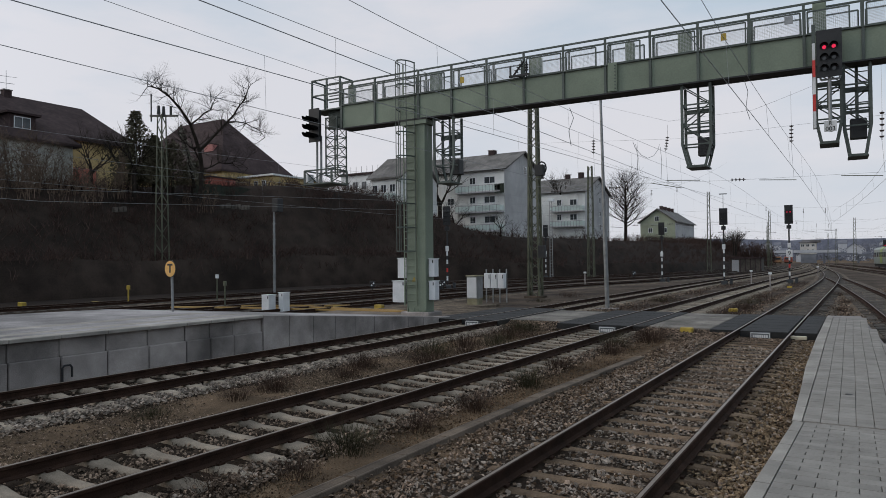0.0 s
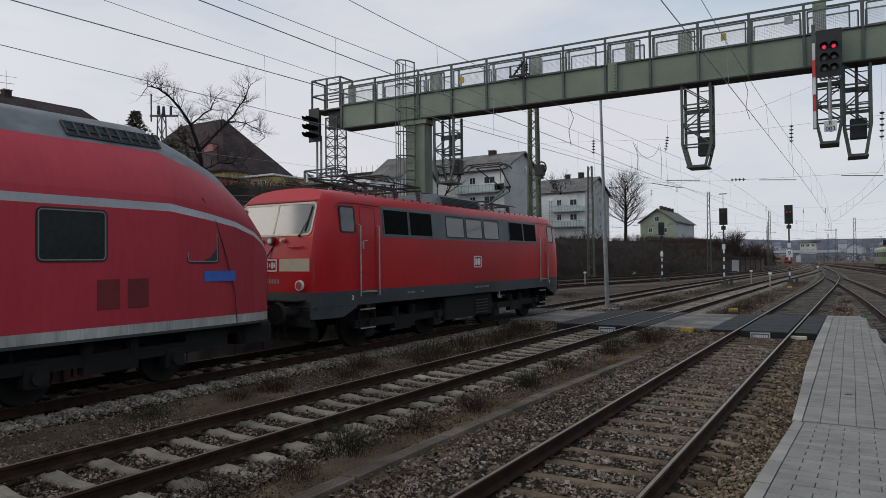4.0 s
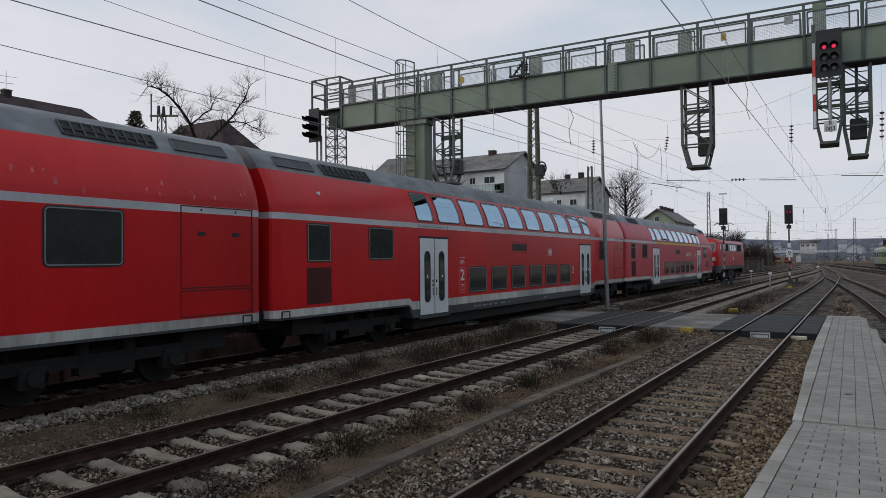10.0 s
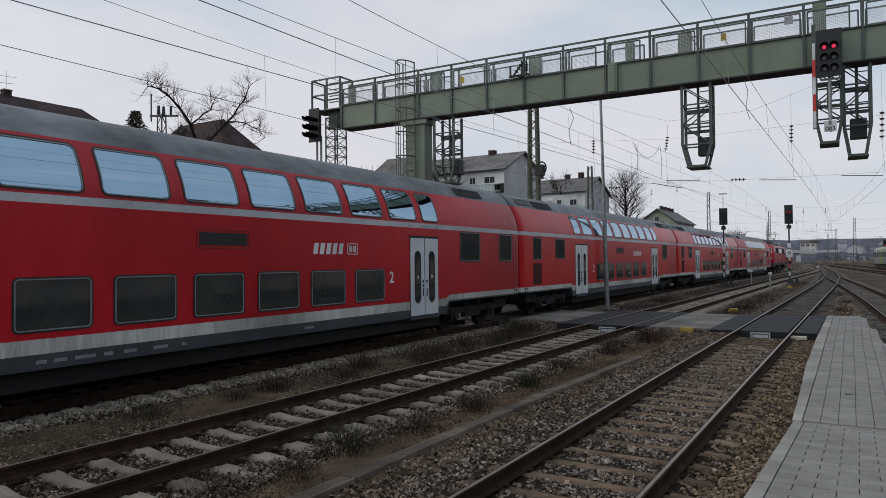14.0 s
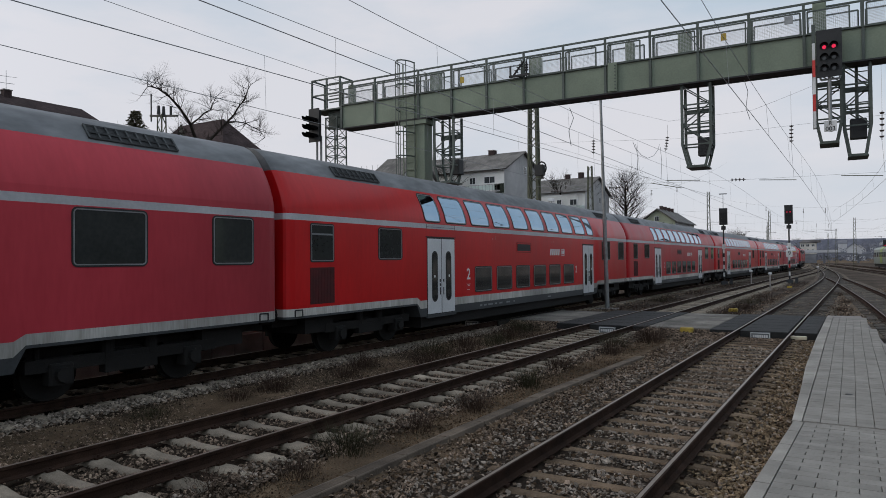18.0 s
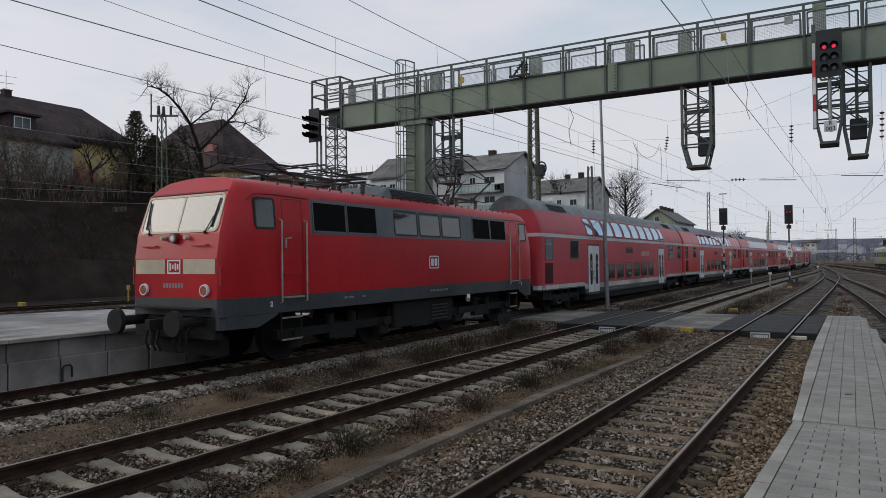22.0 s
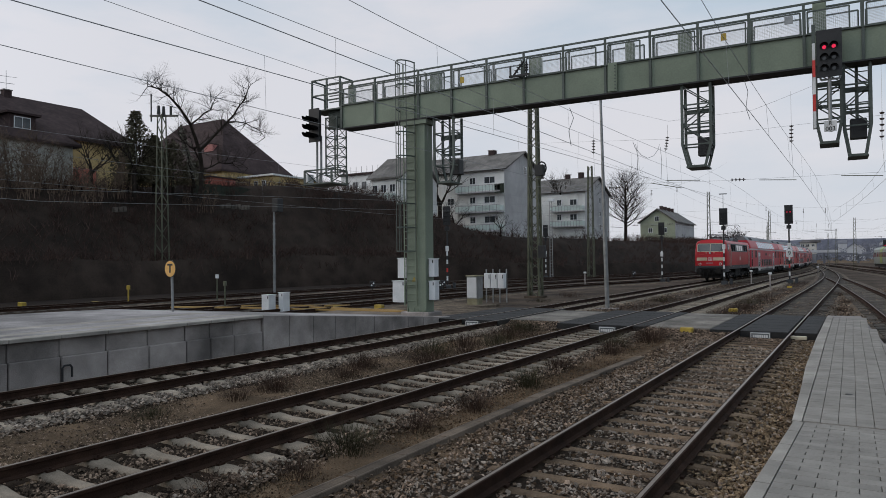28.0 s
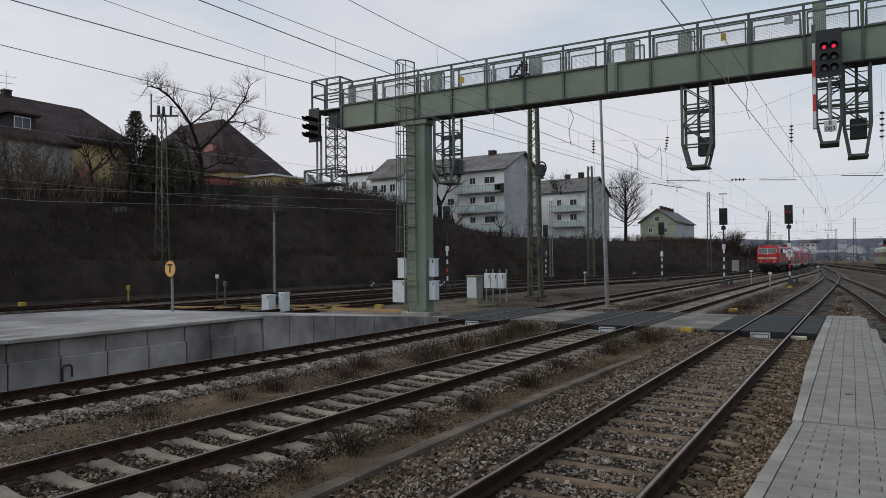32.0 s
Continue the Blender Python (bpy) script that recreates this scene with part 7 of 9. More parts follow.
def cab_face(c, body, k, cable):
    def on_face(ring, off):
        return [(x, k * (face_y(z) + off), z) for x, z in ring]
    o, n = rounded(-1.2, 1.2, 2.83, 3.635, 0.13), rounded(-1.155, 1.155, 2.875, 3.59, 0.09)
    fr = Bld()
    fr.rings([on_face(o, -0.02), on_face(o, 0.018), on_face(n, 0.018), on_face(n, -0.02)], False)
    face_panel(fr, k, -0.022, 0.022, 2.87, 3.595, 0.016)
    w = part("windscreen", fr, CREAM, body, "wide windscreen in a pale frame")
    for sx in (-1, 1):
        half = [p for p in n if p[0] * sx > 0]
        if sx < 0:
            half = [(0.0, 3.59)] + half + [(0.0, 2.875)]
        else:
            half = half[:5] + [(0.0, 3.59), (0.0, 2.875)] + half[5:]
        gl = Bld()
        gl.rings([on_face(half, 0.0), on_face(half, 0.008)])
        part("pane", gl, CAB_GLASS, w)
        wp = Bld()
        wp.tube((sx * 0.86, k * (face_y(2.84) + 0.03), 2.84), (sx * 1.02, k * (face_y(3.15) + 0.04), 3.15), 0.012)
        wp.tube((sx * 1.0, k * (face_y(2.95) + 0.035), 2.93), (sx * 1.08, k * (face_y(3.52) + 0.03), 3.52), 0.016)
        wp.tube((sx * 0.86, k * (face_y(2.8) + 0.01), 2.8), (sx * 0.86, k * (face_y(2.84) + 0.05), 2.85), 0.025)
        part("wiper", wp, BLACK, w)
        pn = Bld()
        x0, x1 = sorted((sx * 0.28, sx * 1.22))
        face_panel(pn, k, x0, x1, 1.99, 2.29, 0.006)
        part("face_panel", pn, CREAM, body, "pale cream panel on the red face")
        yl = k * face_y(1.66)
        lp = part("headlight", Bld().tube((sx * 0.93, yl, 1.66), (sx * 0.93, yl + k * 0.05, 1.66), 0.128, 0.12, 20), MARK, body, "round lamp in a pale ring")
        part("lens", Bld().tube((sx * 0.93, yl + k * 0.045, 1.66), (sx * 0.93, yl + k * 0.058, 1.66), 0.098, 0.09, 18), TAIL_RED if k < 0 else CAB_GLASS, lp)
        bf = part("buffer", Bld().tube((sx * 0.87, k * 7.5, 1.05), (sx * 0.87, k * 8.25, 1.05), 0.1, 0.1, 12), UNDER, c)
        part("buffer_head", Bld().tube((sx * 0.87, k * 8.28, 1.05), (sx * 0.87, k * 8.37, 1.05), 0.26, 0.24, 18), UNDER, bf)
        part("socket", Bld().tube((sx * 0.36, k * (face_y(2.7) - 0.01), 2.73), (sx * 0.36, k * (face_y(2.7) + 0.1), 2.73), 0.05, 0.042, 12), CREAM, body)
        part("grab_bar", Bld().path([(sx * 0.56, k * face_y(2.56), 2.57), (sx * 0.56, k * (face_y(2.56) + 0.06), 2.56), (sx * 0.98, k * (face_y(2.56) + 0.06), 2.56), (sx * 0.98, k * face_y(2.56), 2.57)], 0.016, 6), REDP, body)
        part("corner_rail", Bld().path([(sx * 1.3, k * (END - 0.1), 2.14), (sx * 1.34, k * (END - 0.02), 2.12), (sx * 1.34, k * (END - 0.02), 1.78), (sx * 1.3, k * (END - 0.1), 1.76)], 0.015, 6), REDP, body)
    yl = k * face_y(2.72)
    lp = part("headlight", Bld().tube((0, yl - k * 0.02, 2.72), (0, yl + k * 0.1, 2.72), 0.112, 0.108, 18), DARK_RED, body, "round lamp in a red housing")
    part("lens", Bld().tube((0, yl + k * 0.095, 2.72), (0, yl + k * 0.112, 2.72), 0.092, 0.086, 16), SEAL, lp)
    part("lens", Bld().tube((0, yl + k * 0.1, 2.72), (0, yl + k * 0.118, 2.72), 0.066, 0.05, 16), MARK, lp)
    part("visor_ledge", face_panel(Bld(), k, -1.16, 1.16, 3.66, 3.69, 0.03), DARK_RED, body)
    for i in range(7):
        part("number_bar", face_panel(Bld(), k, -0.33 + i * 0.09, -0.275 + i * 0.09, 1.7, 1.8, 0.006), SEAL, body)
    bd = Bld()
    for x0, x1, z0, z1 in ((-0.2, 0.2, 1.99, 2.02), (-0.2, 0.2, 2.25, 2.28), (-0.2, -0.17, 2.02, 2.25), (0.17, 0.2, 2.02, 2.25), (-0.13, -0.09, 2.06, 2.21), (-0.05, -0.01, 2.09, 2.18), (0.03, 0.07, 2.06, 2.21), (0.1, 0.14, 2.08, 2.19)):
        face_panel(bd, k, x0, x1, z0, z1, 0.012)
    part("badge", bd, MARK, body, "white outlined railway badge")
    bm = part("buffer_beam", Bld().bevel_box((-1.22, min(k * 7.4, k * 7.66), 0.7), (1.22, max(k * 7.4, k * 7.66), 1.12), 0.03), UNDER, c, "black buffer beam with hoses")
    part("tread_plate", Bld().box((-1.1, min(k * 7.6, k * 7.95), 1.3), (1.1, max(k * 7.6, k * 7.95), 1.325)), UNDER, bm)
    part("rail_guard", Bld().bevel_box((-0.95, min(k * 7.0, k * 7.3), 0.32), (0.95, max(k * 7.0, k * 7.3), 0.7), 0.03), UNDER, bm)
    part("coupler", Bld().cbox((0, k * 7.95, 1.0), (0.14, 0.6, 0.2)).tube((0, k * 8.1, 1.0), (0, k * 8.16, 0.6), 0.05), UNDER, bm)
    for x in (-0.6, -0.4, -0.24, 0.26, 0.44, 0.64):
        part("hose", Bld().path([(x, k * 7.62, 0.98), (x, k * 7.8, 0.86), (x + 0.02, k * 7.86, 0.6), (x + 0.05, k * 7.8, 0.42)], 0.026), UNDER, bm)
    if cable:
        yf = k * (END + 0.03)
        for pts in (((-0.36, 2.7), (-0.6, 2.5), (-0.72, 2.2), (-0.66, 1.8), (-0.6, 1.4), (-0.4, 1.1)), ((0.05, 2.62), (-0.1, 2.3), (-0.22, 1.9), (-0.26, 1.5), (-0.42, 1.15))):
            part("jumper_cable", Bld().path([(x * -k, yf + k * 0.03 * (z < 2.6) - k * max(0, z - 2.3) * 0.28, z) for x, z in pts], 0.016, 6), BLACK, c)


def make_loco(single, cable):
    c = thing("electric_locomotive", "red electric locomotive with a raised single-arm pantograph and grey skirt" if single else "red electric locomotive with one raised scissor pantograph and grey skirt", "locomotive", group="locomotives of the train")
    body = part("body", loco_shell(), None, c)
    for s in (1, -1):
        band = part("window_band", side_strip(Bld(), s, -5.14, 5.14, 2.84, 3.645, 0.005), LOUVRE_GREY, body, "grey band round the machine-room windows")
        for y0, y1 in ((-1.82, -0.66), (-0.58, 0.58), (0.66, 1.82)):
            window_on(body, LOCO_SIDE, s, y0, y1, 2.9, 3.58, 0.09, glass=GLASS, frame_mat=GASKET, w=0.04)
        for y0, y1 in ((2.62, 3.84), (3.87, 5.07), (-3.84, -2.62), (-5.07, -3.87)):
            v = part("louvre", side_strip(Bld(), s, y0, y1, 2.88, 3.6, 0.009), HOOD, c, "black ventilation louvre in a grey frame")
            fr = Bld()
            for a, e, z0, z1 in ((y0, y1, 2.88, 2.92), (y0, y1, 3.56, 3.6), (y0, y0 + 0.03, 2.92, 3.56), (y1 - 0.03, y1, 2.92, 3.56)):
                side_strip(fr, s, a, e, z0, z1, 0.022)
            part("louvre_frame", fr, LOUVRE_GREY, v)
            for i in range(8):
                z = 2.97 + i * 0.073
                part("slat", Bld().bar((s * (side_x(LOCO_SIDE, z) + 0.011), y0 + 0.04, z), (s * (side_x(LOCO_SIDE, z) + 0.011), y1 - 0.04, z), 0.008, 0.02), HOOD, v)
        for k in (1, -1):
            cab_side(c, body, s, k)
        badge(c, s, 0.18, 2.17, 0.38, 1.5)
        for y, w in ((0.02, 0.1), (0.18, 0.12), (0.38, 0.16), (0.58, 0.1), (0.74, 0.08), (0.9, 0.12)):
            lettered_bar(c, s, y, 1.35, 0.055, 1, 1.5, w, "number_bar", SEAL)
        for y, w in ((-3.9, 0.14), (-3.7, 0.18), (-3.2, 0.12)):
            lettered_bar(c, s, y, 1.35, 0.05, 1, 1.5, w, "lettering_bar", SEAL)
    for k in (1, -1):
        cab_face(c, body, k, cable and k < 0)
        bogie(c, k * 3.7, 3.4, 0.62, 1.15)
    prof = [(-1.15, 3.9), (1.15, 3.9), (1.02, 4.22), (0.7, 4.3), (-0.7, 4.3), (-1.02, 4.22)]
    rf = Bld()
    rf.rings([[(x, -1.95, 3.9 + (z - 3.9) * 0.3) for x, z in prof], [(x, -1.5, z) for x, z in prof], [(x, 1.15, z) for x, z in prof], [(x, 1.62, 3.9 + (z - 3.9) * 0.3) for x, z in prof]])
    rv = part("roof_fairing", rf, LOUVRE_GREY, c, "grey louvred roof fairing")
    for s in (-1, 1):
        for i in range(6):
            z = 3.96 + i * 0.045
            part("slat", Bld().bar((s * (1.14 - i * 0.02), -1.4, z), (s * (1.14 - i * 0.02), 1.08, z), 0.03, 0.022), BLACK, rv)
    if single:
        single_arm(c, 3.95)
    else:
        pantograph(c, 3.9, True)
    pantograph(c, -3.9, False)
    for y0 in (-2.3, 2.2):
        bb = part("busbar", Bld().tube((-0.9, y0, 4.32), (0.9, y0, 4.32), 0.03), BLACK, c)
        for x in (-0.8, 0, 0.8):
            ins = Bld()
            for j in range(5):
                ins.tube((x, y0, 3.98 + j * 0.065), (x, y0, 4.035 + j * 0.065), 0.085, 0.055, 8)
            part("insulator", ins, CERAMIC, bb)
    part("busbar", Bld().path([(0.4, -5.4, 4.34), (0.4, -2.2, 4.35), (0.4, 2.2, 4.35), (0.4, 5.6, 4.34)], 0.02), BLACK, c)
    stud = Bld().tube((0, 0, -0.03), (0, 0, 0.03), 0.026, 0.018, 6).mesh("roof_stud", BLACK)
    for i in range(28):
        for s in (-1, 1):
            part("roof_stud", stud, None, body).matrix_local = Matrix.Translation((s * 1.22, -5.9 + i * 0.437, 3.92))
    ub = part("underframe", Bld().bevel_box((-1.3, -1.6, 0.4), (1.3, 1.6, 1.13), 0.05), UNDER, c)
    for s in (-1, 1):
        for i in range(5):
            part("cooling_fin", Bld().bar((s * 1.33, 0.3, 0.5 + i * 0.1), (s * 1.33, 1.2, 0.5 + i * 0.1), 0.03, 0.035), TRAIN_GREY, ub)
    return c


TAIL_RED = surface("red_tail_lens", (0.3, 0.08, 0.06), (0.4, 0.14, 0.1), 3, 0.2, bump=0)
TRAIN.append((make_loco(True, True), 13.17, 3.7))


def repaint(c, paint):
    """Gives one coach's body its own shade of red."""
    for o in c.children:
        if o.name.startswith("body"):
            o.data = o.data.copy()
            o.data.materials[0] = paint
    return c


TRAIN.append((repaint(make_coach(cab=True, tilting=True, sign="bare", ink=CREAM), RED_FADED), -9.3, 10.0))
TRAIN.append((repaint(make_coach(front_second=False, title=False, regio_y=1.6, sign="bicycle", flaked=[(y - 0.1, y + 0.1, 3.4, 3.85, 7, 1.4) for y in (-4.9, -3.3, -0.1)]), RED_BRIGHT), -36.13, 10.0))
TRAIN.append((repaint(make_coach(front_second=False, sign="short", flaked=[(8.0, 13.0, 3.4, 3.7, 16, 1.8)]), RED_BRIGHT), -63.05, 10.0))
TRAIN.append((repaint(make_coach(flaked=[(8.0, 13.0, 3.4, 3.8, 26, 3.0)], ink=STRIPE_W), RED), -89.93, 10.0))
TRAIN.append((repaint(make_coach(rear_y=-12.15, tilting=True, flaked=[(-3.9, -3.0, 2.9, 3.1, 6, 1.3), (2.0, 3.0, 2.85, 3.0, 3, 1.0)]), RED_BRIGHT), -116.81, 10.0))
TRAIN.append((repaint(make_coach(rear_y=-12.38, tilting=True, rear_glass=FROSTED, sticker=True, sign="bare", ink=CREAM), RED_FADED), -143.69, 10.0))
TRAIN.append((make_loco(False, False), -165.5, 3.7))
# ---- masts, wires, signals, cabinets ----
def lattice_mast(x, y, top, w0, w1, label="weathered green lattice catenary mast", base=-0.25, n=14, name="catenary_mast", group="catenary masts", leg=0.09):
    m = thing(name, label, "mast", Matrix.Translation((x, y, base)), group)
    h = top - base
    def corner(k, z):
        w = (w0 + (w1 - w0) * z / h) / 2
        return Vector(((-w, w, w, -w)[k], (-w * 0.7, -w * 0.7, w * 0.7, w * 0.7)[k], z))
    for k in range(4):
        part("leg", Bld().bar(corner(k, 0), corner(k, h), leg, leg), MAST_STEEL, m)
    b = Bld()
    for i in range(n):
        za, zb = h * i / n, h * (i + 1) / n
        for k in range(4):
            j = (k + 1) % 4
            p, q = (k, j) if (i + k) % 2 else (j, k)
            b.bar(corner(p, za), corner(q, zb), leg * 0.6, 0.03)
    part("bracing", b, MAST_STEEL, m)
    part("footing", Bld().bevel_box((-w0 * 0.8, -w0 * 0.7, -0.3), (w0 * 0.8, w0 * 0.7, 0.12), 0.05), YARD, m)
    return m


def disc_string(b, a, c, n=4, r=0.1):
    a, c = Vector(a), Vector(c)
    for i in range(n):
        p = a.lerp(c, (i + 0.3) / n)
        b.tube(p, a.lerp(c, (i + 0.55) / n), r, r * 0.6, 8)
    b.tube(a, c, 0.02, n=5)


main_mast = lattice_mast(-18.3, 41.6, 14.5, 0.76, 0.44, n=26, leg=0.125)
part("cable_coil", Bld().path([(0.75 + 0.32 * math.cos(radians(a)), -0.5, 8.4 + 0.4 * math.sin(radians(a))) for a in range(0, 361, 30)], 0.05), BLACK, main_mast)
part("tension_box", Bld().bevel_box((0.35, -0.75, 7.9), (0.95, -0.35, 8.6), 0.03).bevel_box((0.5, -0.7, 2.6), (0.95, -0.4, 3.4), 0.03), BLACK, main_mast)
m285 = lattice_mast(-50.4, 37.04, 14.8, 1.0, 0.55, n=16, leg=0.08, base=1.4)
part("cross_arm", Bld().bar((-1.5, 0, 13.5), (2.0, 0, 13.1), 0.18, 0.15).tube((-0.4, 0, 13.5), (-0.4, 0, 14.25), 0.16, 0.1).tube((0.25, 0, 13.4), (0.25, 0, 14.1), 0.16, 0.1).tube((-1.4, 0, 13.0), (-1.4, 0, 15.4), 0.06).tube((1.2, 0, 13.2), (1.2, 0, 14.0), 0.1), BLACK, m285)
lattice_mast(-29.6, 85, 14.2, 0.8, 0.5, n=16)
lattice_mast(-20.8, 116, 12.9, 0.62, 0.32, leg=0.075)
lattice_mast(-17.0, 165, 12.5, 0.62, 0.32, leg=0.075)
lattice_mast(-21.5, 205, 12.0, 0.62, 0.32, leg=0.075)
lattice_mast(-25.0, 235, 12.0, 0.62, 0.32, leg=0.075)
lattice_mast(-1.0, 150, 9.6, 0.62, 0.32, leg=0.075)
lattice_mast(-5.5, 205, 9.6, 0.62, 0.32, leg=0.075)
lattice_mast(7.0, 168, 9.8, 0.62, 0.32, leg=0.075)
lattice_mast(-9.0, 250, 10, 0.62, 0.32, leg=0.075)


def overhead(line, y0, y1, contact, mess, masts, name="overhead_line", first=-28.0):
    """Contact wire, sagging messenger wire and droppers above one track."""
    t = thing(name, "overhead contact line with thin dark droppers", "overhead line", group="overhead lines")
    def mz(y):
        return mess + 0.32 * math.cos(math.tau * (y - masts) / 66.0)
    n = int((y1 - y0) / 5)
    ys = [y0 + (y1 - y0) * i / n for i in range(n + 1)]
    part("contact_wire", Bld().path([(glide(line, y) + 0.08 * math.sin(y * 0.048), y, contact) for y in ys], 0.0078, 4), WIRE, t)
    part("messenger_wire", Bld().path([(glide(line, y), y, mz(y)) for y in ys], 0.0062, 4), WIRE, t)
    for y in [first + 7.3 * i for i in range(int((min(y1, 160) - y0) / 7.3))]:
        part("dropper", Bld().tube((glide(line, y) + 0.08 * math.sin(y * 0.048), y, contact), (glide(line, y), y, mz(y)), 0.004, n=3), WIRE, t)
    return t


overhead(LINE_1, -30, 280, 5.83, 7.46, 44, first=-24.8)
line_two = overhead(LINE_2, -30, 280, 5.62, 6.9, 47, first=-24.7)
WIRE_3 = [(-60, -2.55), (66, -2.55), (120, -3.8), (240, -7.5)]
line_three = overhead(WIRE_3, -30, 200, 5.92, 7.2, 53)
overhead(LINE_4, -30, 86, 5.95, 6.8, 18)
overhead(LINE_5, -20, 260, 5.8, 6.8, 30)
overhead(LINE_A, -30, 210, 5.9, 6.9, 41)
overhead(LINE_C, -30, 210, 5.9, 6.9, 41)


def single_wire(pts, label="thin overhead feeder wire", r=0.008):
    return thing("feeder_wire", label, "wire", bld=Bld().path(pts, r, 4), material=WIRE, group="feeder wires")


side_line = thing("overhead_line", "overhead line that runs aside between two tracks", "overhead line", group="overhead lines")
part("contact_wire", Bld().path([(-9.5, y, 5.58 + 0.0245 * y) for y in range(-10, 61, 5)], 0.009, 4), WIRE, side_line)
part("messenger_wire", Bld().path([(-9.5, y, 6.78 + 0.0185 * y) for y in range(-10, 61, 5)], 0.007, 4), WIRE, side_line)
for y in (3.9, 11.25, 18.6, 26.0, 33.3):
    part("dropper", Bld().tube((-9.5, y, 5.58 + 0.0245 * y), (-9.5, y, 6.78 + 0.0185 * y), 0.004, n=3), WIRE, side_line)
single_wire([(-22.5, -10, 4.35), (-22.5, 12, 4.25), (-29.6, 85, 8.0)])
single_wire([(-24.5, -10, 4.9), (-24.5, 12, 4.8), (-30, 85, 9.0)])


def cross_span(y, x0, x1, z_up, z_mid, z_low, arms):
    """Wires across the yard that carry the contact lines."""
    t = thing("cross_span", "cross-span wires with insulators and steady arms", "overhead line", group="cross spans")
    n = 16
    part("head_wire", Bld().path([(x0 + (x1 - x0) * i / n, y, z_up - 4 * 2.6 * (i / n) * (1 - i / n)) for i in range(n + 1)], 0.008, 4), WIRE, t)
    part("upper_wire", Bld().tube((x0, y, z_mid), (x1, y, z_mid), 0.007, n=4), WIRE, t)
    part("lower_wire", Bld().tube((x0, y, z_low), (x1, y, z_low), 0.007, n=4), WIRE, t)
    for x in arms:
        part("steady_arm", Bld().tube((x, y, z_low - 0.1), (x + 1.6, y - 0.2, z_low - 0.25), 0.025, n=5), BLACK, t)
        part("hanger", Bld().tube((x + 0.2, y, z_low), (x + 0.2, y, z_mid), 0.008, n=3), WIRE, t)
        i = (x - x0) / (x1 - x0)
        zt = z_up - 4 * 2.6 * i * (1 - i)
        ins = Bld()
        disc_string(ins, (x + 0.2, y, zt - 0.15), (x + 0.2, y, zt - 0.85))
        ins.tube((x + 0.2, y, zt - 0.85), (x + 0.2, y, z_mid), 0.008, n=3)
        part("insulator", ins, CERAMIC, t)
    for x in (x0 + 1.4, x0 + 5.4, x1 - 7):
        ins = Bld()
        disc_string(ins, (x, y, z_low), (x + 0.7, y, z_low), 4, 0.09)
        part("insulator", ins, CERAMIC, t)
    return t


def near_span():
    """The cross span beside the main mast, with its hangers, strings and steady arms."""
    t = thing("cross_span", "cross-span wires with insulator strings and steady arms", "overhead line", group="cross spans")
    y = 41.3
    part("head_wire", Bld().path([(-18.3, y, 13.6), (-14.1, y, 11.9), (-9.56, y, 10.3), (-5.0, y, 10.4), (-3.05, y, 11.0), (1.05, y, 12.4), (14, y, 17.0)], 0.008, 4), WIRE, t)
    part("upper_wire", Bld().path([(-17.9, y, 9.81), (-8.8, y, 9.2), (-1.67, y, 9.36), (14, y, 9.6)], 0.007, 4), WIRE, t)
    part("lower_wire", Bld().path([(-18.3, y, 7.0), (-11.5, y, 6.75), (-6.3, y, 6.58), (1.14, y, 6.5), (14, y, 6.6)], 0.007, 4), WIRE, t)
    for x, zt, z0, z1, d in ((-14.13, 11.88, 9.66, 8.77, 0.0), (-9.62, 10.1, 9.41, 8.58, -0.12), (-3.1, 11.2, 9.37, 8.37, -0.02), (1.03, 12.4, 9.63, 8.13, -0.03)):
        part("hanger", Bld().tube((x, y, zt), (x, y, z0), 0.009, n=3), WIRE, t)
        ins = Bld()
        disc_string(ins, (x, y, z0), (x + d, y, z1), 5, 0.12)
        part("insulator", ins, CERAMIC, t)
        part("hanger", Bld().tube((x + d, y, z1), (x + d + 0.1, y, 6.5), 0.008, n=3), WIRE, t)
    for x0, z0, x1, z1 in ((-10.6, 6.72, -8.82, 6.3), (-9.71, 6.82, -7.81, 6.68), (-4.72, 6.5, -2.89, 6.36), (-0.82, 6.45, 1.02, 6.3)):
        part("steady_arm", Bld().tube((x0, y, z0), (x1, y - 0.2, z1), 0.021, n=5), MAST_STEEL, t)
    for x in (-17.0, -13.2, -6.2):
        ins = Bld()
        disc_string(ins, (x, y, 6.6), (x + 0.8, y, 6.58), 4, 0.1)
        part("insulator", ins, CERAMIC, t)


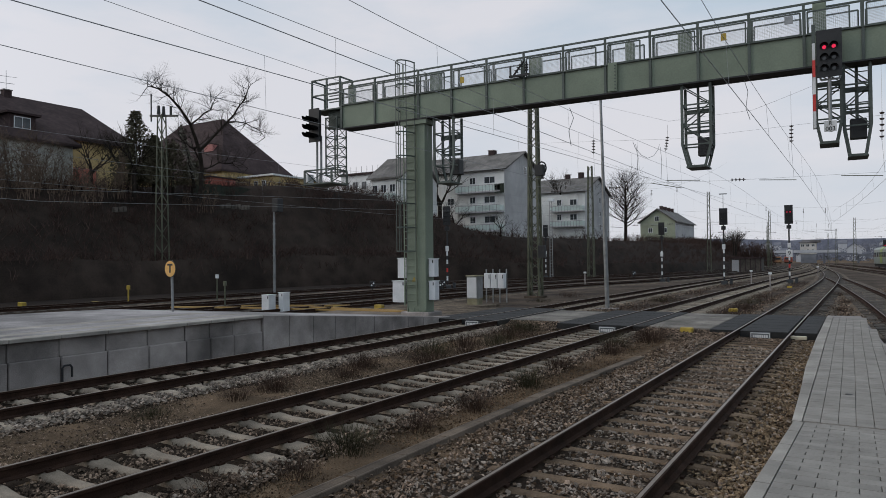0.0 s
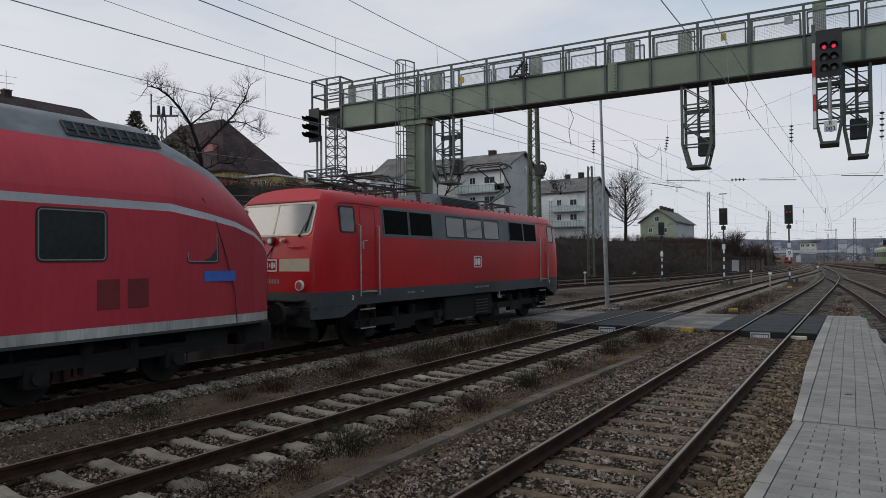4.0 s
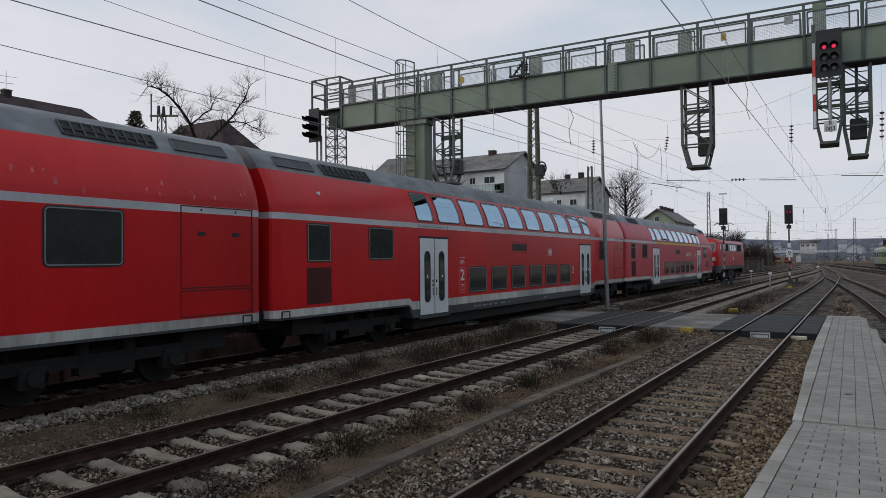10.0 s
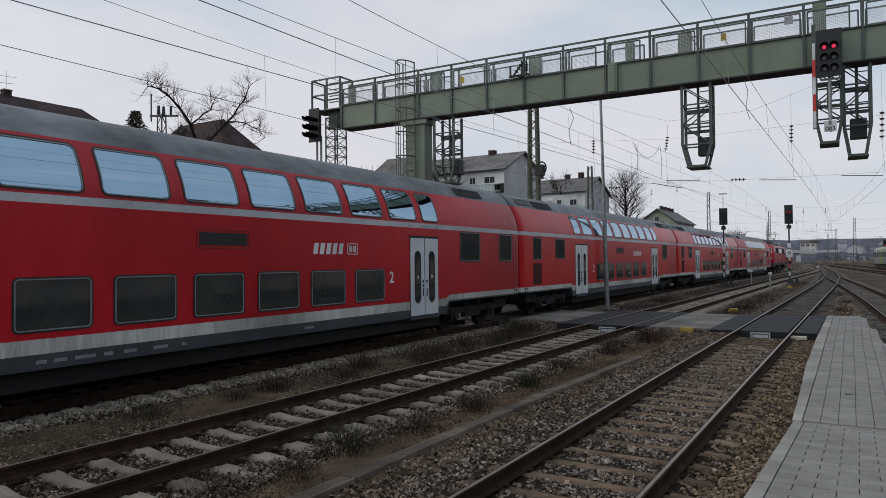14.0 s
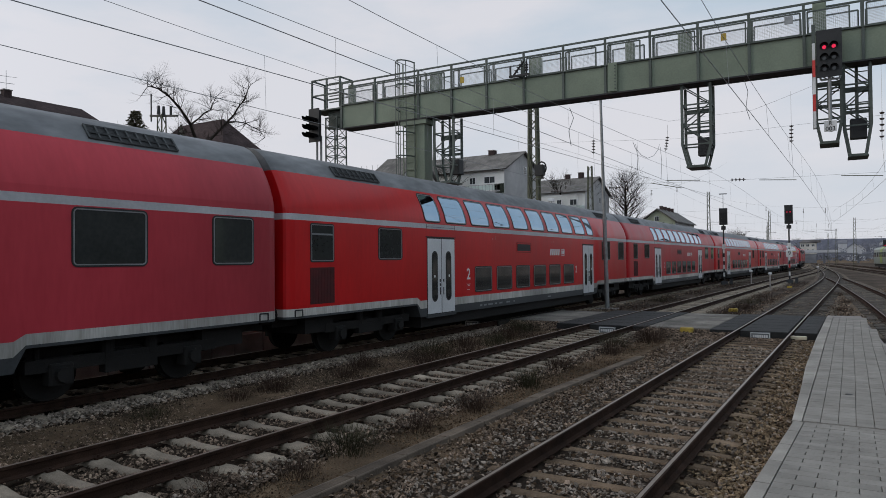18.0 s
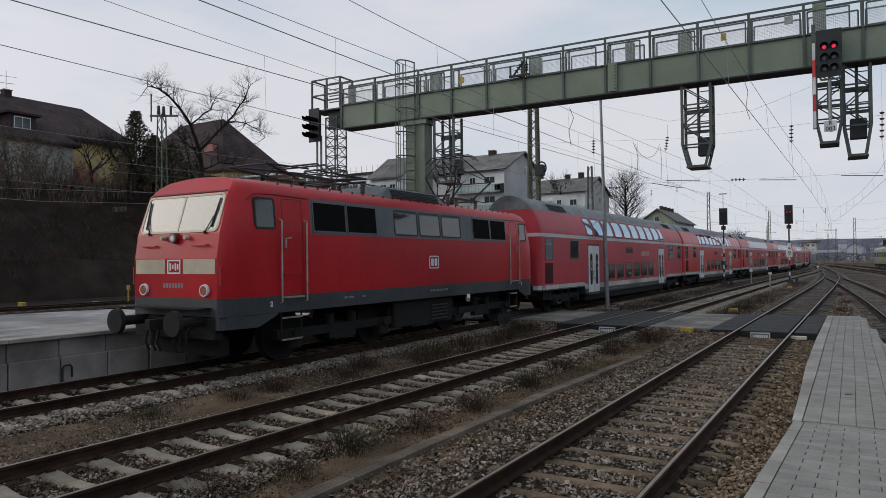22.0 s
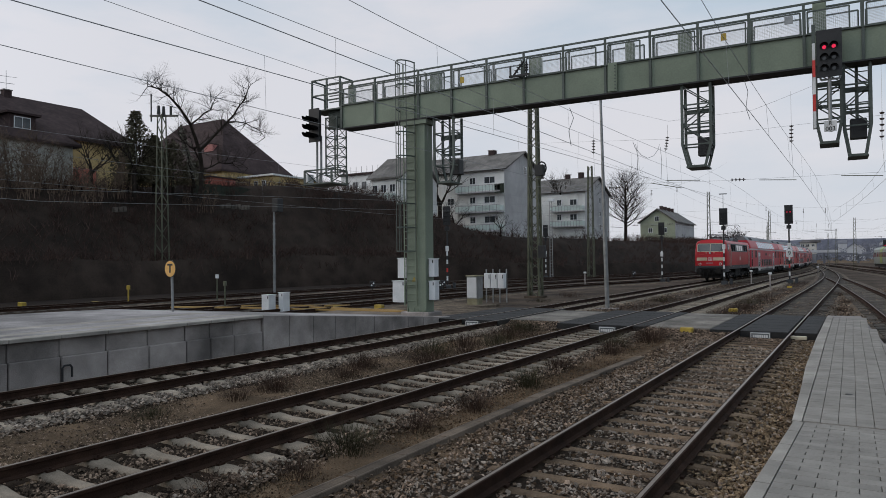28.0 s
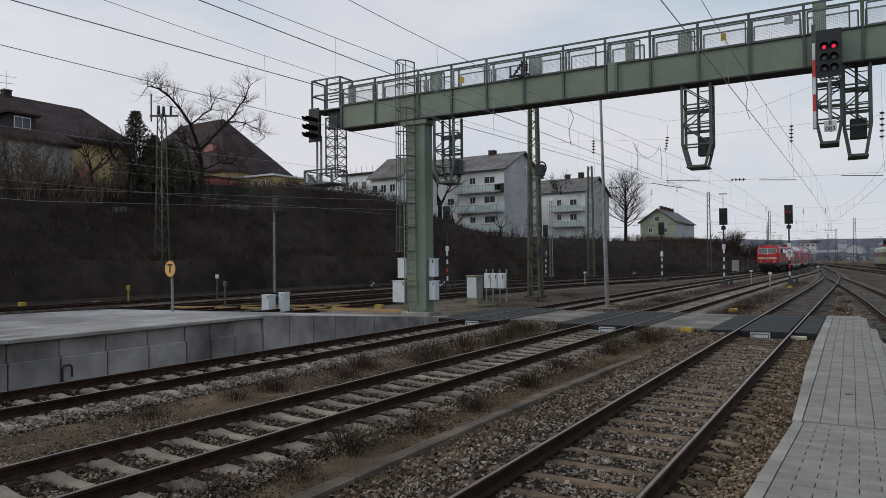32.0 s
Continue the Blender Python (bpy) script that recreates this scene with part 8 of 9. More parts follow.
near_span()
cross_span(116, -20.8, 12.0, 12.2, 7.6, 6.3, (-12.6, -7.5, -4.6))
cross_span(165, -17, 10.0, 11.8, 7.4, 6.3, (-12.0, -8.2, -6.0))
cross_span(85, -29.6, -13.0, 13.4, 7.8, 6.4, (-27, -22, -19))
for pts in ([(-7.3, 19.24, 6.7), (-7.2, 19.3, 6.4), (-7.32, 19.2, 6.0), (-7.25, 19.2, 5.56)], [(-7.3, 25.82, 6.64), (-7.3, 26.2, 6.42), (-7.3, 27.0, 6.28), (-7.3, 27.9, 6.27), (-7.3, 28.9, 6.5), (-7.3, 29.6, 6.85), (-7.3, 29.85, 7.1)], [(-7.3, 26.2, 6.6), (-7.25, 26.3, 6.1), (-7.3, 26.37, 5.6)], [(-7.3, 30.0, 7.0), (-7.26, 30.05, 6.4), (-7.3, 30.04, 5.6)], [(-2.55, 19.48, 7.2 + 0.32 * math.cos(math.tau * (19.48 - 53) / 66)), (-2.48, 19.6, 6.6), (-2.56, 19.8, 6.2), (-2.55 + 0.08 * math.sin(19.97 * 0.048), 19.97, 5.92)]):
    part("jumper_cable", Bld().path(pts, 0.01, 4), WIRE, line_three if pts[0][0] > -5 else line_two, "hanging jumper cable")


def mast_signal(x, y, z_head0, z_head1, lit, label, w=0.72, plate="", aerial=0.0, base=-0.25, face=-20, red=False):
    s = thing("signal", label, "railway signal", Matrix.Translation((x, y, base)) @ Matrix.Rotation(radians(face), 4, "Z"), "mast signals")
    h0, h1 = z_head0 - base, z_head1 - base
    part("mast", Bld().tube((0, 0.12, 0), (0, 0.12, h1 - 0.2), 0.075, 0.065, 10), BLACK, s)
    for i in range(4):
        part("mast_band", Bld().box((-0.076, 0.02, 0.75 + i * 0.72), (0.076, 0.035, 1.12 + i * 0.72)), STRIPE_W if i != 1 or not red else REDP, s)
    hd = signal_head(s, -w * 0.43, w * 0.43, -0.1, h0 + 0.75, h1, lit, reach=0.15)
    part("lamp_box", Bld().bevel_box((-0.2, -0.08, h0 + 0.25), (0.2, 0.15, h0 + 0.6), 0.03), BLACK, hd)
    part("footing", Bld().bevel_box((-0.3, -0.2, -0.2), (0.3, 0.42, 0.35), 0.05), TRAIN_GREY, s)
    part("relay_box", Bld().bevel_box((0.45, 0.0, 0.0), (0.72, 0.3, 0.55), 0.03), TRAIN_GREY, s)
    if plate:
        p = part("signal_plate", Bld().box((-0.27, -0.02, h0 - 2.45), (0.27, 0.0, h0 - 1.75)), STRIPE_W, s, "white number board")
        text_mesh(plate, 0.6, Matrix.Translation((0, -0.028, h0 - 2.1)) @ Euler((radians(90), 0, 0)).to_matrix().to_4x4(), p, INK)
    part("mast_plate", Bld().box((-0.14, -0.0, h0 - 1.55), (0.14, 0.02, h0 - 1.1)), STRIPE_W, s)
    if aerial:
        part("aerial", Bld().tube((0, 0.1, h1), (0, 0.1, h1 + aerial), 0.025).tube((-0.35, 0.1, h1 + aerial), (0.35, 0.1, h1 + aerial), 0.05), STEEL, s)
    return s


mast_signal(-5.83, 72.7, 4.7, 7.15, 1, "black mast signal showing two red lights with number board", plate="9", face=4, red=True)
mast_signal(-10.9, 68.0, 4.6, 6.8, 0, "black colour-light mast signal with banded mast", aerial=1.4, face=9)
mast_signal(-17.9, 73.5, 4.0, 5.98, 0, "dark mast signal with white banded mast", w=0.6, face=10)
mast_signal(-30.7, 51.0, 4.6, 6.9, 0, "dark mast signal with ladder and banded mast", w=0.6, face=25, red=True)
mast_signal(4.0, 160.0, 3.5, 5.5, 3, "distant mast signal showing red lights", w=0.6, face=0)

mast_signal(-35.85, 85.0, 4.5, 6.8, 0, "dark mast signal below the apartment blocks", w=0.6, face=22)
lm = thing("lamp_post", "thin grey ladder mast with a small lamp below the bank", "lamp post", Matrix.Translation((-35.1, 85.1, -0.25)))
for x in (-0.2, 0.2):
    part("rail_pole", Bld().tube((x, 0, 0), (x * 0.7, 0, 10.2), 0.06, 0.045, 8), STEEL, lm)
for i in range(26):
    part("rung", Bld().tube((-0.18, 0, 0.5 + i * 0.37), (0.18, 0, 0.5 + i * 0.37), 0.025, n=5), STEEL, lm)
part("lamp_head", Bld().bevel_box((-0.25, -0.5, 10.2), (0.55, 0.1, 10.55), 0.06), WHITE, lm)

# slim lamp post, leaning slightly
lp = thing("lamp_post", "slim grey steel lamp post between the tracks", "lamp post", Matrix.Translation((-10.7, 33.0, -0.25)) @ Matrix.Rotation(radians(-1.1), 4, "Y"))
part("pole", Bld().tube((0, 0, 0), (0, 0, 4.5), 0.11, 0.1, 12).tube((0, 0, 4.5), (0, 0, 11.5), 0.085, 0.06, 12), STEEL, lp)
part("base_plate", Bld().bevel_box((-0.5, -0.3, -0.1), (0.5, 0.3, 0.06), 0.02), CONCRETE, lp)
part("lamp_head", Bld().bevel_box((-0.15, -0.9, 11.45), (0.15, 0.1, 11.65), 0.04), STEEL, lp)

# round board with a T on the far platform
ts = thing("sign_post", "round ochre board with thin black rim and black T", "sign", Matrix.Translation((-18.45, 13.9, 0.7)))
part("pole", Bld().tube((0.03, 0.02, 0), (0, 0, 1.6), 0.04, 0.04, 10), STEEL, ts)
dk = part("board", Bld().tube((0, -0.05, 1.34), (0, -0.03, 1.34), 0.27, 0.27, 28), INK, ts)
part("board_face", Bld().tube((0, -0.056, 1.34), (0, -0.05, 1.34), 0.248, 0.248, 28), surface("ochre_board", (0.68, 0.36, 0.09), (0.8, 0.45, 0.14), 3, 0.5, bump=0, stain=0.2), dk)
text_mesh("T", 0.38, Matrix.Translation((0, -0.06, 1.34)) @ Euler((radians(90), 0, 0)).to_matrix().to_4x4(), dk, INK, bold=0.012)

sp = thing("speaker_post", "grey post with a dark box at its top", "post", Matrix.Translation((-38.0, 37.7, -0.25)))
part("pole", Bld().tube((0, 0, 0), (0, 0, 6.4), 0.1, 0.08, 10), STEEL, sp)
part("box_head", Bld().bevel_box((0.0, -0.25, 6.3), (0.65, 0.35, 7.3), 0.05), BLACK, sp)
for i in range(12):
    part("step_peg", Bld().tube((-0.2, 0, 1.0 + i * 0.4), (0.2, 0, 1.0 + i * 0.4), 0.015, n=5), STEEL, sp)

for x, y, w in ((-24.2, 23.6, 0.5), (-23.68, 24.1, 0.32)):
    c = white_cabinet("trackside_cabinet", (-w / 2, -0.2, 0.1), (w / 2, 0.25, 0.9 if w > 0.4 else 1.0), m=Matrix.Translation((x, y, -0.25)), label="white sheet-metal trackside cabinet behind the platform")
    part("plinth", Bld().box((-w / 2, -0.15, 0), (w / 2, 0.2, 0.1)), CONCRETE, c)
cab = thing("trackside_cabinet", "tall grey cabinet with a yellowish stained lid on a concrete plinth", "cabinet", Matrix.Translation((-17.6, 32.0, -0.25)))
part("plinth", Bld().box((-0.3, -0.25, 0), (0.3, 0.35, 0.45)), CREAM_CONC := surface("mossy_plinth", (0.2, 0.18, 0.1), (0.33, 0.3, 0.2), 3, 0.9, stain=0.3), cab)
part("housing", Bld().bevel_box((-0.32, -0.27, 0.45), (0.32, 0.37, 1.62), 0.02), STEEL, cab)
part("door", Bld().box((-0.28, -0.285, 0.5), (0.28, -0.27, 1.56)), WHITE, cab)
part("lid", Bld().bevel_box((-0.36, -0.31, 1.62), (0.36, 0.41, 1.68), 0.02), CREAM_CONC, cab)
rk = thing("meter_rack", "row of white boxes on thin steel posts", "cabinet", Matrix.Translation((-18.2, 35.6, -0.25)))
for k in range(4):
    part("post", Bld().bar((-0.65 + k * 0.44, 0.15, 0), (-0.65 + k * 0.44, 0.15, 1.95), 0.06, 0.06), STEEL, rk)
for k in range(3):
    bx = part("box", Bld().bevel_box((-0.6 + k * 0.44, -0.25, 0.85), (-0.2 + k * 0.44, 0.1, 1.72), 0.02), WHITE, rk)
    part("lock", Bld().box((-0.28 + k * 0.44, -0.262, 1.4), (-0.24 + k * 0.44, -0.25, 1.62)), BLACK, bx)

# cable duct, markers, small posts in the sidings
dct = thing("cable_duct", "ochre cable duct lying across the siding ground", "cable duct")
for a, c in (((-31, 23.2), (-24.6, 24.6)), ((-24.6, 24.6), (-17.2, 25.2)), ((-24.0, 26.0), (-17.8, 25.6)), ((-28.0, 25.4), (-22.5, 27.6))):
    part("duct_length", Bld().bar((*a, -0.06), (*c, -0.04), 0.17, 0.08), ORANGE, dct)
for x, y in ((-22.6, 26.8), (-21.2, 28.4), (-39.0, 24.1), (-42.9, 21.9)):
    thing("point_cover", "yellow metal cover box beside the siding", "cover box", Matrix.Translation((x, y, -0.25)), "yellow cover boxes", bld=Bld().bevel_box((-0.24, -0.15, 0), (0.24, 0.15, 0.24), 0.04), material=YELLOW)
for x, y, h in ((-37.0, 24.9, 0.95), (-34.6, 29.4, 1.5), (-30.2, 26.2, 1.2)):
    p = thing("marker_post", "thin marker post beside the siding", "post", Matrix.Translation((x, y, -0.25)), "marker posts")
    part("pole", Bld().tube((0, 0, 0), (0, 0, h), 0.045, 0.045, 8), YELLOW if h == 0.95 else MAST_STEEL, p)
    part("head", Bld().bevel_box((-0.11, -0.06, h), (0.11, 0.06, h + 0.24), 0.02), YELLOW if h == 0.95 else WHITE if h == 1.5 else MAST_STEEL, p)
for x, y in ((-8.6, 68.0), (-5.9, 57.0), (-4.6, 96.0), (-21.5, 60.0)):
    p = thing("marker_post", "short concrete marker post with a white cap", "post", Matrix.Translation((x, y, -0.25)), "marker posts")
    part("pole", Bld().tube((0, 0, 0), (0, 0, 1.2), 0.05, 0.05, 8), CONCRETE, p)
    part("head", Bld().bevel_box((-0.12, -0.06, 1.2), (0.12, 0.06, 1.35), 0.02), WHITE, p)
for x, y in ((-4.75, 22.55), (-5.05, 33.8), (-5.0, 62.0)):
    thing("point_cover", "yellow metal cover box beside the track", "cover box", Matrix.Translation((x, y, -0.14 if y < 23 else -0.27)), "yellow cover boxes", bld=Bld().bevel_box((-0.19, -0.14, 0), (0.19, 0.14, 0.17), 0.03), material=YELLOW)

# dwarf signals and boards in the sidings
for x, y in ((-33.5, 44.0), (-26.0, 42.0), (-36.0, 16.5), (-25.0, 88.0), (-29.0, 47.5)):
    d = thing("dwarf_signal", "small black dwarf signal with a white disc", "railway signal", Matrix.Translation((x, y, -0.25)) @ Matrix.Rotation(radians(40), 4, "Z"), "dwarf signals")
    part("stand", Bld().bar((0, 0.05, 0), (0, 0.05, 0.5), 0.12, 0.12), BLACK, d)
    part("head", Bld().bevel_box((-0.22, -0.1, 0.4), (0.22, 0.15, 0.9), 0.05), BLACK, d)
    part("lens", Bld().tube((0.08, -0.12, 0.72), (0.08, -0.1, 0.72), 0.07, 0.07, 12).tube((-0.08, -0.12, 0.56), (-0.08, -0.1, 0.56), 0.07, 0.07, 12), WHITE, d)

# bridge, signal box and town in the distance, haze mixed into their colours
HAZE_PALE = surface("haze_tinted_cream_render", (0.5, 0.47, 0.43), (0.62, 0.59, 0.54), 0.8, 0.9, bump=0, stain=0.2)
HAZE_W = surface("haze_tinted_far_wall", (0.33, 0.34, 0.37), (0.46, 0.47, 0.5), 0.4, 0.95, bump=0)
HAZE_ROOF = surface("haze_tinted_dark_roof", (0.08, 0.075, 0.075), (0.13, 0.12, 0.12), 0.8, 0.9, bump=0)
BRIDGE_GREY = surface("haze_tinted_bridge_steel", (0.13, 0.14, 0.165), (0.21, 0.22, 0.25), 0.5, 0.8, bump=0, stain=0.3)
br = thing("road_bridge", "slender grey road bridge crossing the yard far away", "bridge")
deck = Bld()
deck.rings([[(x, 318, z), (x, 326, z), (x, 326, z + 0.75), (x, 318, z + 0.75)] for x, z in ((-46, 3.0), (-33, 3.6), (-22, 3.95), (-12, 3.8), (-2, 2.9), (8, 1.6), (22, 0.4))])
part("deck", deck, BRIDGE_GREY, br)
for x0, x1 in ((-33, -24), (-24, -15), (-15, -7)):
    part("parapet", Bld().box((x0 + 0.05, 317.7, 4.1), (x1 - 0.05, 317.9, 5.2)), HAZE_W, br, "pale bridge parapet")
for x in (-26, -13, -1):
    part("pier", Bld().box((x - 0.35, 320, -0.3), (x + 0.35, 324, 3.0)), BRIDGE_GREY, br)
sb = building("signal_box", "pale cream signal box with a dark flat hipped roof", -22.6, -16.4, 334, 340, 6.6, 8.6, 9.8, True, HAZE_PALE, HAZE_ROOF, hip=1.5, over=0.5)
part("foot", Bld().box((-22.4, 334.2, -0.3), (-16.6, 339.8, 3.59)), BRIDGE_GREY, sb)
part("upper_room", Bld().box((-18.6, 333.4, 8.62), (-14.8, 339, 9.5)), HAZE_ROOF, sb)
for x in (-21.6, -19.6, -17.6):
    win(sb, x, 334, 6.8, 1.3, 1.1, "s")
    win(sb, x, 334, 4.7, 0.9, 1.0, "s")
HAZE_R = surface("haze_tinted_far_roof", (0.12, 0.125, 0.15), (0.18, 0.185, 0.21), 0.4, 0.95, bump=0)
rng = random.Random(5)
for i in range(34):
    x, y = rng.uniform(-150, 60), rng.uniform(400, 900)
    w, e = rng.uniform(5, 8), rng.uniform(2, 4) + (y - 380) * 0.036 * rng.uniform(0.25, 1.0)
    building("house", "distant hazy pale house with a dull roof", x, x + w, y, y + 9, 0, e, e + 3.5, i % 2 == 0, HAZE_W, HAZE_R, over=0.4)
sh = thing("shed", "low weathered trackside shed with a pale door and flat roof", "shed")
part("wall", Bld().box((-19.4, 128.5, -0.3), (-14.6, 132, 2.1)), SLEEPER_W, sh)
part("roof", Bld().box((-19.6, 128.2, 2.1), (-14.4, 132.3, 2.3)), ROOF_BR, sh)
part("door", Bld().box((-19.3, 128.42, -0.2), (-18.2, 128.5, 1.9)), PLASTER_G, sh, "pale grey sheet-metal door")
for k in range(5):
    part("wall_post", Bld().box((-18.0 + 0.8 * k, 128.4, -0.3), (-17.9 + 0.8 * k, 128.5, 2.1)), ROOF_BR, sh)


def parked(name, label, x, y, turn, length, mat, stripe=None, tall=1.0):
    v = thing(name, label, "rail vehicle", Matrix.Translation((x, y, 0)) @ Matrix.Rotation(radians(turn), 4, "Z"))
    prof = [(-1.4, 0.9), (1.4, 0.9), (1.45, 2.4), (1.35, 3.5), (0.9, 3.95), (-0.9, 3.95), (-1.35, 3.5), (-1.45, 2.4)]
    prof = [(px, pz * tall) for px, pz in prof]
    part("body", Bld().rings([[(px * k, yy, pz if pz < 3 else 3 + (pz - 3) * k) for px, pz in prof] for yy, k in ((-length / 2, 0.85), (-length / 2 + 0.8, 1), (length / 2 - 0.8, 1), (length / 2, 0.85))]), mat, v)
    if stripe:
        part("stripe", Bld().rings([[(px * 1.01, yy, 1.0 + (pz - 0.9) * 0.985) for px, pz in prof] for yy in (length / 2 - 12.0, length / 2 - 9.2)]), stripe, v)
    for s in (-1, 1):
        for k in range(int(length / 2.4)):
            yy = -length / 2 + 3.2 + k * 2.3
            if yy < length / 2 - 1.5:
                part("window", Bld().box((min(s * 1.43, s * 1.47), yy, 2.2 * tall), (max(s * 1.43, s * 1.47), yy + 1.5, 3.0 * tall)), FAR_GLASS, v)
    part("windscreen", Bld().box((-0.95, -length / 2 - 0.03, 2.3 * tall), (0.95, -length / 2 + 0.02, 3.2 * tall)), FAR_GLASS, v)
    part("underframe", Bld().box((-1.2, -length / 2 + 0.5, 0.35), (1.2, length / 2 - 0.5, 0.9)), UNDER, v)
    for yy in (-length / 2 + 2.5, length / 2 - 2.5):
        wheelset(v, yy)
    return v


LIME = surface("lime_green_paint", (0.2, 0.3, 0.03), (0.28, 0.38, 0.06), 1, 0.4, bump=0, stain=0.2)
SILVER = surface("grey_vehicle_paint", (0.16, 0.19, 0.18), (0.25, 0.28, 0.27), 1, 0.45, bump=0, stain=0.2)
RUSTY_PAINT = surface("dull_orange_paint", (0.2, 0.1, 0.05), (0.3, 0.15, 0.07), 1, 0.6, bump=0, stain=0.4)
parked("railcar", "parked grey railcar with a lime green band", glide(LINE_6, 146), 146, 5.9, 24, SILVER, LIME)
parked("work_train", "dark orange maintenance vehicle on a far track", -24.9, 265, 4, 8, RUSTY_PAINT, None, 0.66)
parked("work_train", "orange maintenance vehicle on a far track", -22.2, 272, 4, 6, surface("orange_paint", (0.26, 0.06, 0.035), (0.36, 0.09, 0.05), 1, 0.5, bump=0, stain=0.2), None, 0.66)
# ---- paving, stones, weeds and clutter on the ground ----
STRIP_EDGE = [(9.9, -0.68), (14.9, -0.73), (19, -0.79), (28.8, -0.88)]


def paving():
    blk = Bld().bevel_box((-0.1465, -0.0962, -0.08), (0.1465, 0.0962, 0.0), 0.003).mesh("paving_block", PAVER)
    half = Bld().bevel_box((-0.0715, -0.0962, -0.08), (0.0715, 0.0962, 0.0), 0.003).mesh("paving_block", PAVER)
    k = 0
    y = 5.0
    while y < 9.8:
        odd = k % 2
        x = -0.615 - 0.0045 * y
        if odd:
            o = part("paving_block", half, None, near_ob)
            o.matrix_local = Matrix.Translation((x + 0.075, y, near_top(y))) @ Matrix.Rotation(-0.08, 4, "X")
            x += 0.15
        while x < 1.9:
            o = part("paving_block", blk, None, near_ob)
            o.matrix_local = Matrix.Translation((x + 0.15, y + random.uniform(-0.003, 0.003), near_top(y) + random.uniform(-0.002, 0.001))) @ Matrix.Rotation(-0.08, 4, "X") @ Matrix.Rotation(random.uniform(-0.006, 0.006), 4, "Z")
            x += 0.3
        y += 0.2
        k += 1
    rest = Bld()
    for y0, y1 in ((-30, 1.7), (1.7, 4.9)):
        rest.rings([[(-0.62, yy, near_top(yy) - 0.06), (5.3, yy, near_top(yy) - 0.06), (5.3, yy, near_top(yy)), (-0.62, yy, near_top(yy))] for yy in (y0, y1)])
    part("paved_surface", rest, PAVER, near_ob)
    # long slabs on the level path
    y, far = 9.98, Bld()
    while y < 27.9:
        x0, x9 = shape(STRIP_EDGE, y), shape(STRIP_EDGE, y + 0.2)
        x1 = shape([(a, c) for a, _, c in path_edge], y)
        for i in range(max(2, int((x1 - x0) / 0.197 + 0.5))):
            lo, hi, z = 0.197 * i + 0.003, 0.197 * (i + 1) - 0.003, 0.1 + random.uniform(-0.002, 0.001)
            e = [(x0 + lo, y + 0.0025), (x0 + hi, y + 0.0025), (x9 + hi, y + 0.1975), (x9 + lo, y + 0.1975)]
            rings = [[(*q, 0.02) for q in e], [(*q, z - 0.003) for q in e], [(q[0] * 0.97 + sum(p[0] for p in e) / 4 * 0.03, q[1] * 0.97 + (y + 0.1) * 0.03, z) for q in e]]
            if y < 15.5:
                part("path_paver", Bld().rings(rings), PAVER, near_ob)
            else:
                far.rings(rings)
        y += 0.2
    tagged(part("path_paving", far, PAVER, near_ob), kind="stuff")
    # kerbs
    y = -2.0
    while y < 9.8:
        z0, z1 = near_top(y), near_top(min(y + 0.99, 9.9))
        ye = min(y + 0.985, 9.88)
        part("kerb", Bld().rings([[(e, q, -0.45), (e + 0.125, q, -0.45), (e + 0.125, q, z + 0.004), (e + 0.015, q, z + 0.004), (e, q, z - 0.015)] for q, z, e in ((y, z0, -0.745 - 0.0045 * y), (ye, z1, -0.745 - 0.0045 * ye))]), KERB, near_ob)
        y += 1.0
    y = 9.92
    while y < 27.9:
        xa = shape([(a, b) for a, b, _ in path_edge], y)
        xb = shape([(a, b) for a, b, _ in path_edge], y + 0.98)
        part("kerb", Bld().rings([[(x - 0.01, q, -0.4), (e, q, -0.4), (e, q, 0.103), (x, q, 0.103)] for q, x, e in ((y, xa, shape(STRIP_EDGE, y) - 0.012), (y + 0.985, xb, shape(STRIP_EDGE, y + 0.985) - 0.012))]), KERB, near_ob)
        y += 1.0
    for x, y in ((-0.2, 8.95),):
        part("drain_spot", Bld().tube((x, 12.2, 0.1), (x, 12.2, 0.106), 0.05, n=10), BLACK, near_ob)


paving()


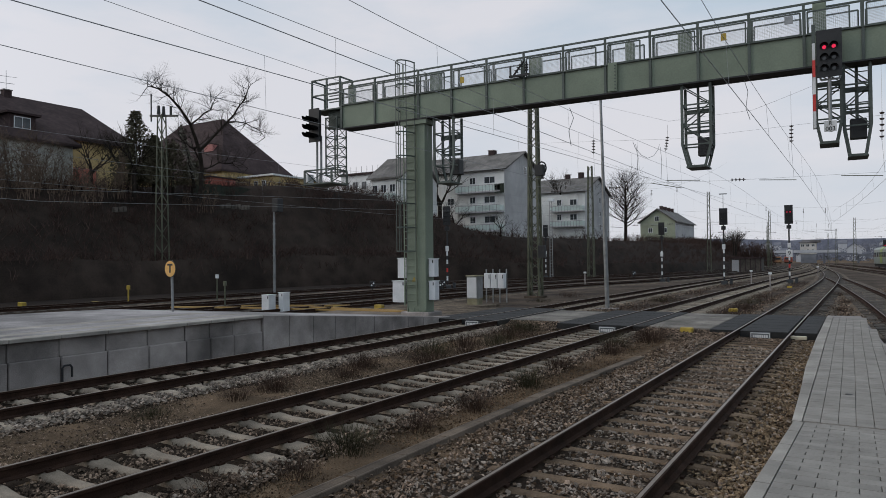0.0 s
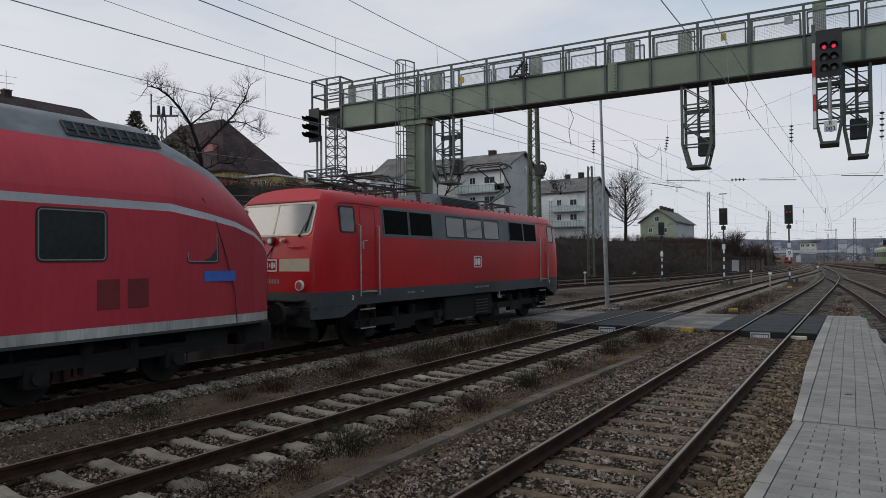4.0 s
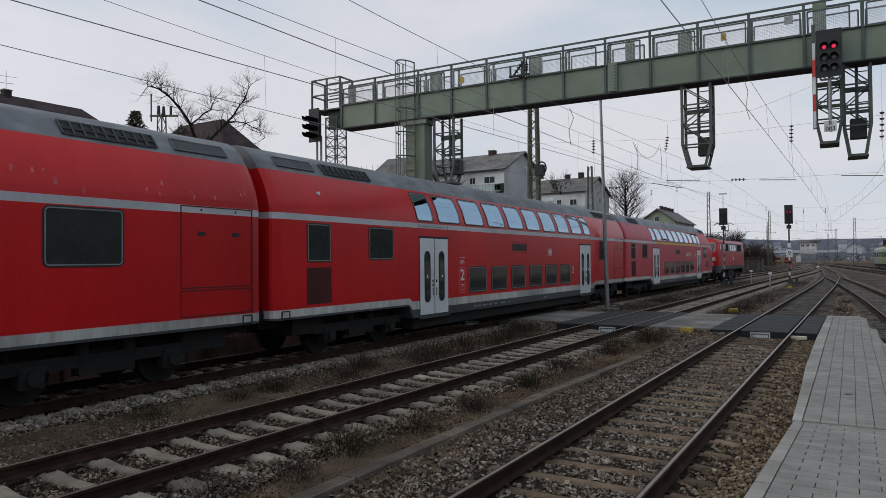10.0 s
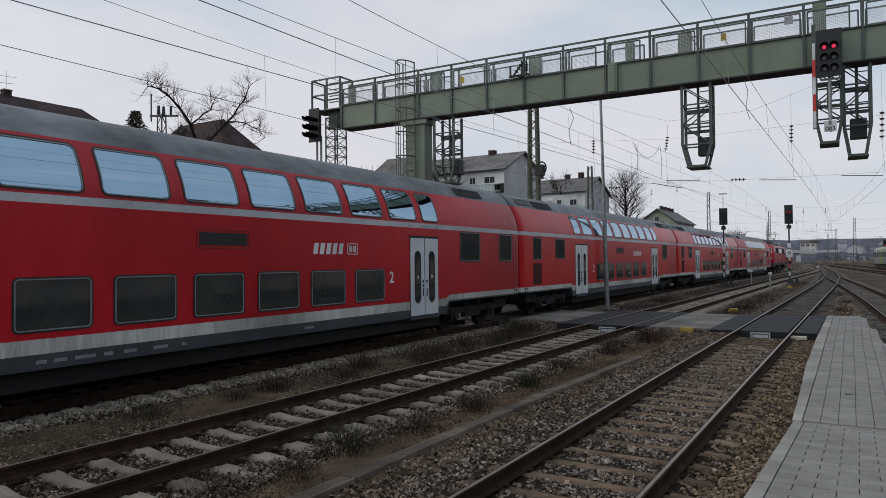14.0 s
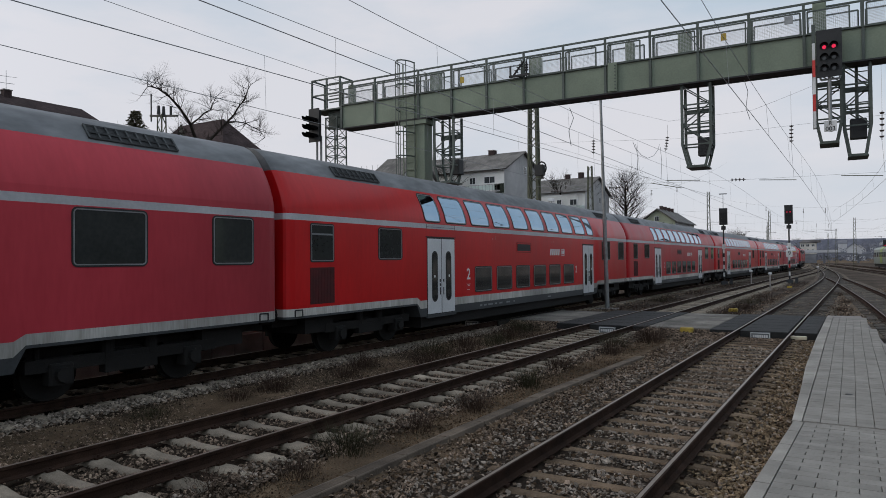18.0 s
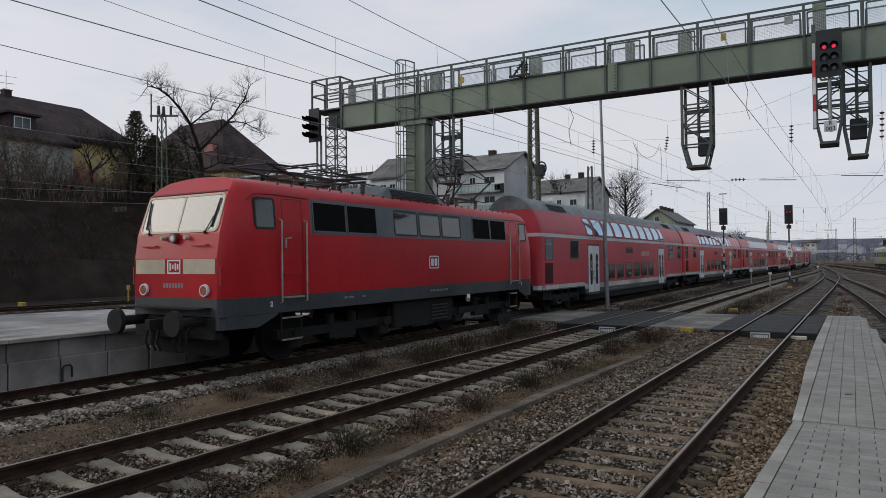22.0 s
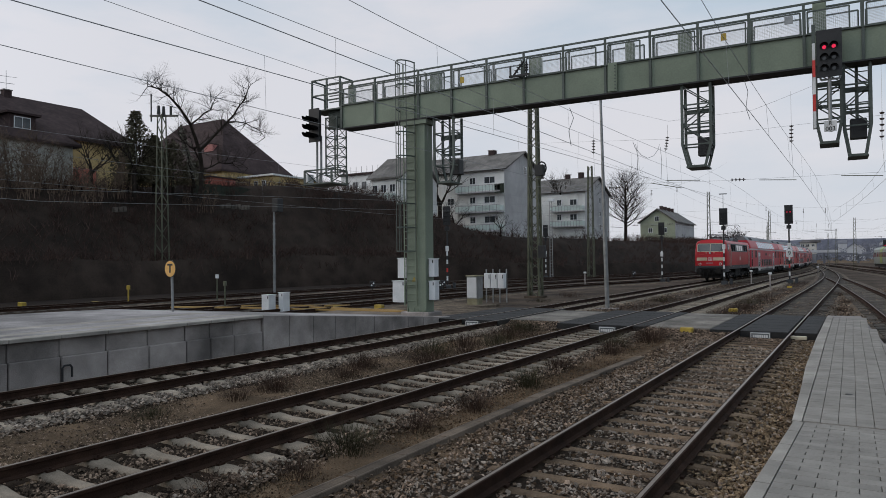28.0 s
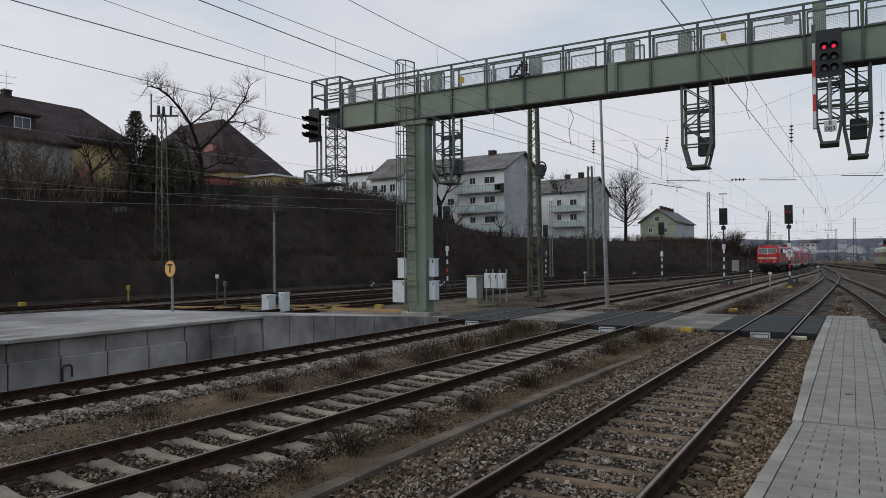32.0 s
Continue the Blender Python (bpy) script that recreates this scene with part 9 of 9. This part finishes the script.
def stones(name, label, count, pick, size, material=BALLAST, seed=1):
    """Loose ballast: many small broken stones in one mesh."""
    rs = np.random.RandomState(seed)
    base = np.array([(math.cos(a) * 0.8, math.sin(a) * 0.8, c) for c in (-0.6, 0.6) for a in (0.3, 2.4, 4.5)], float)
    tri = np.array([(0, 2, 1), (3, 4, 5), (0, 1, 4), (0, 4, 3), (1, 2, 5), (1, 5, 4), (2, 0, 3), (2, 3, 5)])
    pts = pick(rs, count)
    n = len(pts)
    v = base[None] * rs.uniform(0.55, 1.4, (n, 1, 3)) * rs.uniform(0.7, 1.25, (n, 6, 1)) + rs.uniform(-0.3, 0.3, (n, 6, 3))
    q = rs.normal(size=(n, 4))
    q /= np.linalg.norm(q, axis=1)[:, None]
    w, x, y, z = q.T
    rot = np.stack([1 - 2 * (y * y + z * z), 2 * (x * y - z * w), 2 * (x * z + y * w), 2 * (x * y + z * w), 1 - 2 * (x * x + z * z), 2 * (y * z - x * w), 2 * (x * z - y * w), 2 * (y * z + x * w), 1 - 2 * (x * x + y * y)], 1).reshape(n, 3, 3)
    v = np.einsum("nij,nkj->nki", rot, v) * (rs.uniform(size[0], size[1], (n, 1, 1)))
    v[:, :, 2] *= 0.8
    v = (v + pts[:, None, :]).reshape(-1, 3)
    f = (tri[None] + 6 * np.arange(n)[:, None, None]).reshape(-1, 3)
    me = bpy.data.meshes.new(name)
    me.vertices.add(len(v))
    me.vertices.foreach_set("co", v.ravel())
    me.loops.add(f.size)
    me.loops.foreach_set("vertex_index", f.ravel())
    me.polygons.add(len(f))
    me.polygons.foreach_set("loop_start", np.arange(0, f.size, 3))
    me.polygons.foreach_set("use_smooth", np.zeros(len(f), bool))
    me.update(calc_edges=True)
    me.materials.append(material)
    return tagged(new(name, me), label, "gravel" if "stone" in label or "gravel" in label else "woods", kind="stuff")


def along(line, y0, y1, half, lift=0.0, skew=1.6, ties=None):
    """Picks spots on a track bed, denser near its start, off the rails."""
    def pick(rs, n):
        y = y0 + (y1 - y0) * rs.uniform(0, 1, n) ** skew
        o = rs.uniform(-half, half, n)
        keep = np.abs(np.abs(o) - 0.7535) > 0.1
        if ties:
            d = (y - ties[1]) / ties[0]
            keep &= (np.abs(d - np.round(d)) * ties[0] > 0.085) | (o > 1.2) | (o < -1.0)
        y, o = y[keep], o[keep]
        x = np.array([glide(line, t) for t in y]) + o
        z = np.where(np.abs(o) < 1.4, -0.205, -0.205 - (np.abs(o) - 1.4) * 0.045) + lift - 0.036 + 0.062 * rs.uniform(0, 1, len(y)) ** 1.6
        return np.stack([x, y, z], 1)
    return pick


stones("ballast", "coarse grey and brown ballast stones in the near track", 50000, along(LINE_3, 3.5, 22.5, 2.28, -0.006, 1.7, (0.6, -9.7)), (0.016, 0.034), seed=3)
stones("ballast", "rust-brown stained ballast stones in the near track", 9000, along(LINE_3, 3.5, 22.5, 2.25, -0.003, 1.7, (0.6, -9.7)), (0.016, 0.034), BALLAST_RUSTY, seed=23)
stones("ballast", "grey ballast stones between pale sleepers", 30000, along(LINE_2, 3.0, 22.5, 1.68, -0.022, 1.5, (0.586, 4.369)), (0.015, 0.032), seed=4)
stones("ballast", "coarse ballast stones beside the platform end", 7000, along(LINE_3, -7.0, 3.5, 2.0, -0.004, 1.0, (0.6, -9.7)), (0.024, 0.042), seed=50)
stones("ballast", "grey ballast stones between pale sleepers", 5000, along(LINE_2, -7.0, 3.0, 1.6, -0.02, 1.0, (0.586, 4.369)), (0.022, 0.04), seed=51)
stones("ballast", "grey ballast stones beside the platform wall", 11000, along(LINE_1, 3.5, 22.4, 1.62, -0.028, 1.3), (0.02, 0.036), seed=5)
stones("ballast", "ballast stones beyond the staff crossing", 6500, along(LINE_3, 29.4, 62, 2.2, 0.004, 1.5), (0.025, 0.045), seed=6)
stones("ballast", "ballast stones beyond the staff crossing", 5000, along(LINE_2, 29.4, 62, 2.0, -0.03, 1.5), (0.025, 0.045), seed=7)
stones("ballast", "pale ballast stones in the turnout", 5000, along(LINE_4, 29, 62, 2.2, 0.004, 1.4), (0.025, 0.045), seed=8)
stones("ballast", "pale ballast stones beside the siding", 4000, along(LINE_1, 29.4, 70, 2.4, 0.0, 1.5), (0.03, 0.05), seed=9)


PALE_STONE = surface("pale_crushed_stone", (0.105, 0.0846, 0.0679), (0.38, 0.3128, 0.2554), 7, 0.92, bump=0.4, spread=0.6)


def along_side(line, y0, y1, o0, o1, z, ties=None):
    def pick(rs, n):
        y = y0 + (y1 - y0) * rs.uniform(0, 1, n) ** 1.3
        o = o0 + (o1 - o0) * rs.uniform(0, 1, n) ** (1.2 if not ties else 0.8)
        if ties:
            d = (y - ties[1]) / ties[0]
            keep = (np.abs(d - np.round(d)) * ties[0] > 0.11) | (np.abs(o) > 1.24)
            y, o, n = y[keep], o[keep], int(keep.sum())
        x = np.array([glide(line, t) for t in y]) + o
        return np.stack([x, y, z - np.maximum(0, np.abs(o) - (0.86 if not ties else 1.4)) * 0.12 + rs.uniform(-0.025, 0.015, n)], 1)
    return pick


def spread_pick(x0, x1, y0, y1, z, skew=1.5):
    def pick(rs, n):
        y = y0 + (y1 - y0) * rs.uniform(0, 1, n) ** skew
        return np.stack([rs.uniform(x0, x1, n), y, z + rs.uniform(-0.02, 0.02, n)], 1)
    return pick


def heap(x0, x1, y0, y1, za, zb):
    def pick(rs, n):
        k = rs.uniform(0, 1, n)
        return np.stack([rs.uniform(x0, x1, n), y0 + (y1 - y0) * k, za + (zb - za) * k + rs.uniform(-0.02, 0.015, n)], 1)
    return pick


stones("ballast", "ballast stones heaped against the crossing slab", 3400, heap(-6.2, -3.45, 21.3, 22.85, -0.25, -0.07), (0.022, 0.042), seed=31)
stones("ballast", "ballast stones heaped against the crossing slab", 1500, heap(-11.2, -9.2, 22.2, 23.25, -0.26, -0.03), (0.022, 0.04), seed=32)
stones("ballast", "ballast stones heaped between the rails", 1300, heap(-3.2, -1.9, 21.5, 22.2, -0.21, -0.19), (0.02, 0.04), seed=33)
stones("ballast", "pale crushed stones along the platform track", 4200, along_side(LINE_1, 3.5, 22.4, 0.86, 1.45, -0.195), (0.02, 0.042), PALE_STONE, seed=34)
stones("ballast", "rust-orange ballast stones beside the near rail", 8000, along_side(LINE_3, 4.5, 22, 0.9, 1.7, -0.195, (0.6, -9.7)), (0.018, 0.036), BALLAST_ORANGE, seed=35)
stones("ballast", "rust-brown stained ballast stones beside the near rail", 2500, along_side(LINE_3, 4.0, 22, 0.88, 2.1, -0.192, (0.6, -9.7)), (0.016, 0.034), BALLAST_RUSTY, seed=39)
stones("ballast", "pale grey ballast stones beside the near rail", 1800, along_side(LINE_3, 4.5, 22, 0.9, 1.72, -0.19, (0.6, -9.7)), (0.016, 0.036), PALE_STONE, seed=36)
stones("ballast", "pale grey ballast stones between the near rails", 9000, along_side(LINE_3, 4.5, 20, -0.62, 0.62, -0.2, (0.6, -9.7)), (0.016, 0.036), PALE_STONE, seed=37)
stones("ballast", "pale grey ballast stones on the outer side of the near track", 3500, along_side(LINE_3, 4.5, 22, -0.9, -2.1, -0.195, (0.6, -9.7)), (0.016, 0.036), PALE_STONE, seed=38)
stones("gravel", "fine gravel scattered on the sandy soil", 11000, spread_pick(-6.0, -5.0, 3.5, 22.8, -0.258, 1.2), (0.006, 0.018), BALLAST_RUSTY, seed=10)
stones("gravel", "fine gravel scattered on the sandy soil", 14000, spread_pick(-10.9, -8.7, 3.5, 22.8, -0.262, 1.2), (0.008, 0.021), BALLAST, seed=11)
for o0, o1, n, k in ((1.16, 1.55, 2000, 44), (-1.12, -1.5, 2600, 45)):
    stones("ballast", "grey ballast stones over the sleeper ends", n, along_side(LINE_2, 3.2, 22.3, o0, o1, -0.142), (0.018, 0.036), seed=k)
stones("ballast", "pale ballast stones over the sleeper ends", 700, along_side(LINE_2, 3.2, 22.3, 1.16, 1.55, -0.145), (0.018, 0.036), PALE_STONE, seed=46)
stones("ballast", "pale crushed stones over the sleeper ends", 3000, along_side(LINE_1, 3.5, 22.4, 1.1, 1.5, -0.15), (0.02, 0.04), PALE_STONE, seed=47)

# cable trough with lids between the tracks
tr = thing("cable_trough", "weathered concrete cable trough with loose lids beside the track", "cable trough", kind="structure")
TROUGH_LINE = [(2.0, -4.92), (7.0, -4.9), (12.0, -4.9), (21.5, -4.5)]
y = 2.0
while y < 17.0:
    x = shape(TROUGH_LINE, y)
    turn = math.atan(x - shape(TROUGH_LINE, y + 1)) + random.uniform(-0.008, 0.008)
    m = Matrix.Translation((x + random.uniform(-0.008, 0.008), y, -0.19 + random.uniform(-0.008, 0.006))) @ Matrix.Rotation(turn, 4, "Z") @ Matrix.Rotation(random.uniform(-0.02, 0.02), 4, "Y")
    o = part("trough_lid", Bld().bevel_box((-0.075, 0, -0.06), (0.05, 0.988, 0.0), 0.014), TROUGH_LID, tr)
    o.matrix_local = m
    o = part("trough_wall", Bld().bevel_box((0.062, 0, -0.14), (0.1, 0.992, 0.01), 0.01).bevel_box((-0.125, 0, -0.14), (-0.088, 0.992, -0.006), 0.01), TROUGH, tr)
    o.matrix_local = m
    y += 1.0

GRASS = surface("dry_grass", (0.026, 0.0165, 0.0125), (0.085, 0.055, 0.04), 3, 0.95, bump=0, spread=0.4, spec=0.1)
GRASS_G = surface("dull_green_grass", (0.022, 0.021, 0.012), (0.06, 0.054, 0.03), 3, 0.95, bump=0, spread=0.4, spec=0.1)


def tuft(x, y, r, h, n, seed, mat, label):
    rng = random.Random(seed)
    b = Bld()
    for i in range(n):
        a, d = rng.uniform(0, math.tau), r * rng.random() ** 0.7
        p = Vector((d * math.cos(a), d * math.sin(a), -0.03))
        lean = Vector((math.cos(a) * rng.uniform(0, 0.9), math.sin(a) * rng.uniform(0, 0.9), 1)).normalized()
        hh = h * rng.uniform(0.35, 1.0)
        q = p + lean * hh * 0.6
        e = q + (lean + Vector((math.cos(a), math.sin(a), -0.2)) * rng.uniform(0.1, 0.8)).normalized() * hh * 0.5
        w = Vector((-math.sin(a), math.cos(a), 0)) * rng.uniform(0.0015, 0.0035)
        b.add([tuple(p - w), tuple(p + w), tuple(q + w), tuple(q - w), tuple(e)], [(0, 1, 2, 3), (3, 2, 4)])
    thing("weed_tuft", label, "weeds", Matrix.Translation((x, y, -0.24)), "weed tufts", bld=b, material=mat)


spots = [(-5.75, 7.0, 0.42, 0.42, 420), (-5.6, 5.9, 0.25, 0.2, 200), (-8.9, 13.9, 0.5, 0.45, 420), (-9.2, 18.0, 0.6, 0.42, 420), (-9.6, 8.6, 0.3, 0.3, 260), (-6.0, 5.0, 0.3, 0.25, 260), (-5.6, 12.3, 0.3, 0.45, 300), (-5.9, 14.6, 0.35, 0.45, 320), (-9.5, 11.5, 0.4, 0.32, 300), (-9.9, 21.4, 0.7, 0.45, 420), (-5.6, 17.5, 0.4, 0.5, 320), (-5.4, 20.5, 0.5, 0.5, 340), (-9.8, 7.0, 0.3, 0.18, 200), (-8.8, 20.0, 0.6, 0.35, 300), (-9.0, 16.0, 0.5, 0.3, 300), (-5.2, 40, 0.8, 0.5, 400), (-4.9, 36, 0.7, 0.45, 380), (-5.3, 47, 0.9, 0.5, 400), (-9.7, 40, 0.9, 0.5, 400), (-0.6, 42, 0.6, 0.4, 300), (-0.9, 36, 0.6, 0.35, 300), (-20.5, 38.5, 1.2, 0.6, 400), (-16.5, 43, 1.0, 0.5, 400), (-1.2, 50, 0.8, 0.5, 300), (-16.0, 37.0, 0.8, 0.4, 300)]
spots += [(-9.7, 9.6, 0.35, 0.4, 420), (-9.9, 12.6, 0.35, 0.45, 420), (-9.6, 15.2, 0.5, 0.5, 480), (-9.8, 17.2, 0.5, 0.5, 480), (-9.5, 19.4, 0.6, 0.55, 480), (-10.2, 21.8, 0.6, 0.5, 480), (-5.6, 8.4, 0.3, 0.3, 220), (-5.5, 10.0, 0.3, 0.32, 320), (-6.0, 19.0, 0.5, 0.5, 420), (-5.6, 21.3, 0.5, 0.55, 420)]
for i, (x, y, r, hh, n) in enumerate(spots):
    tuft(x, y, r * 1.05, hh * 1.1, n, 100 + i, GRASS if i % 3 else GRASS_G, "dry brown weed tuft in the gravel" if i % 3 else "dull green grass tuft in the gravel")


def low_grass():
    rng = random.Random(77)
    b = Bld()
    for i in range(9000):
        y = 4 + 21 * rng.random() ** 1.4
        x = rng.choice((rng.uniform(-10.6, -9.0), rng.uniform(-6.0, -5.2)))
        if noise.noise((x * 0.8, y * 0.45, 9)) < 0.02:
            continue
        a, hh = rng.uniform(0, math.tau), rng.uniform(0.02, 0.08)
        p = Vector((x, y, -0.28))
        w = Vector((math.cos(a), math.sin(a), 0)) * 0.004
        e = p + Vector((math.cos(a + 1) * 0.05, math.sin(a + 1) * 0.05, hh))
        b.add([tuple(p - w), tuple(p + w), tuple(e)], [(0, 1, 2)])
    thing("low_grass", "thin sparse winter grass on the soil", "grass", kind="stuff", bld=b, material=GRASS_G)


low_grass()


def far_grass():
    rng = random.Random(78)
    b = Bld()
    for i in range(9000):
        y = 30.5 + 45 * rng.random() ** 1.5
        x = glide(LINE_2, y) + rng.choice((rng.uniform(1.6, 3.2), rng.uniform(-3.4, -1.7)))
        if noise.noise((x * 0.5, y * 0.25, 3)) < -0.05:
            continue
        a, hh = rng.uniform(0, math.tau), rng.uniform(0.05, 0.28)
        p = Vector((x, y, -0.28))
        w = Vector((math.cos(a), math.sin(a), 0)) * 0.008
        e = p + Vector((math.cos(a + 1) * 0.12, math.sin(a + 1) * 0.12, hh))
        b.add([tuple(p - w), tuple(p + w), tuple(e)], [(0, 1, 2)])
    thing("low_grass", "brown dead weeds between the tracks beyond the crossing", "grass", kind="stuff", bld=b, material=GRASS)


far_grass()

# boards in the tracks at the crossing, hoop on the far wall
for x, y, mt, lb in ((-2.6, 22.3, LOUVRE_GREY, "grey board with a white border and white bars between the rails"), (-7.15, 22.0, LOUVRE_GREY, "grey board with a white border and white bars between the rails"), (-12.25, 22.1, LOUVRE_GREY, "grey board with a white border and white bars between the rails")):
    bd = thing("track_board", lb, "board", Matrix.Translation((x, y, -0.19)), "boards in the track")
    part("plate", Bld().bevel_box((-0.27, -0.05, -0.05), (0.27, 0.05, 0.18), 0.01), mt, bd)
    part("border", Bld().box((-0.26, -0.058, -0.03), (0.26, -0.05, -0.01)).box((-0.26, -0.058, 0.15), (0.26, -0.05, 0.17)).box((-0.26, -0.058, -0.01), (-0.24, -0.05, 0.15)).box((0.24, -0.058, -0.01), (0.26, -0.05, 0.15)), STRIPE_W, bd)
    for i in range(7):
        part("text_bar", Bld().box((-0.2 + i * 0.06, -0.056, 0.03), (-0.155 + i * 0.06, -0.05, 0.11)), STRIPE_W, bd)
thing("cover_plate", "pale metal cover plate beside the rail", "cover", Matrix.Translation((-1.62, 22.25, -0.16)), bld=Bld().bevel_box((-0.25, -0.12, 0), (0.25, 0.12, 0.09), 0.02), material=CREAM)
hoop = thing("pipe_hoop", "bent rusty pipe hoop against the platform wall", "pipe", Matrix.Translation((-13.86, 7.96, -0.22)))
part("pipe", Bld().path([(0, -0.1, 0), (0, -0.1, 0.32), (0, -0.06, 0.37), (0, 0.06, 0.37), (0, 0.1, 0.32), (0, 0.1, 0.12)], 0.022, 8), BLACK, hoop)
ap = thing("apron", "pale concrete apron beside the gantry column", "pavement", kind="structure")
part("apron_slab", Bld().bevel_box((-21.0, 23.3, -0.4), (-14.05, 25.1, -0.06), 0.02), TROUGH, ap)
part("apron_slab", Bld().bevel_box((-20.5, 25.15, -0.4), (-16.6, 33.0, -0.12), 0.02), FAR_BED, ap)

# woods and hedges of the far town, haze put into their blue-grey colour
WOODS = surface("haze_tinted_far_woods", (0.105, 0.112, 0.142), (0.16, 0.168, 0.205), 0.1, 1.0, bump=0, spread=0.1)


def woods_pick(rs, n):
    y = rs.uniform(430, 900, n)
    x = rs.uniform(-190, 150, n)
    return np.stack([x, y, rs.uniform(-1, 2, n) + np.maximum(0, y - 360) * 0.043 * rs.uniform(0.1, 1.0, n) * (0.8 + 0.25 * np.sin(x * 0.045) + 0.1 * np.sin(x * 0.17))], 1)


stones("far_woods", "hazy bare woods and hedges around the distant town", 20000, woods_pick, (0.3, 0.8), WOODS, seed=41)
# ---- what moves ----
TRAVEL = [(-2.0, -38.5), (1.4, -14.16), (4.0, 6.32), (7.0, 32.26), (10.0, 60.0), (13.0, 89.62), (16.0, 120.63), (19.0, 151.35), (20.5, 167.0), (22.0, 182.25), (23.0, 192.42), (24.0, 202.43), (25.0, 212.46), (28.0, 242.77), (30.0, 263.4), (32.0, 284.1)]


def motions():
    for ob, mid, half in TRAIN:
        rows = []
        for i in range(33):
            s = glide(TRAVEL, float(i)) + mid
            a, c = s - half, s + half
            xa, xc = glide(LINE_1, a), glide(LINE_1, c)
            rows.append((float(i), pose((xa + xc) / 2, s, 0, 0, 0, -math.degrees(math.atan2(xc - xa, c - a)))))
        walk(ob, rows)


motions()
